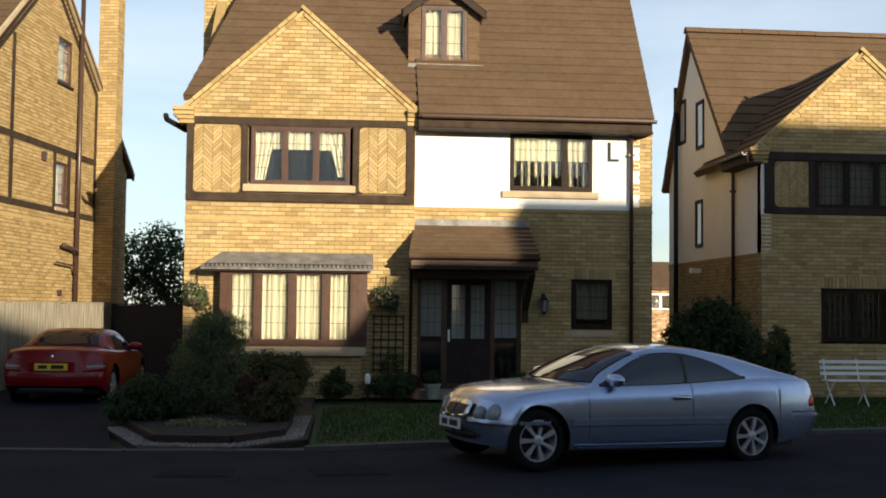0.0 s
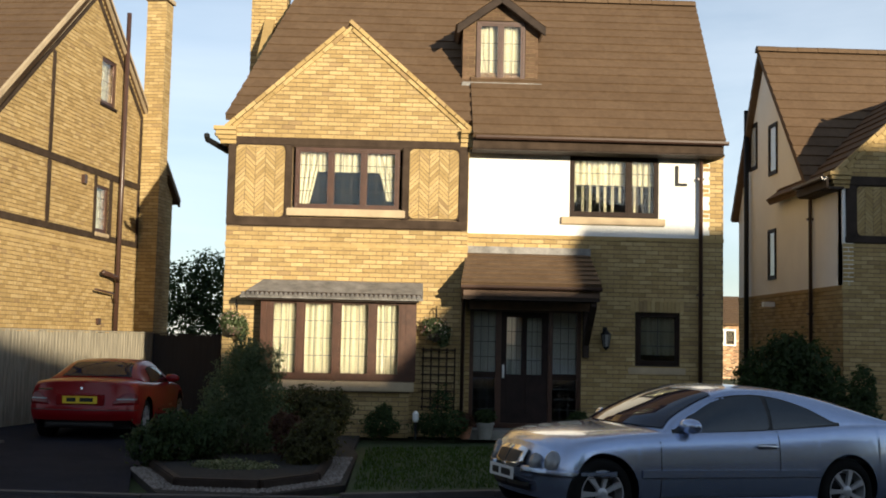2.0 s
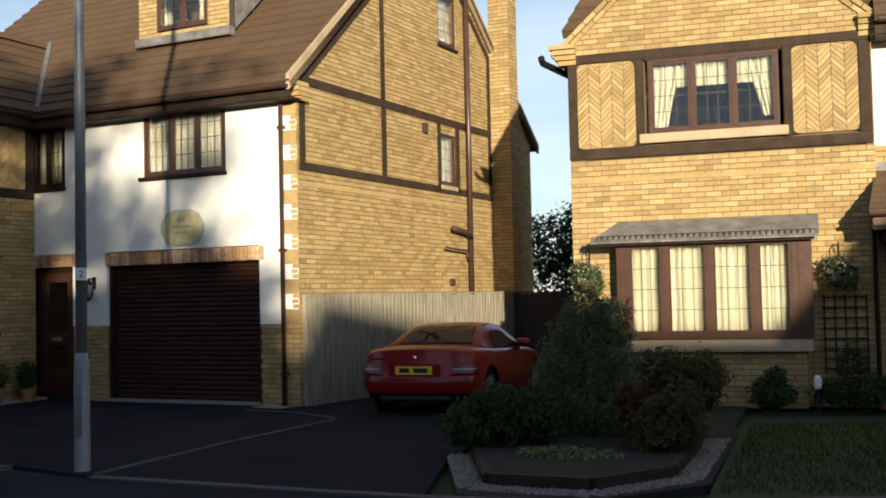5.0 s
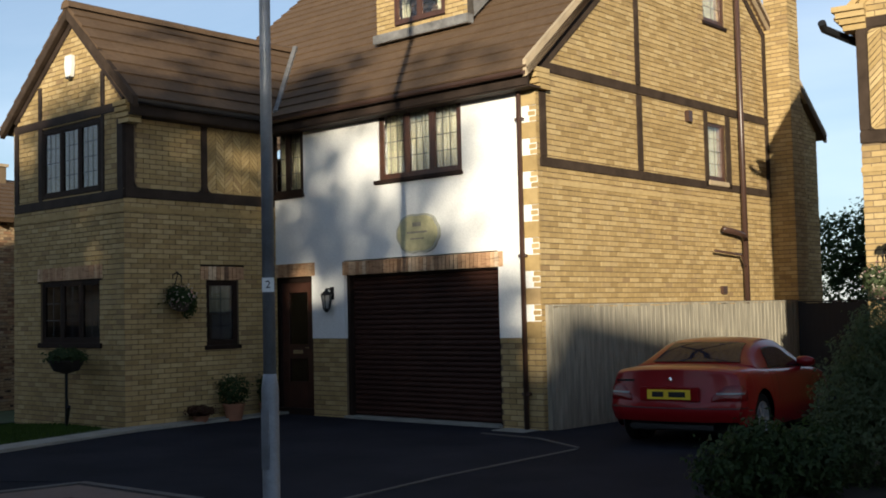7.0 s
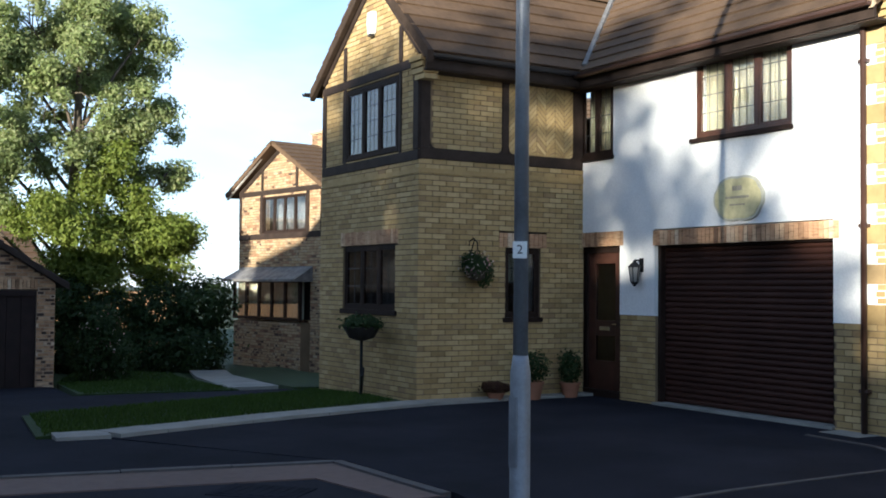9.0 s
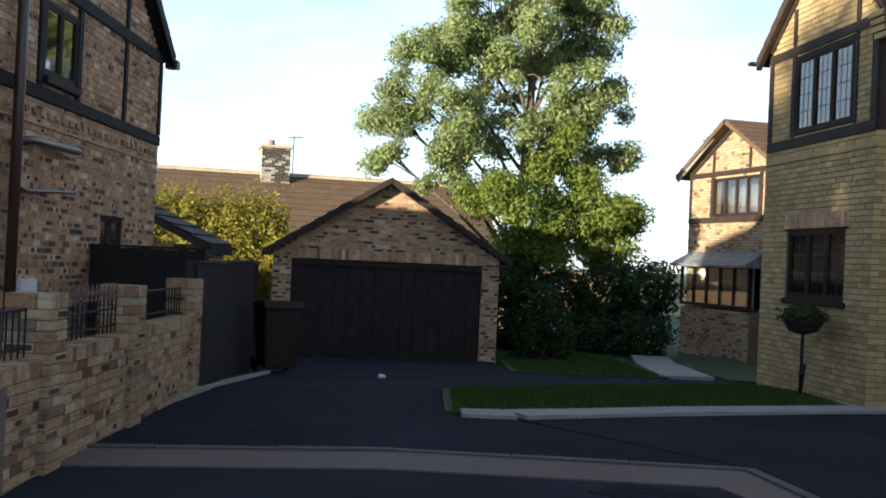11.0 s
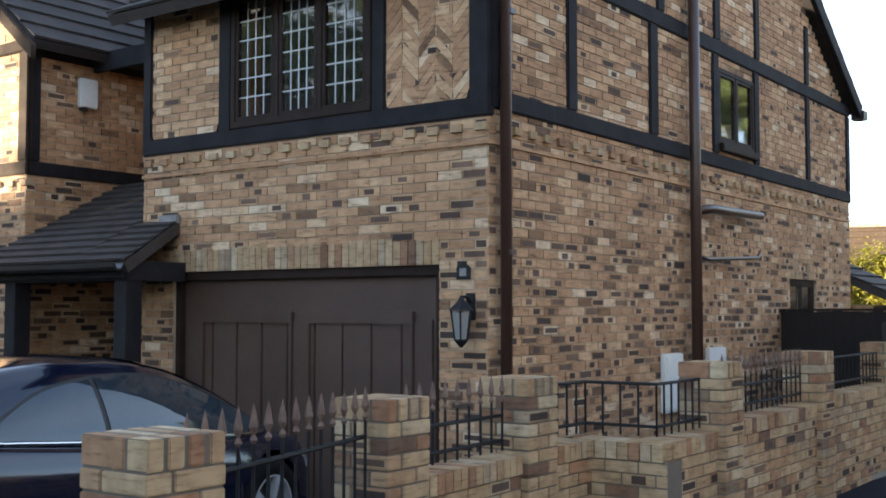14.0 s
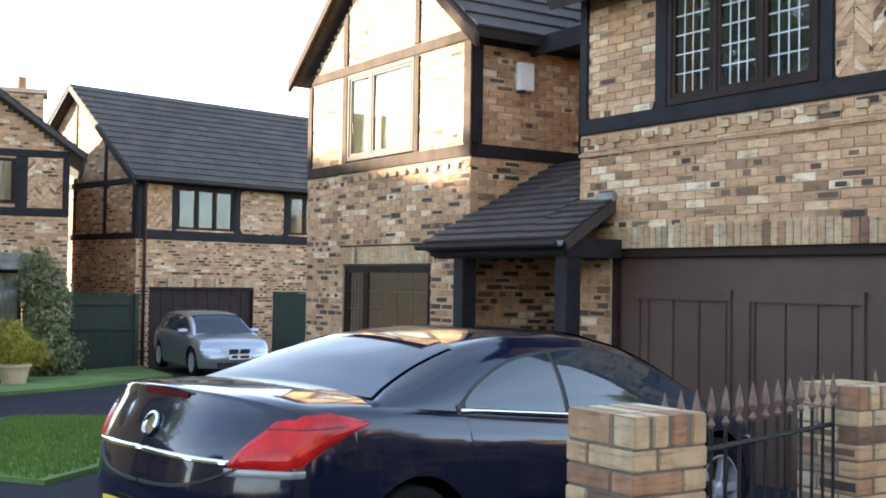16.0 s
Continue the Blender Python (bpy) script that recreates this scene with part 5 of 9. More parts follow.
    part("door", Build().box(-0.18, 0.18, -0.07, -0.055, -0.25, 0.25), M["white_plastic"], mb, bevel=0.006)
    m2 = thing("meter_box", C_POSE @ pose(0.0, 4.20, 1.10, 0, 0, 90), "small square white meter box on brick", "meter box", "meter boxes")
    part("case", Build().box(-0.22, 0.22, -0.06, 0.0, -0.08, 0.09), M["white_plastic"], m2, bevel=0.01)
    wall_lantern(C_POSE @ pose(-0.15, -0.003, 1.50), "black wall lantern beside the brown garage door")
    np_ = thing("house_number_plate", C_POSE @ pose(-0.21, -0.012, 1.86), "small dark house number plate on brick", "number plate")
    part("plate", Build().prism([(-0.06, -0.06), (0.06, -0.06), (0.06, 0.03), (0.0, 0.075), (-0.06, 0.03)], -0.012, 0.0), M["metal_black"], np_)
    part("plate_marking", Build().box(-0.03, 0.03, -0.015, -0.011, -0.035, 0.025), M["lead"], np_)
    # wing with the sunlit gable
    w = new("front_wing")
    w.parent = h
    WF = face_frame(0, -0.2, 0)
    WG = gable_limits(-9.3, -5.45, 4.22, -7.38, 5.75)
    brick_wall(w, WF, WG, -0.6, 5.75, [(-8.28, -6.2, 0.7, 1.78), (-8.35, -6.1, 1.76, 2.02), (-8.20, -6.60, 3.10, 4.22)], br, mo, rng)
    soldiers(w, WF, -8.35, -6.1, 1.79, "brick_pale", rng, 0.004)
    dent = Build()
    for k in range(18):
        dent.box(-9.25 + k * 0.22, -9.15 + k * 0.22, -0.035, 0.05, 2.83, 2.89, WF)
    part("dentil_course", dent, M["brick_pale"], w, kind="stuff")
    window(w, WF, -8.28, -6.2, 0.7, 1.77, [-8.2, -7.75, -6.28], "frame_dark", (4, 4), "", out=-0.02)
    window(w, WF, -8.20, -6.60, 3.10, 4.20, [-8.14, -7.6, -6.66], "frame_dark", (2, 2), "full", out=0.02, lead=False)
    timbers(w, WF, [(-9.31, -5.42, 2.94, 3.08), (-9.31, -5.42, 4.20, 4.33), (-9.31, -9.18, 3.08, 4.2), (-8.34, -8.20, 3.08, 4.2), (-6.60, -6.48, 3.08, 4.2), (-5.58, -5.42, 3.08, 4.2), (-8.34, -8.20, 4.33, 5.0), (-6.60, -6.48, 4.33, 5.0)], "timber_grey", 0.025)
    verge(w, WF, [(-9.56, 4.30), (-7.38, 6.06), (-5.08, 4.18)], "timber_grey", 0.15, -0.22, -0.16)
    WR = face_frame(-5.45, -0.2, 90)
    brick_wall(w, WR, rect(0, 3.0), -0.6, 4.3, [], br, mo, rng)
    timbers(w, WR, [(-0.02, 3.0, 2.94, 3.08), (-0.02, 3.0, 4.16, 4.33), (-0.02, 0.14, 3.08, 4.2), (1.5, 1.62, 3.08, 4.2)], "timber_blue", 0.03)
    brick_wall(w, face_frame(-9.3, 5.0, -90), rect(0, 5.2), -0.6, 4.3, [], br, mo, rng)
    roof_slope(w, (-5.15, -0.35, 4.26), (-5.15, 3.0, 4.26), (-7.38, 3.0, 6.02), (-7.38, -0.35, 6.02), "tile_dark", rng, name="wing_roof")
    roof_slope(w, (-9.56, 3.0, 4.30), (-9.56, -0.35, 4.30), (-7.38, -0.35, 6.02), (-7.38, 3.0, 6.02), "tile_dark", rng, name="wing_roof")
    part("wall", Build().box(-5.45, -3.8, 1.8, 2.0, -0.6, 4.6).box(-3.87, -3.7, 0.1, 2.0, -0.6, 4.6), M[br], h)
    part("wall", Build().box(-9.2, -0.1, 8.9, 9.1, -0.6, 4.3), M[br], h)
    part("fascia", Build().box(-5.4, -3.88, 0.55, 0.6, 4.1, 4.3), M["timber_blue"], w)
    al = thing("alarm_box", C_POSE @ pose(-5.45, 0.495, 3.86, 0, 0, 90), "white burglar alarm box on a brick wall", "alarm box", "alarm boxes")
    part("case", Build().box(-0.11, 0.11, -0.07, 0.0, -0.15, 0.16), M["white_plastic"], al, bevel=0.012)
    part("lens", Build().box(-0.09, -0.02, -0.075, -0.01, -0.18, -0.15), M["plastic_black"], al)
    # porch in the corner
    p = new("porch")
    p.parent = h
    roof_slope(p, (-5.50, -0.75, 1.98), (-3.90, -0.75, 1.98), (-3.90, 1.0, 2.94), (-5.44, 1.0, 2.94), "tile_dark", rng, 0.15, 0.2, "porch_roof")
    roof_slope(p, (-3.90, -0.75, 1.98), (-3.20, -0.75, 1.98), (-3.36, -0.02, 2.38), (-3.90, -0.02, 2.38), "tile_dark", rng, 0.15, 0.2, "porch_roof")
    part("flashing", Build().box(-3.60, -3.34, -0.06, -0.004, 2.36, 2.44), M["lead"], p, bevel=0.01)
    part("fascia", Build().box(-5.42, -3.26, -0.72, -0.67, 1.85, 1.97), M["timber_blue"], p, bevel=0.005)
    part("soffit", Build().box(-5.42, -3.26, -0.67, -0.02, 1.83, 1.86).box(-3.31, -3.26, -0.67, -0.02, 1.86, 2.0), M["timber_blue"], p)
    gutter(p, (-5.52, -0.80, 1.97), (-3.20, -0.80, 1.97), "plastic_black")
    for x in (-4.98, -3.36):
        part("post", Build().box(x - 0.085, x + 0.085, -0.66, -0.49, -0.4, 1.83), M["timber_blue"], p, bevel=0.006)
    wall_lantern(C_POSE @ pose(-4.6, 1.79, 1.35), "small wall lantern inside the porch")
    return h


house_c()

# ---- ground ----


def level(x, y):
    """The close falls gently away to the west and to the south."""
    a = -0.055 * min(max(-11.0 - x, 0), 10.5)
    b = -0.030 * min(max(-14.5 - y, 0), 21)
    return min(a, b) if x < 2 else a


def sheet(outline, lift, size=1.0, skirt=0.25):
    """A ground patch that follows the fall of the land, with its own edges."""
    xs = [p[0] for p in outline]
    ys = [p[1] for p in outline]
    bm = bmesh.new()
    bm.faces.new([bm.verts.new((x, y, 0)) for x, y in outline])
    bmesh.ops.triangulate(bm, faces=bm.faces[:])
    for lo, hi, ax in ((min(xs), max(xs), 0), (min(ys), max(ys), 1)):
        k = math.floor(lo / size) * size + size
        while k < hi:
            co, no = ((k, 0, 0), (1, 0, 0)) if ax == 0 else ((0, k, 0), (0, 1, 0))
            bmesh.ops.bisect_plane(bm, geom=bm.verts[:] + bm.edges[:] + bm.faces[:], plane_co=co, plane_no=no)
            k += size
    for v in bm.verts:
        v.co.z = level(v.co.x, v.co.y) + lift
    for f in bm.faces:
        f.normal_update()
        if f.normal.z < 0:
            f.normal_flip()
    rim = [e for e in bm.edges if len(e.link_faces) == 1]
    r = bmesh.ops.extrude_edge_only(bm, edges=rim)
    for v in r["geom"]:
        if isinstance(v, bmesh.types.BMVert):
            v.co.z -= skirt
    b = Build()
    bm.verts.index_update()
    b.v = [tuple(v.co) for v in bm.verts]
    b.f = [tuple(v.index for v in f.verts) for f in bm.faces]
    bm.free()
    return b


def land(name, outline, lift, mat, label, category, size=1.0):
    return solid(name, sheet(outline, lift, size), M[mat], pose(0, 0, 0), label, category, kind="structure")


g = Build()
steps = [-1500, -400, -150, -80, -50, -40, -35.5, -32, -28, -25, -21.5, -20, -18, -16, -14.5, -13, -11, -9, -7.5, -6, -4, -2, 0, 2, 5, 10, 20, 40, 80, 150, 400, 1500]
n = len(steps)
g.v = [(x, y, level(x, y) - 0.05 - 0.004 * max(0, abs(x) - 60) ** 0.7 - (0.004 * max(0, abs(y) - 60) ** 0.7)) for y in steps for x in steps]
g.f = [(j * n + i, j * n + i + 1, (j + 1) * n + i + 1, (j + 1) * n + i) for j in range(n - 1) for i in range(n - 1)]
solid("ground", g, M["turf"], pose(0, 0, 0), "rough grassy ground around the close", "ground", kind="structure")
ROAD_EDGE = [(-7.15, -12.3), (-6.95, -9.45), (-6.05, -6.75), (-4.2, -6.95), (-3.0, -7.30), (0.5, -7.66), (2.5, -7.60), (4.1, -7.15), (9.2, -5.80), (30, -1.5)]
land("road", ROAD_EDGE + [(30, -17.5), (14, -18.5), (9, -23.5), (-2.55, -23.5), (-0.6, -18.0), (-0.2, -13.4), (-6.3, -12.1)], 0.0, "asphalt", "dark worn asphalt road of the close", "road")
land("driveway", [(-3.05, -7.25), (0.35, -7.60), (-0.15, -5.4), (-0.15, 6.0), (-2.5, 6.0), (-3.85, -0.8), (-9.3, -0.05), (-9.35, -3.3), (-8.75, -7.8), (-6.0, -6.65), (-4.2, -6.85)], 0.02, "drive", "dark tarmac shared driveway", "driveway")
land("driveway", [(-7.1, -12.25), (-6.9, -9.45), (-6.0, -6.68), (-8.7, -7.85), (-9.02, -8.45), (-11.0, -7.95), (-12.4, -2.4), (-14.4, -2.3), (-15.9, -5.5), (-21.6, -3.9), (-21.0, -9.2), (-14.9, -9.75), (-8.0, -11.9)], 0.02, "drive", "dark tarmac drive to the double garage", "driveway")
land("driveway", [(-0.25, -13.5), (-0.6, -18.0), (-7.4, -18.0), (-7.2, -13.4), (-5.2, -13.3), (-1.7, -13.5)], 0.03, "drive", "dark tarmac parking in front of the garage", "driveway")
land("road", [(-0.6, -18.05), (-2.65, -24.2), (-3.05, -36), (-14.5, -36), (-19, -33), (-19, -24), (-9, -18.05)], -0.03, "asphalt", "dark asphalt side road", "road")
# block paved edge where the drives meet the road
land("pavement", [(-7.15, -12.3), (-6.95, -9.45), (-6.05, -6.75), (-4.2, -6.95), (-4.25, -7.35), (-5.45, -7.35), (-6.2, -9.7), (-6.4, -12.2)], 0.012, "sett", "brown block paved strip across the drive entrance", "pavement")
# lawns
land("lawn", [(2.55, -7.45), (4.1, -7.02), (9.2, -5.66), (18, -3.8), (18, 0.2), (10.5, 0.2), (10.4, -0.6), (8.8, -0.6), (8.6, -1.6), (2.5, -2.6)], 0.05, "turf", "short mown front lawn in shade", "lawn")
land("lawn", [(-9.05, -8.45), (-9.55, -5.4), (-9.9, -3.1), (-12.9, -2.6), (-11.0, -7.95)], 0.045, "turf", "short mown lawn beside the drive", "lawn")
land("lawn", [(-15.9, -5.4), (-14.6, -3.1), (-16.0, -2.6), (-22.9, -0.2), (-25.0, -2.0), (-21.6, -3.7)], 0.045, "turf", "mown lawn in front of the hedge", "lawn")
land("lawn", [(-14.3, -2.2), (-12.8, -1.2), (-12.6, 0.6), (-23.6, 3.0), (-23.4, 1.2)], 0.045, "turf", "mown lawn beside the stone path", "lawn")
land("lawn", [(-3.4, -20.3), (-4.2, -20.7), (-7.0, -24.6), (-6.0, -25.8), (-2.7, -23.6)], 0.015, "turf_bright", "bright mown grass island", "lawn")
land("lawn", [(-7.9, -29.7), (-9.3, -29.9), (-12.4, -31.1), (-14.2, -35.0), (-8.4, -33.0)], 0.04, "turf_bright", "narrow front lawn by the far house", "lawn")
land("lawn", [(-0.12, -5.0), (0.0, -0.1), (0.6, -0.1), (2.4, -0.1), (2.4, -2.6), (2.5, -3.4), (2.5, -6.7), (1.7, -7.62), (0.62, -7.55), (-0.12, -5.6)], 0.03, "soil", "dark planted soil of the front bed", "flower bed")


def slabs(line, width, lift, mat, label, category, length=0.6, group="", thick=0.06):
    """Flat stones laid end to end along a line, each one a part."""
    rng = random.Random(int(abs(line[0][0]) * 100))
    t = thing("stone_edging" if width < 0.3 else "paved_path", pose(0, 0, 0), label, category, group, "structure")
    for p, q in zip(line, line[1:]):
        p, q = Vector(p), Vector(q)
        n = max(1, round((q - p).length / length))
        d = (q - p).normalized()
        s = Vector((-d.y, d.x)) * width / 2
        for k in range(n):
            a, b = p.lerp(q, k / n) + d * 0.006, p.lerp(q, (k + 1) / n) - d * 0.006
            o = lift + rng.uniform(-0.004, 0.004)
            part("slab", Build().slab([(c.x, c.y, level(c.x, c.y) + o) for c in (a - s, b - s, b + s, a + s)], thick), M[mat], t)
    return t


slabs([(-9.32, 0.0), (-9.58, -3.0), (-9.35, -5.4), (-8.88, -7.75), (-9.0, -8.3)], 0.45, 0.06, "paving", "pale concrete slab path along the brick wing", "path")
slabs([(-15.0, -2.6), (-19.0, -1.0), (-23.2, 0.7)], 0.9, 0.06, "paving", "pale stone path between the lawns", "path")
slabs([(-3.02, -7.2), (-2.97, -5.0), (-2.72, -2.5)], 0.05, 0.030, "kerb", "thin pale stone line across the tarmac", "edging", 0.9)
slabs([(-4.6, -1.5), (-3.6, -1.75), (-2.75, -2.4)], 0.05, 0.030, "kerb", "thin pale stone line beside the garage", "edging", 0.9)
slabs([(-4.65, -0.95), (-4.1, -1.05)], 0.35, 0.03, "paving", "small concrete drain slab at the house corner", "paving", 0.6)
kerb_line = ROAD_EDGE[3:]
slabs(kerb_line[1:4], 0.12, 0.025, "kerb", "dropped concrete kerb at the drive", "kerb", 0.9, thick=0.15)
slabs(kerb_line[3:], 0.125, 0.06, "kerb", "grey concrete kerb along the lawn", "kerb", 0.9, thick=0.2)
slabs(ROAD_EDGE[:4], 0.10, 0.03, "kerb", "low concrete kerb at the block paving", "kerb", 0.9, thick=0.15)
slabs([(-8.1, -11.75), (-10.75, -10.75), (-14.3, -9.65)], 0.08, 0.06, "paving", "pale edging at the foot of the wall", "edging", 0.9)


def blades(name, outline, count, seed, label, high=0.05, mat="grass"):
    """Short grass over a lawn."""
    rng = random.Random(seed)
    xs, ys = [p[0] for p in outline], [p[1] for p in outline]
    b = Build()
    made = 0
    while made < count:
        x, y = rng.uniform(min(xs), max(xs)), rng.uniform(min(ys), max(ys))
        c, j = False, len(outline) - 1
        for i in range(len(outline)):
            (xi, yi), (xj, yj) = outline[i], outline[j]
            if (yi > y) != (yj > y) and x < (xj - xi) * (y - yi) / (yj - yi) + xi:
                c = not c
            j = i
        if not c:
            continue
        made += 1
        a, w, h = rng.uniform(0, math.tau), rng.uniform(0.006, 0.014), high * rng.uniform(0.5, 1.3)
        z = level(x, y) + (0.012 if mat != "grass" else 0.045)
        dx, dy = math.cos(a) * w, math.sin(a) * w
        lx, ly = rng.uniform(-0.02, 0.02), rng.uniform(-0.02, 0.02)
        b.add([(x - dx, y - dy, z), (x + dx, y + dy, z), (x + lx, y + ly, z + h)], [(0, 1, 2)])
    solid(name, b, M[mat], pose(0, 0, 0), label, "grass", kind="stuff")


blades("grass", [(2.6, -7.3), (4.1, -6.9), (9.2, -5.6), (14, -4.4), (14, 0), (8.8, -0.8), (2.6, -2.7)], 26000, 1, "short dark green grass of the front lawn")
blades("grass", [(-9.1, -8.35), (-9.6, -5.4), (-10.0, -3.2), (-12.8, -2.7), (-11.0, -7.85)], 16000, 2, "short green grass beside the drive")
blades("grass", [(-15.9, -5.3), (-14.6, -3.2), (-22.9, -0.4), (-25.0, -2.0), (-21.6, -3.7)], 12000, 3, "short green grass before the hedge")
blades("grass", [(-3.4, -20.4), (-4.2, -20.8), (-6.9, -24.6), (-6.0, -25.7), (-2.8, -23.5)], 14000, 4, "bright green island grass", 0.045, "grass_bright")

# drain covers
for x, y, turn in ((1.5, -9.3, 0), (-5.2, -8.0, 35), (3.0, -9.2, 10)):
    d = thing("drain_cover", pose(x, y, 0.002, 0, 0, turn), "dark iron manhole cover set in the road", "manhole cover", "manhole covers")
    part("frame", Build().box(-0.36, 0.36, -0.26, 0.26, -0.05, 0.006), M["drive"], d)
    lid = Build().box(-0.31, 0.31, -0.21, 0.21, 0.0, 0.010)
    for i in range(7):
        lid.box(-0.28 + i * 0.085, -0.24 + i * 0.085, -0.19, 0.19, 0.009, 0.014)
    part("lid", lid, M["drive"], d)

# ---- unseen houses added across the road, behind the camera's way, to shade the close ----


def shade_house(x0, x1, y, deep, eave, ridge, seed):
    rng = random.Random(seed)
    h = thing("house", pose(x0, y, 0), "unseen brick house added across the road to cast shade", "house", "houses across the road")
    w = x1 - x0
    part("wall", Build().prism([(0, -1), (deep, -1), (deep, eave), (deep / 2, ridge - 0.1), (0, eave)], 0, w, Matrix(((0, 1, 0, 0), (1, 0, 0, 0), (0, 0, 1, 0), (0, 0, 0, 1)))), M["brick_buff"], h)
    roof_slope(h, (-0.2, -0.3, eave - 0.1), (w + 0.2, -0.3, eave - 0.1), (w + 0.2, deep / 2, ridge), (-0.2, deep / 2, ridge), "tile_brown", rng, 0.6, 0.6)
    roof_slope(h, (w + 0.2, deep + 0.3, eave - 0.1), (-0.2, deep + 0.3, eave - 0.1), (-0.2, deep / 2, ridge), (w + 0.2, deep / 2, ridge), "tile_brown", rng, 0.6, 0.6)


shade_house(9.8, 16.4, -48.7, 8, 5.4, 9.75, 1)
shade_house(16.6, 20.4, -45.9, 8, 5.3, 8.9, 2)
shade_house(20.7, 27.5, -45.9, 8, 5.0, 8.35, 8)
shade_house(17.9, 22.5, -27.3, 8, 5.2, 7.85, 3)
shade_house(22.7, 32.3, -28.2, 9, 5.6, 9.5, 4)
shade_house(-6.5, 8.3, -50.6, 8, 4.6, 7.5, 5)
shade_house(15.5, 17.8, -27.3, 8, 5.0, 6.5, 6)
shade_house(-0.4, 2.6, -34, 8, 4.2, 6.5, 7)

# ---- cars ----


def paint(name, colour, metal=0.0, rough=0.25, gloss=1.0):
    m, t, b = material(name, rough, metal, 0.5)
    b.inputs["Coat Weight"].default_value, b.inputs["Coat Roughness"].default_value = gloss, 0.04
    dust = ramp(t, [(0.35, tuple(c * 0.9 for c in colour)), (0.7, colour)], noisy(t, 3.0))
    t.links.new(dust, b.inputs["Base Color"])
    return m


M["paint_silver"] = paint("pale blue silver paint", (0.38, 0.47, 0.66), 0.85, 0.27)
M["paint_red"] = paint("red paint", (0.21, 0.004, 0.007), 0.0, 0.30, 0.25)
M["paint_red"].node_tree.nodes["Principled BSDF"].inputs["Specular IOR Level"].default_value = 0.25
M["paint_black"] = paint("blue black paint", (0.004, 0.006, 0.018), 0.0, 0.12, 0.55)
M["paint_black"].node_tree.nodes["Principled BSDF"].inputs["Specular IOR Level"].default_value = 0.3
M["paint_grey"] = paint("silver grey paint", (0.30, 0.32, 0.36), 0.7, 0.32)
M["car_glass"] = plain("tinted car glass", (0.006, 0.012, 0.028), 0.03, vary=0.1, bump=0.0, spec=0.2)
M["side_glass"] = plain("car side glass", (0.025, 0.035, 0.045), 0.03, vary=0.1, bump=0.0, spec=0.5)
M["side_glass"].node_tree.nodes["Principled BSDF"].inputs["IOR"].default_value = 1.55
M["tyre"] = plain("tyre rubber", (0.007, 0.007, 0.007), 0.9, vary=0.2, spec=0.15)
M["alloy"] = plain("alloy wheel", (0.42, 0.43, 0.45), 0.35, 0.35, vary=0.1, bump=0.02)
M["lamp_red"] = plain("red lamp lens", (0.42, 0.012, 0.010), 0.12, vary=0.35, scale=9, bump=0.0, spec=0.3)
M["lamp_deep"] = plain("deep red lamp lens", (0.15, 0.006, 0.008), 0.12, vary=0.3, scale=12, bump=0.0, spec=0.4)
M["lamp_dim"] = plain("dull red lamp lens", (0.10, 0.008, 0.010), 0.15, vary=0.1, bump=0.0)
M["lamp_clear"] = plain("clear lamp lens", (0.45, 0.48, 0.50), 0.05, 0.4, vary=0.1, bump=0.0, spec=0.9)
M["lens_smoke"] = plain("clear lens over grey reflector", (0.22, 0.23, 0.24), 0.08, 0.2, vary=0.2, bump=0.0, spec=0.6)
M["trim_black"] = plain("black trim", (0.010, 0.010, 0.010), 0.5, vary=0.1, bump=0.05)
M["plate_yellow"] = plain("yellow number plate", (0.75, 0.52, 0.03), 0.4, vary=0.03, bump=0.0)
M["plate_white"] = plain("white number plate", (0.7, 0.7, 0.68), 0.4, vary=0.03, bump=0.0)


def curve(points, x):
    """Smooth interpolation through (x, value) points."""
    if x <= points[0][0]:
        return points[0][1]
    for i in range(len(points) - 1):
        (x0, a), (x1, b) = points[i], points[i + 1]
        if x <= x1:
            k = (x - x0) / (x1 - x0)
            p = points[i - 1] if i else (x0 - (x1 - x0), a)
            q = points[i + 2] if i + 2 < len(points) else (x1 + (x1 - x0), b)
            m0 = (b - p[1]) / (x1 - p[0]) * (x1 - x0)
            m1 = (q[1] - a) / (q[0] - x0) * (x1 - x0)
            lim = 3 * abs(b - a)
            m0, m1 = max(-lim, min(lim, m0)), max(-lim, min(lim, m1))
            return a * (2 * k ** 3 - 3 * k ** 2 + 1) + m0 * (k ** 3 - 2 * k ** 2 + k) + b * (-2 * k ** 3 + 3 * k ** 2) + m1 * (k ** 3 - k ** 2)
    return points[-1][1]


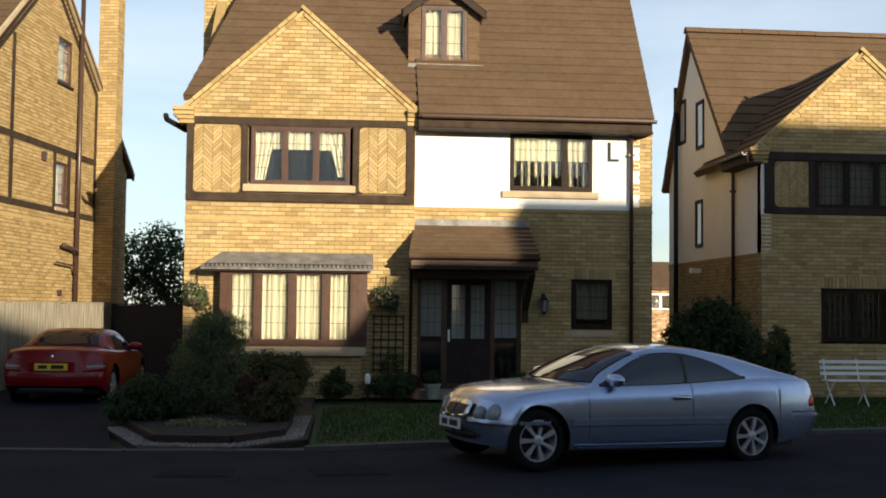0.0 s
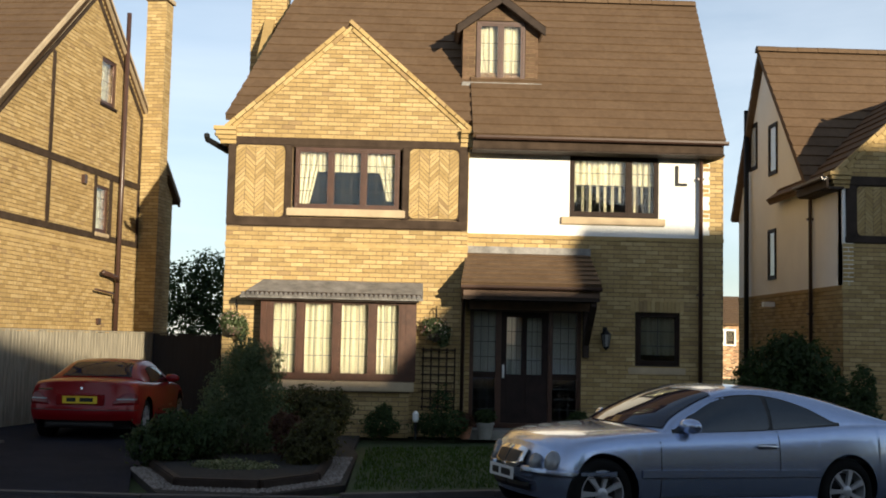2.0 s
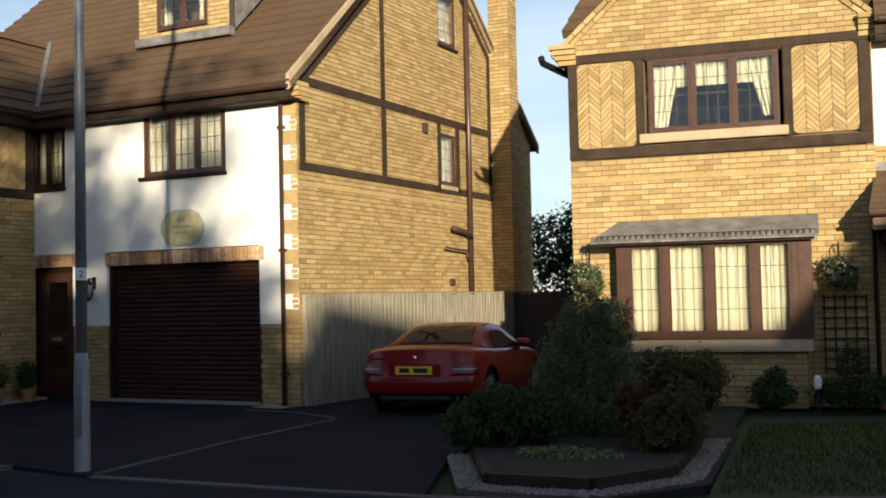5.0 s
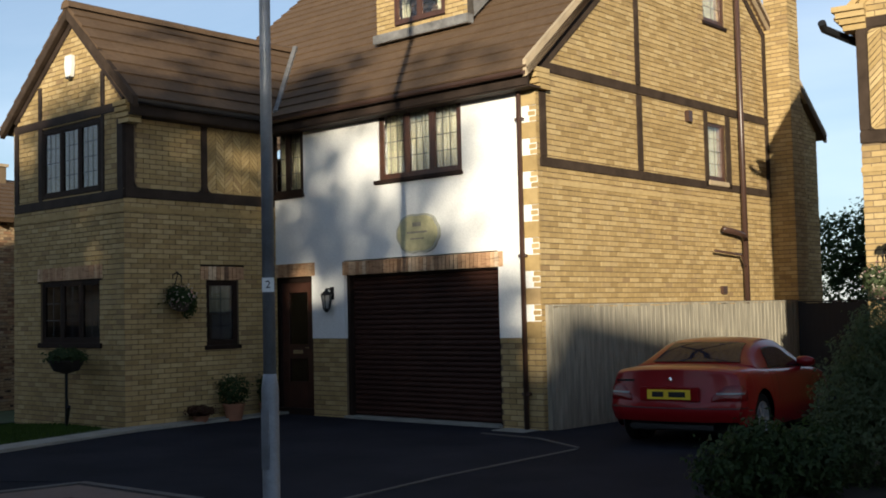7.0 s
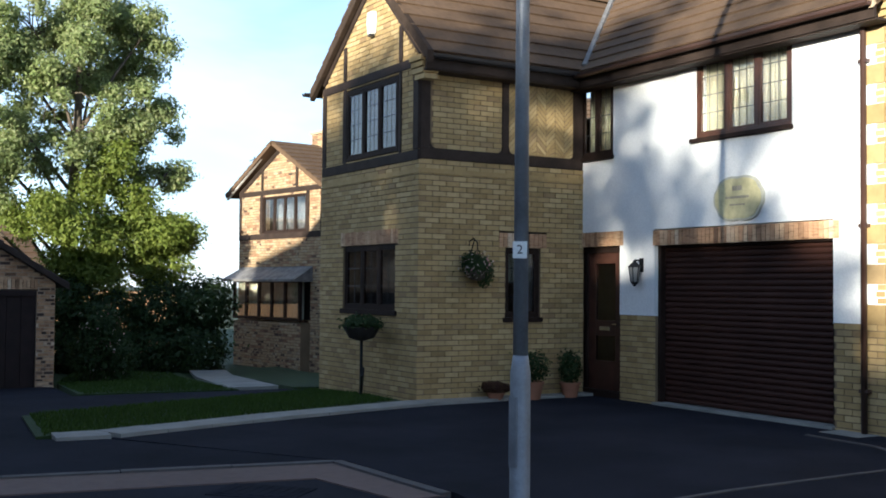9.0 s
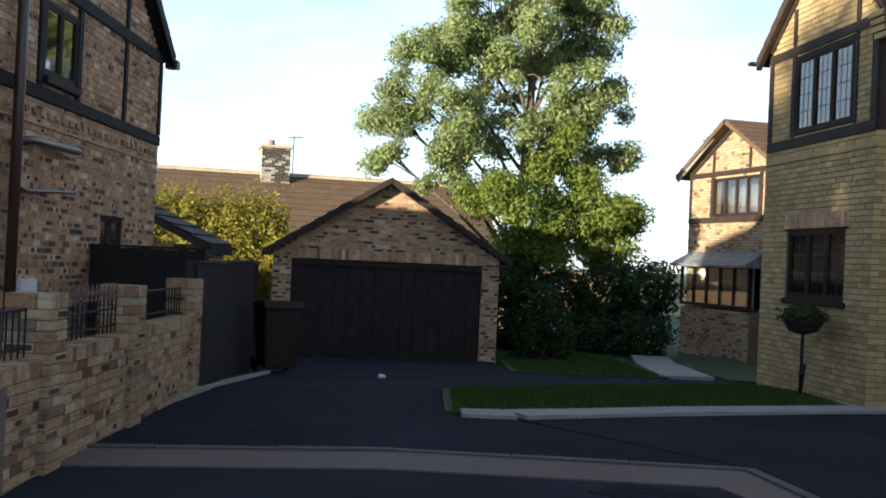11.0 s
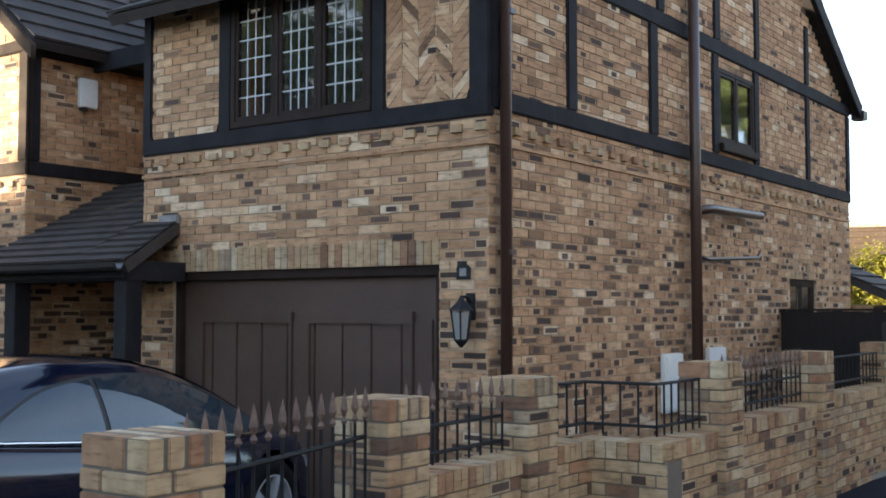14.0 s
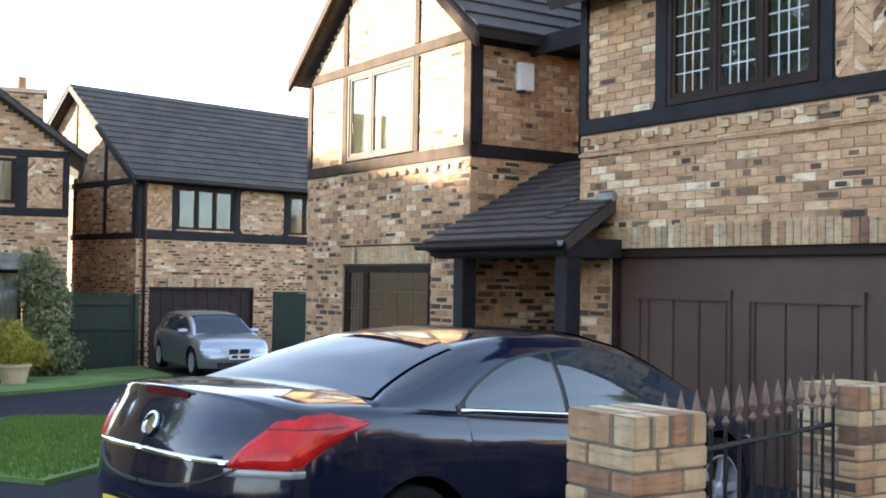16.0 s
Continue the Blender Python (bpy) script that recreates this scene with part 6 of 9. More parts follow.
class Shape:
    """The outside of a car: x forward, y left, z up, from tables of (x, value)."""

    def __init__(self, half, shoulder, roof, sill, axles, radius, ends, bow=(0.30, 0.34), lean=((0, 0),), nose=((0, 0),), tuck=0.62, belt_in=0.90, crown=0.05, bulge=0.0):
        self.bulge = bulge
        self.half, self.shoulder, self.roof, self.sill = half, shoulder, roof, sill
        self.axles, self.r, self.tuck, self.belt_in, self.crown = axles, radius, tuck, belt_in, crown
        self.ends, self.bow, self.lean, self.nose = ends, bow, lean, nose

    def bend(self, p):
        """Rounds the tail and the nose in plan and in profile."""
        x, y, z = p
        k = min(1.0, abs(y) / 0.86)
        wr = max(0.0, 1 - (x - self.ends[0]) / 0.75)
        wf = max(0.0, 1 - (self.ends[1] - x) / 0.58)
        x += wr * wr * (self.bow[0] * k ** 2.6 + curve(self.lean, z))
        x -= wf * wf * (self.bow[1] * k ** 2.4 + curve(self.nose, z))
        return (x, y, z)

    def sweep(self, p):
        """Bows the windscreen forward at the middle."""
        x, y, z = p
        k = min(1.0, max(0.0, (x + 0.15) / 0.9))
        return (x + self.bulge * k * k * (3 - 2 * k) * max(0.0, 1 - (y / 0.76) ** 2), y, z)

    def low(self, x):
        z = curve(self.sill, x)
        for a in self.axles:
            R = self.r + 0.05
            if abs(x - a) < R:
                z = max(z, self.r + math.sqrt(R * R - (x - a) ** 2))
        return z

    def ring(self, x):
        w, s, b = curve(self.half, x), curve(self.shoulder, x), self.low(x)
        c = self.crown
        prof = [(0.945, 0.0), (0.975, 0.10), (0.993, 0.25), (1.0, 0.42), (0.998, 0.58), (0.990, 0.72), (0.972, 0.84), (0.945, 0.93), (0.915, 0.98), (0.88, 1.0)]
        base = curve(self.sill, x)
        pts = []
        for a, k in prof:
            z = b + (s - b) * k
            kk = (z - base) / (s - base)
            for (a0, k0), (a1, k1) in zip(prof, prof[1:]):
                if k0 <= kk <= k1 + 1e-6:
                    a = a0 + (a1 - a0) * (kk - k0) / (k1 - k0)
            pts.append((w * a, z))
        pts += [(w * 0.74, s + c * 0.45), (w * 0.5, s + c * 0.8), (w * 0.22, s + c * 0.97), (0, s + c)]
        return pts

    def cabin(self, x, k):
        """k from 0 at the belt to 1 at the edge of the roof."""
        w, s, r = curve(self.half, x), curve(self.shoulder, x), curve(self.roof, x)
        h = max(r - s, 0.0)
        inn = self.belt_in - (self.belt_in - self.tuck) * (k ** 1.3) * (1 - math.exp(-h / 0.16)) * 1.06
        return w * inn, s - 0.02 + (h + 0.02) * (1 - (1 - k) ** 1.3) * 0.86

    def cabin_ring(self, x):
        r = curve(self.roof, x)
        side = [self.cabin(x, k / 9) for k in range(10)]
        y1, z1 = side[-1]
        top = [(y1 * math.cos(a * math.pi / 14) ** 0.8, z1 + (r - z1) * math.sin(a * math.pi / 14)) for a in range(1, 7)]
        return side + top + [(0, r)]


def loft(rings, xs, sh=None, across=12):
    """Half sections, mirrored and joined along x, with gridded ends."""
    b = Build()
    full = [[(y, z) for y, z in r] + [(-y, z) for y, z in r[-2::-1]] for r in rings]
    n = len(full[0])
    b.v = [(x, y, z) for x, r in zip(xs, full) for y, z in r]
    b.f = [(i * n + k, i * n + k + 1, (i + 1) * n + k + 1, (i + 1) * n + k) for i in range(len(xs) - 1) for k in range(n - 1)]
    for i, flip in ((0, True), (len(xs) - 1, False)):
        r = rings[i]
        idx = []
        for k, (y, z) in enumerate(r[:-1]):
            row = [i * n + k]
            for j in range(1, across):
                b.v.append((xs[i], y * (1 - 2 * j / across), z))
                row.append(len(b.v) - 1)
            idx.append(row + [i * n + n - 1 - k])
        tip = i * n + len(r) - 1
        for k in range(len(idx) - 1):
            for j in range(across):
                q = (idx[k][j], idx[k][j + 1], idx[k + 1][j + 1], idx[k + 1][j])
                b.f.append(q if flip else q[::-1])
        for j in range(across):
            q = (idx[-1][j], idx[-1][j + 1], tip)
            b.f.append(q if flip else q[::-1])
    if sh:
        b.v = [sh.bend(p) for p in b.v]
    return b


def steps_between(a, b, n):
    return [a + (b - a) * i / n for i in range(n + 1)]


def wheel(parent, x, y, r, spokes, width=0.2, rim=0.68):
    side = 1 if y > 0 else -1
    w = new("wheel")
    w.parent = parent
    w.matrix_basis = pose(x, y, r, -90 * side, 0, 0)
    part("tyre", Build().turned([(rim * r, -width), (r * 0.93, -width), (r, -width + 0.04), (r, -0.03), (r * 0.95, 0.0), (rim * r, 0.0), (rim * r, -0.02), (rim * r - 0.001, -width)], sides=40), M["tyre"], w, smooth=True)
    b = Build().turned([(rim * r, -0.12), (rim * r, 0.004), (rim * r - 0.010, 0.004), (rim * r - 0.02, -0.12)], sides=40)
    for k in range(spokes):
        a = k * math.tau / spokes
        m = Matrix.Rotation(a, 4, "Z")
        p = [(0.04, -0.014), (rim * r * 0.55, -0.019), (rim * r - 0.008, -0.027), (rim * r - 0.008, 0.027), (rim * r * 0.55, 0.019), (0.04, 0.014)]
        q = [m @ Vector((x_, y_, z)) for z in (-0.035, 0.0) for x_, y_ in p]
        b.add(q, [(5, 4, 3, 2, 1, 0), (6, 7, 8, 9, 10, 11)] + [(i, (i + 1) % 6, (i + 1) % 6 + 6, i + 6) for i in range(6)])
    b.turned([(0.055, -0.04), (0.055, 0.0), (0.03, 0.012), (0.001, 0.014)], sides=20)
    part("rim", b, M["alloy"], w)
    part("brake_disc", Build().turned([(rim * r * 0.8, -0.10), (rim * r * 0.8, -0.08), (0.03, -0.08)], sides=24), M["trim_black"], w)


def line_y(ring, z):
    for (y0, z0), (y1, z1) in zip(ring, ring[1:]):
        if z0 <= z <= z1 and z1 > z0:
            return y0 + (y1 - y0) * (z - z0) / (z1 - z0)
    return ring[0][0] if z < ring[0][1] else 0.0


def body_y(sh, x, z):
    r = sh.ring(x)
    return line_y(r, z) if z > r[0][1] else r[0][0]


def pane(sh, x0, x1, lo, hi, side, out=0.008, nx=26, nk=6):
    """Glass on the side of the cabin between two lines lo(x) and hi(x)."""
    b = Build()
    for i in range(nx + 1):
        x = x0 + (x1 - x0) * (0.5 - 0.5 * math.cos(math.pi * i / nx))
        ring = sh.cabin_ring(x)
        a, c = lo(x), max(lo(x) + 0.002, hi(x))
        for j in range(nk + 1):
            z = min(a + (c - a) * j / nk, ring[9][1] - 0.004)
            b.v.append((x, side * (line_y(ring, z) + out), z + out * 0.3))
    m = nk + 1
    b.f = [(i * m + j, (i + 1) * m + j, (i + 1) * m + j + 1, i * m + j + 1) for i in range(nx) for j in range(nk)]
    return b


def screen(sh, x0, x1, wide=0.9, out=0.010, n=14):
    """Front or rear screen that follows the fall of the roof."""
    b = Build()
    for i in range(n + 1):
        x = x0 + (x1 - x0) * i / n
        ring = sh.cabin_ring(x)[7:]
        r = ring[-1][1]
        yy = sh.cabin_ring(x)[9][0] * wide
        for j in range(-7, 8):
            y = yy * j / 7
            z = r
            for (ya, za), (yb, zb) in zip(ring, ring[1:]):
                if yb <= abs(y) <= ya:
                    z = za + (zb - za) * (ya - abs(y)) / (ya - yb)
            b.v.append(sh.sweep((x + (out if x0 > 0 else -out) * 0.6, y, z + out)))
    b.f = [(i * 15 + j, i * 15 + j + 1, (i + 1) * 15 + j + 1, (i + 1) * 15 + j) for i in range(n) for j in range(14)]
    return b


def skin(sh, s, z, side, out, tail=True):
    """A point on the outside: s runs out from the middle of the tail or nose and on along the flank."""
    e = sh.ends[0] if tail else sh.ends[1]
    d = 1 if tail else -1
    w = max(0.05, body_y(sh, e, z))
    if s <= w:
        x, y, z = sh.bend((e, s, z))
        k = min(1.0, s / w)
        return (x - d * out * (1 - 0.4 * k ** 4), side * (y + out * 0.7 * k ** 4), z)
    x, y, z = sh.bend((e + d * (s - w), body_y(sh, e + d * (s - w), z), z))
    return (x - d * out * 0.5, side * (y + out), z)


def wrap(sh, s0, s1, lo, hi, side, out=0.008, tail=True, n=28, m=6):
    """A lamp or strip that wraps the corner between heights lo(s) and hi(s)."""
    b = Build()
    for i in range(n + 1):
        s = s0 + (s1 - s0) * i / n
        a, c = lo(s), max(lo(s) + 0.001, hi(s))
        for j in range(m + 1):
            b.v.append(skin(sh, s, a + (c - a) * j / m, side, out * (1.0 if 0 < j < m and 0 < i < n else -0.5), tail))
    k = m + 1
    b.f = [(i * k + j, (i + 1) * k + j, (i + 1) * k + j + 1, i * k + j + 1) for i in range(n) for j in range(m)]
    return b


def seam(sh, x, z0, z1, side):
    b = Build()
    n = 8
    for i in range(n + 1):
        z = z0 + (z1 - z0) * i / n
        y = body_y(sh, x, z)
        b.v += [(x - 0.005, side * (y + 0.002), z), (x + 0.005, side * (y + 0.002), z)]
    b.f = [(2 * i, 2 * i + 1, 2 * i + 3, 2 * i + 2) for i in range(n)]
    return b


def strip(sh, x0, x1, z, h, side, out=0.012, n=20):
    """A moulding along the flank."""
    b = Build()
    for i in range(n + 1):
        x = x0 + (x1 - x0) * i / n
        zz = z(x) if callable(z) else z
        for dz, o in ((-h / 2, 0.0), (-h / 2, out), (h / 2, out), (h / 2, 0.0)):
            b.v.append(sh.bend((x, side * (body_y(sh, x, zz + dz) + o), zz + dz)))
    b.f = [(i * 4 + k, i * 4 + k + 1, i * 4 + k + 5, i * 4 + k + 4) for i in range(n) for k in range(3)]
    return b


def plate(parent, x, z, mat, face, tilt=0):
    p = part("number_plate", Build().box(-0.26, 0.26, -0.008, 0.0, -0.055, 0.055), M[mat], parent, "number plate with dark bars")
    p.matrix_basis = pose(x, 0, z, tilt, 0, 90 if face > 0 else -90)
    part("plate_marking", Build().box(-0.20, -0.06, -0.010, -0.007, -0.03, 0.03), M["trim_black"], p)
    part("plate_marking", Build().box(0.0, 0.20, -0.010, -0.007, -0.03, 0.03), M["trim_black"], p)


def mirror(sh, c, x, z, side, paintwork):
    b = Build()
    n = 10
    y0 = body_y(sh, x, z - 0.06)
    for i in range(n + 1):
        k = i / n
        y = y0 - 0.02 + 0.22 * k
        hx, hz = 0.055 * math.sin(math.pi * min(1, 0.25 + 0.75 * k)) ** 0.5 + 0.012, 0.062 * math.sin(math.pi * min(1, 0.2 + 0.8 * k) * 0.98) ** 0.45 + 0.01
        for a in range(14):
            q = a * math.tau / 14
            b.v.append((x + hx * math.cos(q) - 0.03 * k, side * y, z + hz * math.sin(q)))
    b.f = [(i * 14 + a, i * 14 + (a + 1) % 14, (i + 1) * 14 + (a + 1) % 14, (i + 1) * 14 + a) for i in range(n) for a in range(14)]
    b.f += [tuple(range(13, -1, -1)), tuple(n * 14 + a for a in range(14))]
    part("mirror", b, M[paintwork], c, smooth=True)


def car(name_label, m, sh, colour, axles, track, r, spokes, cabin_x, group="parked cars"):
    x0, x1 = sh.ends
    c = thing("car", m, name_label, "car", group)
    xs = steps_between(x0, x1, 80)
    for a in axles:
        xs += [a + (r + 0.05) * math.cos(math.pi * k / 18) for k in range(19)] + [a - r - 0.0502, a + r + 0.0502]
    xs = sorted(set(round(v, 4) for v in xs if x0 <= v <= x1))
    part("body", loft([sh.ring(x) for x in xs], xs, sh), M[colour], c, smooth=True)
    cx = steps_between(cabin_x[0], cabin_x[1], 60)
    cab = loft([sh.cabin_ring(x) for x in cx], cx)
    cab.v = [sh.sweep(p) for p in cab.v]
    part("cabin", cab, M[colour], c, smooth=True)
    part("underbody", Build().box(x0 + 0.45, x1 - 0.45, -0.66, 0.66, 0.17, 0.5), M["trim_black"], c)
    for a in axles:
        for s in (1, -1):
            wheel(c, a, s * track, r, spokes)
    return c


def coupe():
    """Pale silver coupe at the kerb."""
    sh = Shape(
        half=[(-2.46, 0.60), (-2.40, 0.70), (-2.25, 0.775), (-2.0, 0.82), (-1.7, 0.85), (-1.2, 0.865), (0, 0.865), (1.2, 0.86), (1.55, 0.835), (1.75, 0.79), (1.88, 0.72), (1.95, 0.62)],
        shoulder=[(-2.46, 0.83), (-2.41, 0.89), (-2.28, 0.925), (-2.0, 0.95), (-1.6, 0.955), (-1.1, 0.935), (-0.4, 0.89), (0.4, 0.86), (0.8, 0.845), (1.2, 0.815), (1.55, 0.77), (1.8, 0.715), (1.95, 0.645)],
        roof=[(-2.02, 0.965), (-1.8, 1.015), (-1.4, 1.135), (-1.08, 1.215), (-0.7, 1.275), (-0.33, 1.29), (-0.08, 1.27), (0.12, 1.21), (0.35, 1.095), (0.55, 0.98), (0.74, 0.855)],
        sill=[(-2.46, 0.36), (-2.1, 0.27), (-1.6, 0.22), (-0.9, 0.20), (1.0, 0.21), (1.8, 0.21), (1.95, 0.25)],
        axles=(-1.30, 1.38), radius=0.31, ends=(-2.46, 1.95), bow=(0.16, 0.26), lean=((0.2, 0.12), (0.5, 0.0), (0.60, 0.03), (0.95, 0.10)), nose=((0.2, 0.05), (0.45, 0.0), (0.56, 0.03), (0.75, 0.13)), tuck=0.68, crown=0.045, bulge=0.14)
    m = pose(5.926, -8.044, -0.015, 0, -1, 199)
    c = car("pale blue silver two-door coupe parked at the kerb", m, sh, "paint_silver", (-1.30, 1.38), 0.83, 0.31, 7, (-2.00, 0.73))
    top = [(-1.20, 0.945), (-1.1, 0.985), (-0.88, 1.085), (-0.58, 1.165), (-0.29, 1.19), (0.07, 1.15), (0.33, 1.035), (0.50, 0.925), (0.62, 0.86)]
    low = [(-1.20, 0.945), (-0.75, 0.91), (-0.38, 0.888), (0.25, 0.86), (0.72, 0.852)]
    for s in (1, -1):
        part("window_surround", pane(sh, -1.24, 0.64, lambda x: curve(low, x) - 0.014, lambda x: curve(top, x) + 0.018, s, 0.004), M["trim_black"], c)
        part("side_window", pane(sh, -0.42, 0.58, lambda x: curve(low, x), lambda x: min(curve(top, x), 0.87 + (x + 0.44) * 8), s), M["side_glass"], c, "tinted frameless door window", smooth=True)
        part("quarter_window", pane(sh, -1.18, -0.46, lambda x: curve(low, x), lambda x: curve(top, x), s), M["side_glass"], c, "tinted quarter window", smooth=True)
        part("door_seam", seam(sh, 0.80, 0.27, 0.84, s), M["trim_black"], c)
        part("door_seam", seam(sh, -0.49, 0.50, 0.88, s), M["trim_black"], c)
        part("side_moulding", strip(sh, -0.95, 1.00, 0.488, 0.065, s, 0.016), M["paint_silver"], c)
        part("moulding_line", strip(sh, -0.95, 1.00, 0.452, 0.006, s, 0.010), M["trim_black"], c)
        part("sill_line", strip(sh, -0.62, 0.78, 0.275, 0.016, s, 0.003), M["trim_black"], c)
        part("sill_skirt", strip(sh, -0.93, 0.96, 0.235, 0.05, s, 0.012), M["paint_silver"], c)
        # flat black strip stands in for the shaded hollow behind the handle
        part("handle_recess", strip(sh, -0.45, -0.24, 0.735, 0.045, s, 0.002), M["trim_black"], c)
        part("door_handle", Build().tube([(-0.46, s * 0.862, 0.735), (-0.42, s * 0.888, 0.738), (-0.28, s * 0.888, 0.742), (-0.23, s * 0.862, 0.742)], 0.015), M["chrome"], c, smooth=True)
        mirror(sh, c, 0.50, 0.915, s, "paint_silver")
        for y, z, rad in ((0.62, 0.575, 0.080), (0.43, 0.56, 0.066)):
            q = skin(sh, y, z, s, 0.0, False)
            part("headlight", Build().turned([(rad, -0.07), (rad, 0.0), (rad * 0.8, 0.012), (0.001, 0.018)], sides=22, m=Matrix.Translation(q) @ pose(0, 0, 0, 0, 72, s * 26 if y > 0.5 else s * 10) @ Matrix.Diagonal((1.2, 1, 1, 1))), M["lens_smoke"], c, "oval clear headlight", smooth=True)
        part("tail_light", wrap(sh, 0.34, 0.86, lambda t: 0.62, lambda t: 0.77 - 0.08 * max(0, t - 0.74) / 0.12, s), M["lamp_red"], c, smooth=True)
        part("bumper_strip", wrap(sh, 0.28, 1.32, lambda t: 0.46, lambda t: 0.51, s, 0.014, False), M["paint_silver"], c)
        part("bumper_line", wrap(sh, 0.28, 1.30, lambda t: 0.447, lambda t: 0.457, s, 0.008, False), M["trim_black"], c)
        part("rear_bumper_strip", wrap(sh, 0.0, 1.22, lambda t: 0.50, lambda t: 0.56, s, 0.018), M["paint_silver"], c)
        part("rear_bumper_line", wrap(sh, 0.0, 1.22, lambda t: 0.565, lambda t: 0.58, s, 0.006), M["trim_black"], c)
    part("windscreen", screen(sh, 0.08, 0.68, 0.95), M["car_glass"], c, "windscreen with bright sky reflection", smooth=True)
    part("rear_screen", screen(sh, -1.72, -0.86, 0.90), M["car_glass"], c, smooth=True)
    for s in (1, -1):
        wide = lambda t: 0.672 - 0.02 * (t / 0.25) ** 3
        part("grille_surround", wrap(sh, 0.0, 0.27, lambda t: 0.475 + 0.05 * (t / 0.27) ** 4, wide, s, 0.014, False, 14), M["chrome"], c, "chrome grille surround")
        g = part("grille", wrap(sh, 0.0, 0.24, lambda t: 0.495 + 0.04 * (t / 0.24) ** 4, lambda t: 0.658 - 0.02 * (t / 0.24) ** 3, s, 0.020, False, 14), M["trim_black"], c)
        for k in range(5):
            h = 0.510 + k * 0.029
            part("grille_bar", wrap(sh, 0.0, 0.235, lambda t: h, lambda t: h + 0.010, s, 0.027, False, 10, 2), M["chrome"], g)
        part("lower_grille", wrap(sh, 0.0, 0.40, lambda t: 0.29, lambda t: 0.36, s, 0.008, False, 10, 2), M["trim_black"], c)
    plate(c, 1.985, 0.43, "plate_white", 1)


coupe()


def roadster():
    """Red two-seater with its back to the road."""
    sh = Shape(
        half=[(-2.02, 0.78), (-1.8, 0.82), (-1.2, 0.845), (0, 0.84), (1.2, 0.83), (1.75, 0.77), (1.98, 0.70)],
        shoulder=[(-2.02, 0.855), (-1.85, 0.885), (-1.4, 0.895), (-0.9, 0.875), (0, 0.84), (0.6, 0.83), (1.2, 0.77), (1.8, 0.66), (1.98, 0.58)],
        roof=[(-1.26, 0.89), (-1.08, 0.985), (-0.80, 1.125), (-0.55, 1.20), (-0.2, 1.225), (0.1, 1.20), (0.45, 1.07), (0.86, 0.85)],
        sill=[(-2.02, 0.32), (-1.8, 0.24), (-1.4, 0.20), (1.4, 0.19), (1.98, 0.22)],
        axles=(-1.20, 1.20), radius=0.305, ends=(-2.02, 1.98), bow=(0.20, 0.36), lean=((0.2, 0.10), (0.45, 0.0), (0.52, 0.03), (0.9, 0.10)), nose=((0.2, 0.05), (0.45, 0.0), (0.7, 0.2)), tuck=0.66)
    c = car("glossy red hardtop roadster parked on the drive by the fence", pose(-1.74, -0.02, 0.0, 0, 0, 89), sh, "paint_red", (-1.20, 1.20), 0.81, 0.305, 6, (-1.20, 0.84))
    top = [(-0.78, 0.90), (-0.70, 1.06), (-0.45, 1.10), (-0.1, 1.085), (0.2, 0.98), (0.55, 0.84)]
    for s in (1, -1):
        part("window_surround", pane(sh, -0.80, 0.58, lambda x: 0.865 - 0.03 * (x + 0.8), lambda x: curve(top, x) + 0.012, s, 0.004), M["trim_black"], c)
        part("side_window", pane(sh, -0.76, 0.52, lambda x: 0.88 - 0.03 * (x + 0.8), lambda x: curve(top, x), s), M["car_glass"], c, "tinted door window", smooth=True)
        t = part("tail_light", wrap(sh, 0.47, 0.98, lambda t: 0.545 + 0.02 * max(0, t - 0.8), lambda t: min(0.74, 0.60 + (t - 0.47) * 0.9) - max(0, t - 0.84) * 0.5, s), M["lamp_deep"], c, smooth=True)
        part("indicator_lens", wrap(sh, 0.52, 0.90, lambda t: 0.625, lambda t: 0.655, s, 0.012), M["lens_smoke"], t, "pale indicator lens", smooth=True)
        part("door_seam", seam(sh, 0.62, 0.24, 0.81, s), M["trim_black"], c)
        part("door_seam", seam(sh, -0.66, 0.50, 0.85, s), M["trim_black"], c)
        part("bumper_line", wrap(sh, 0.0, 1.05, lambda t: 0.47, lambda t: 0.482, s, 0.004), M["trim_black"], c)
        mirror(sh, c, 0.50, 0.89, s, "paint_red")
        part("headlight", wrap(sh, 0.42, 1.0, lambda t: 0.50, lambda t: 0.60, s, 0.008, False), M["lamp_clear"], c, smooth=True)
    part("rear_screen", screen(sh, -1.14, -0.66, 0.80), M["car_glass"], c, "rear screen reflecting the sky", smooth=True)
    part("windscreen", screen(sh, 0.2, 0.80, 0.92), M["car_glass"], c, smooth=True)
    part("plate_recess", Build().box(-0.36, 0.36, -0.005, 0.04, 0.55, 0.71, pose(-1.988, 0, 0, 0, 0, -90)), M["paint_red"], c, bevel=0.01)
    plate(c, -2.0, 0.63, "plate_yellow", -1)
    part("badge", Build().turned([(0.022, 0), (0.022, 0.006), (0.001, 0.008)], sides=16, m=pose(-1.945, 0, 0.80, 0, -80, 0)), M["chrome"], c)
    part("script_badge", Build().box(0.42, 0.62, -0.004, 0.02, 0.775, 0.80, pose(-1.92, 0, 0, 0, 0, -90 + 12) @ Matrix.Diagonal((-1, 1, 1, 1))), M["chrome"], c)
    part("exhaust_valance", Build().box(-0.5, 0.5, 0.0, 0.05, 0.24, 0.29, pose(-1.97, 0, 0, 0, 0, -90)), M["trim_black"], c)


roadster()


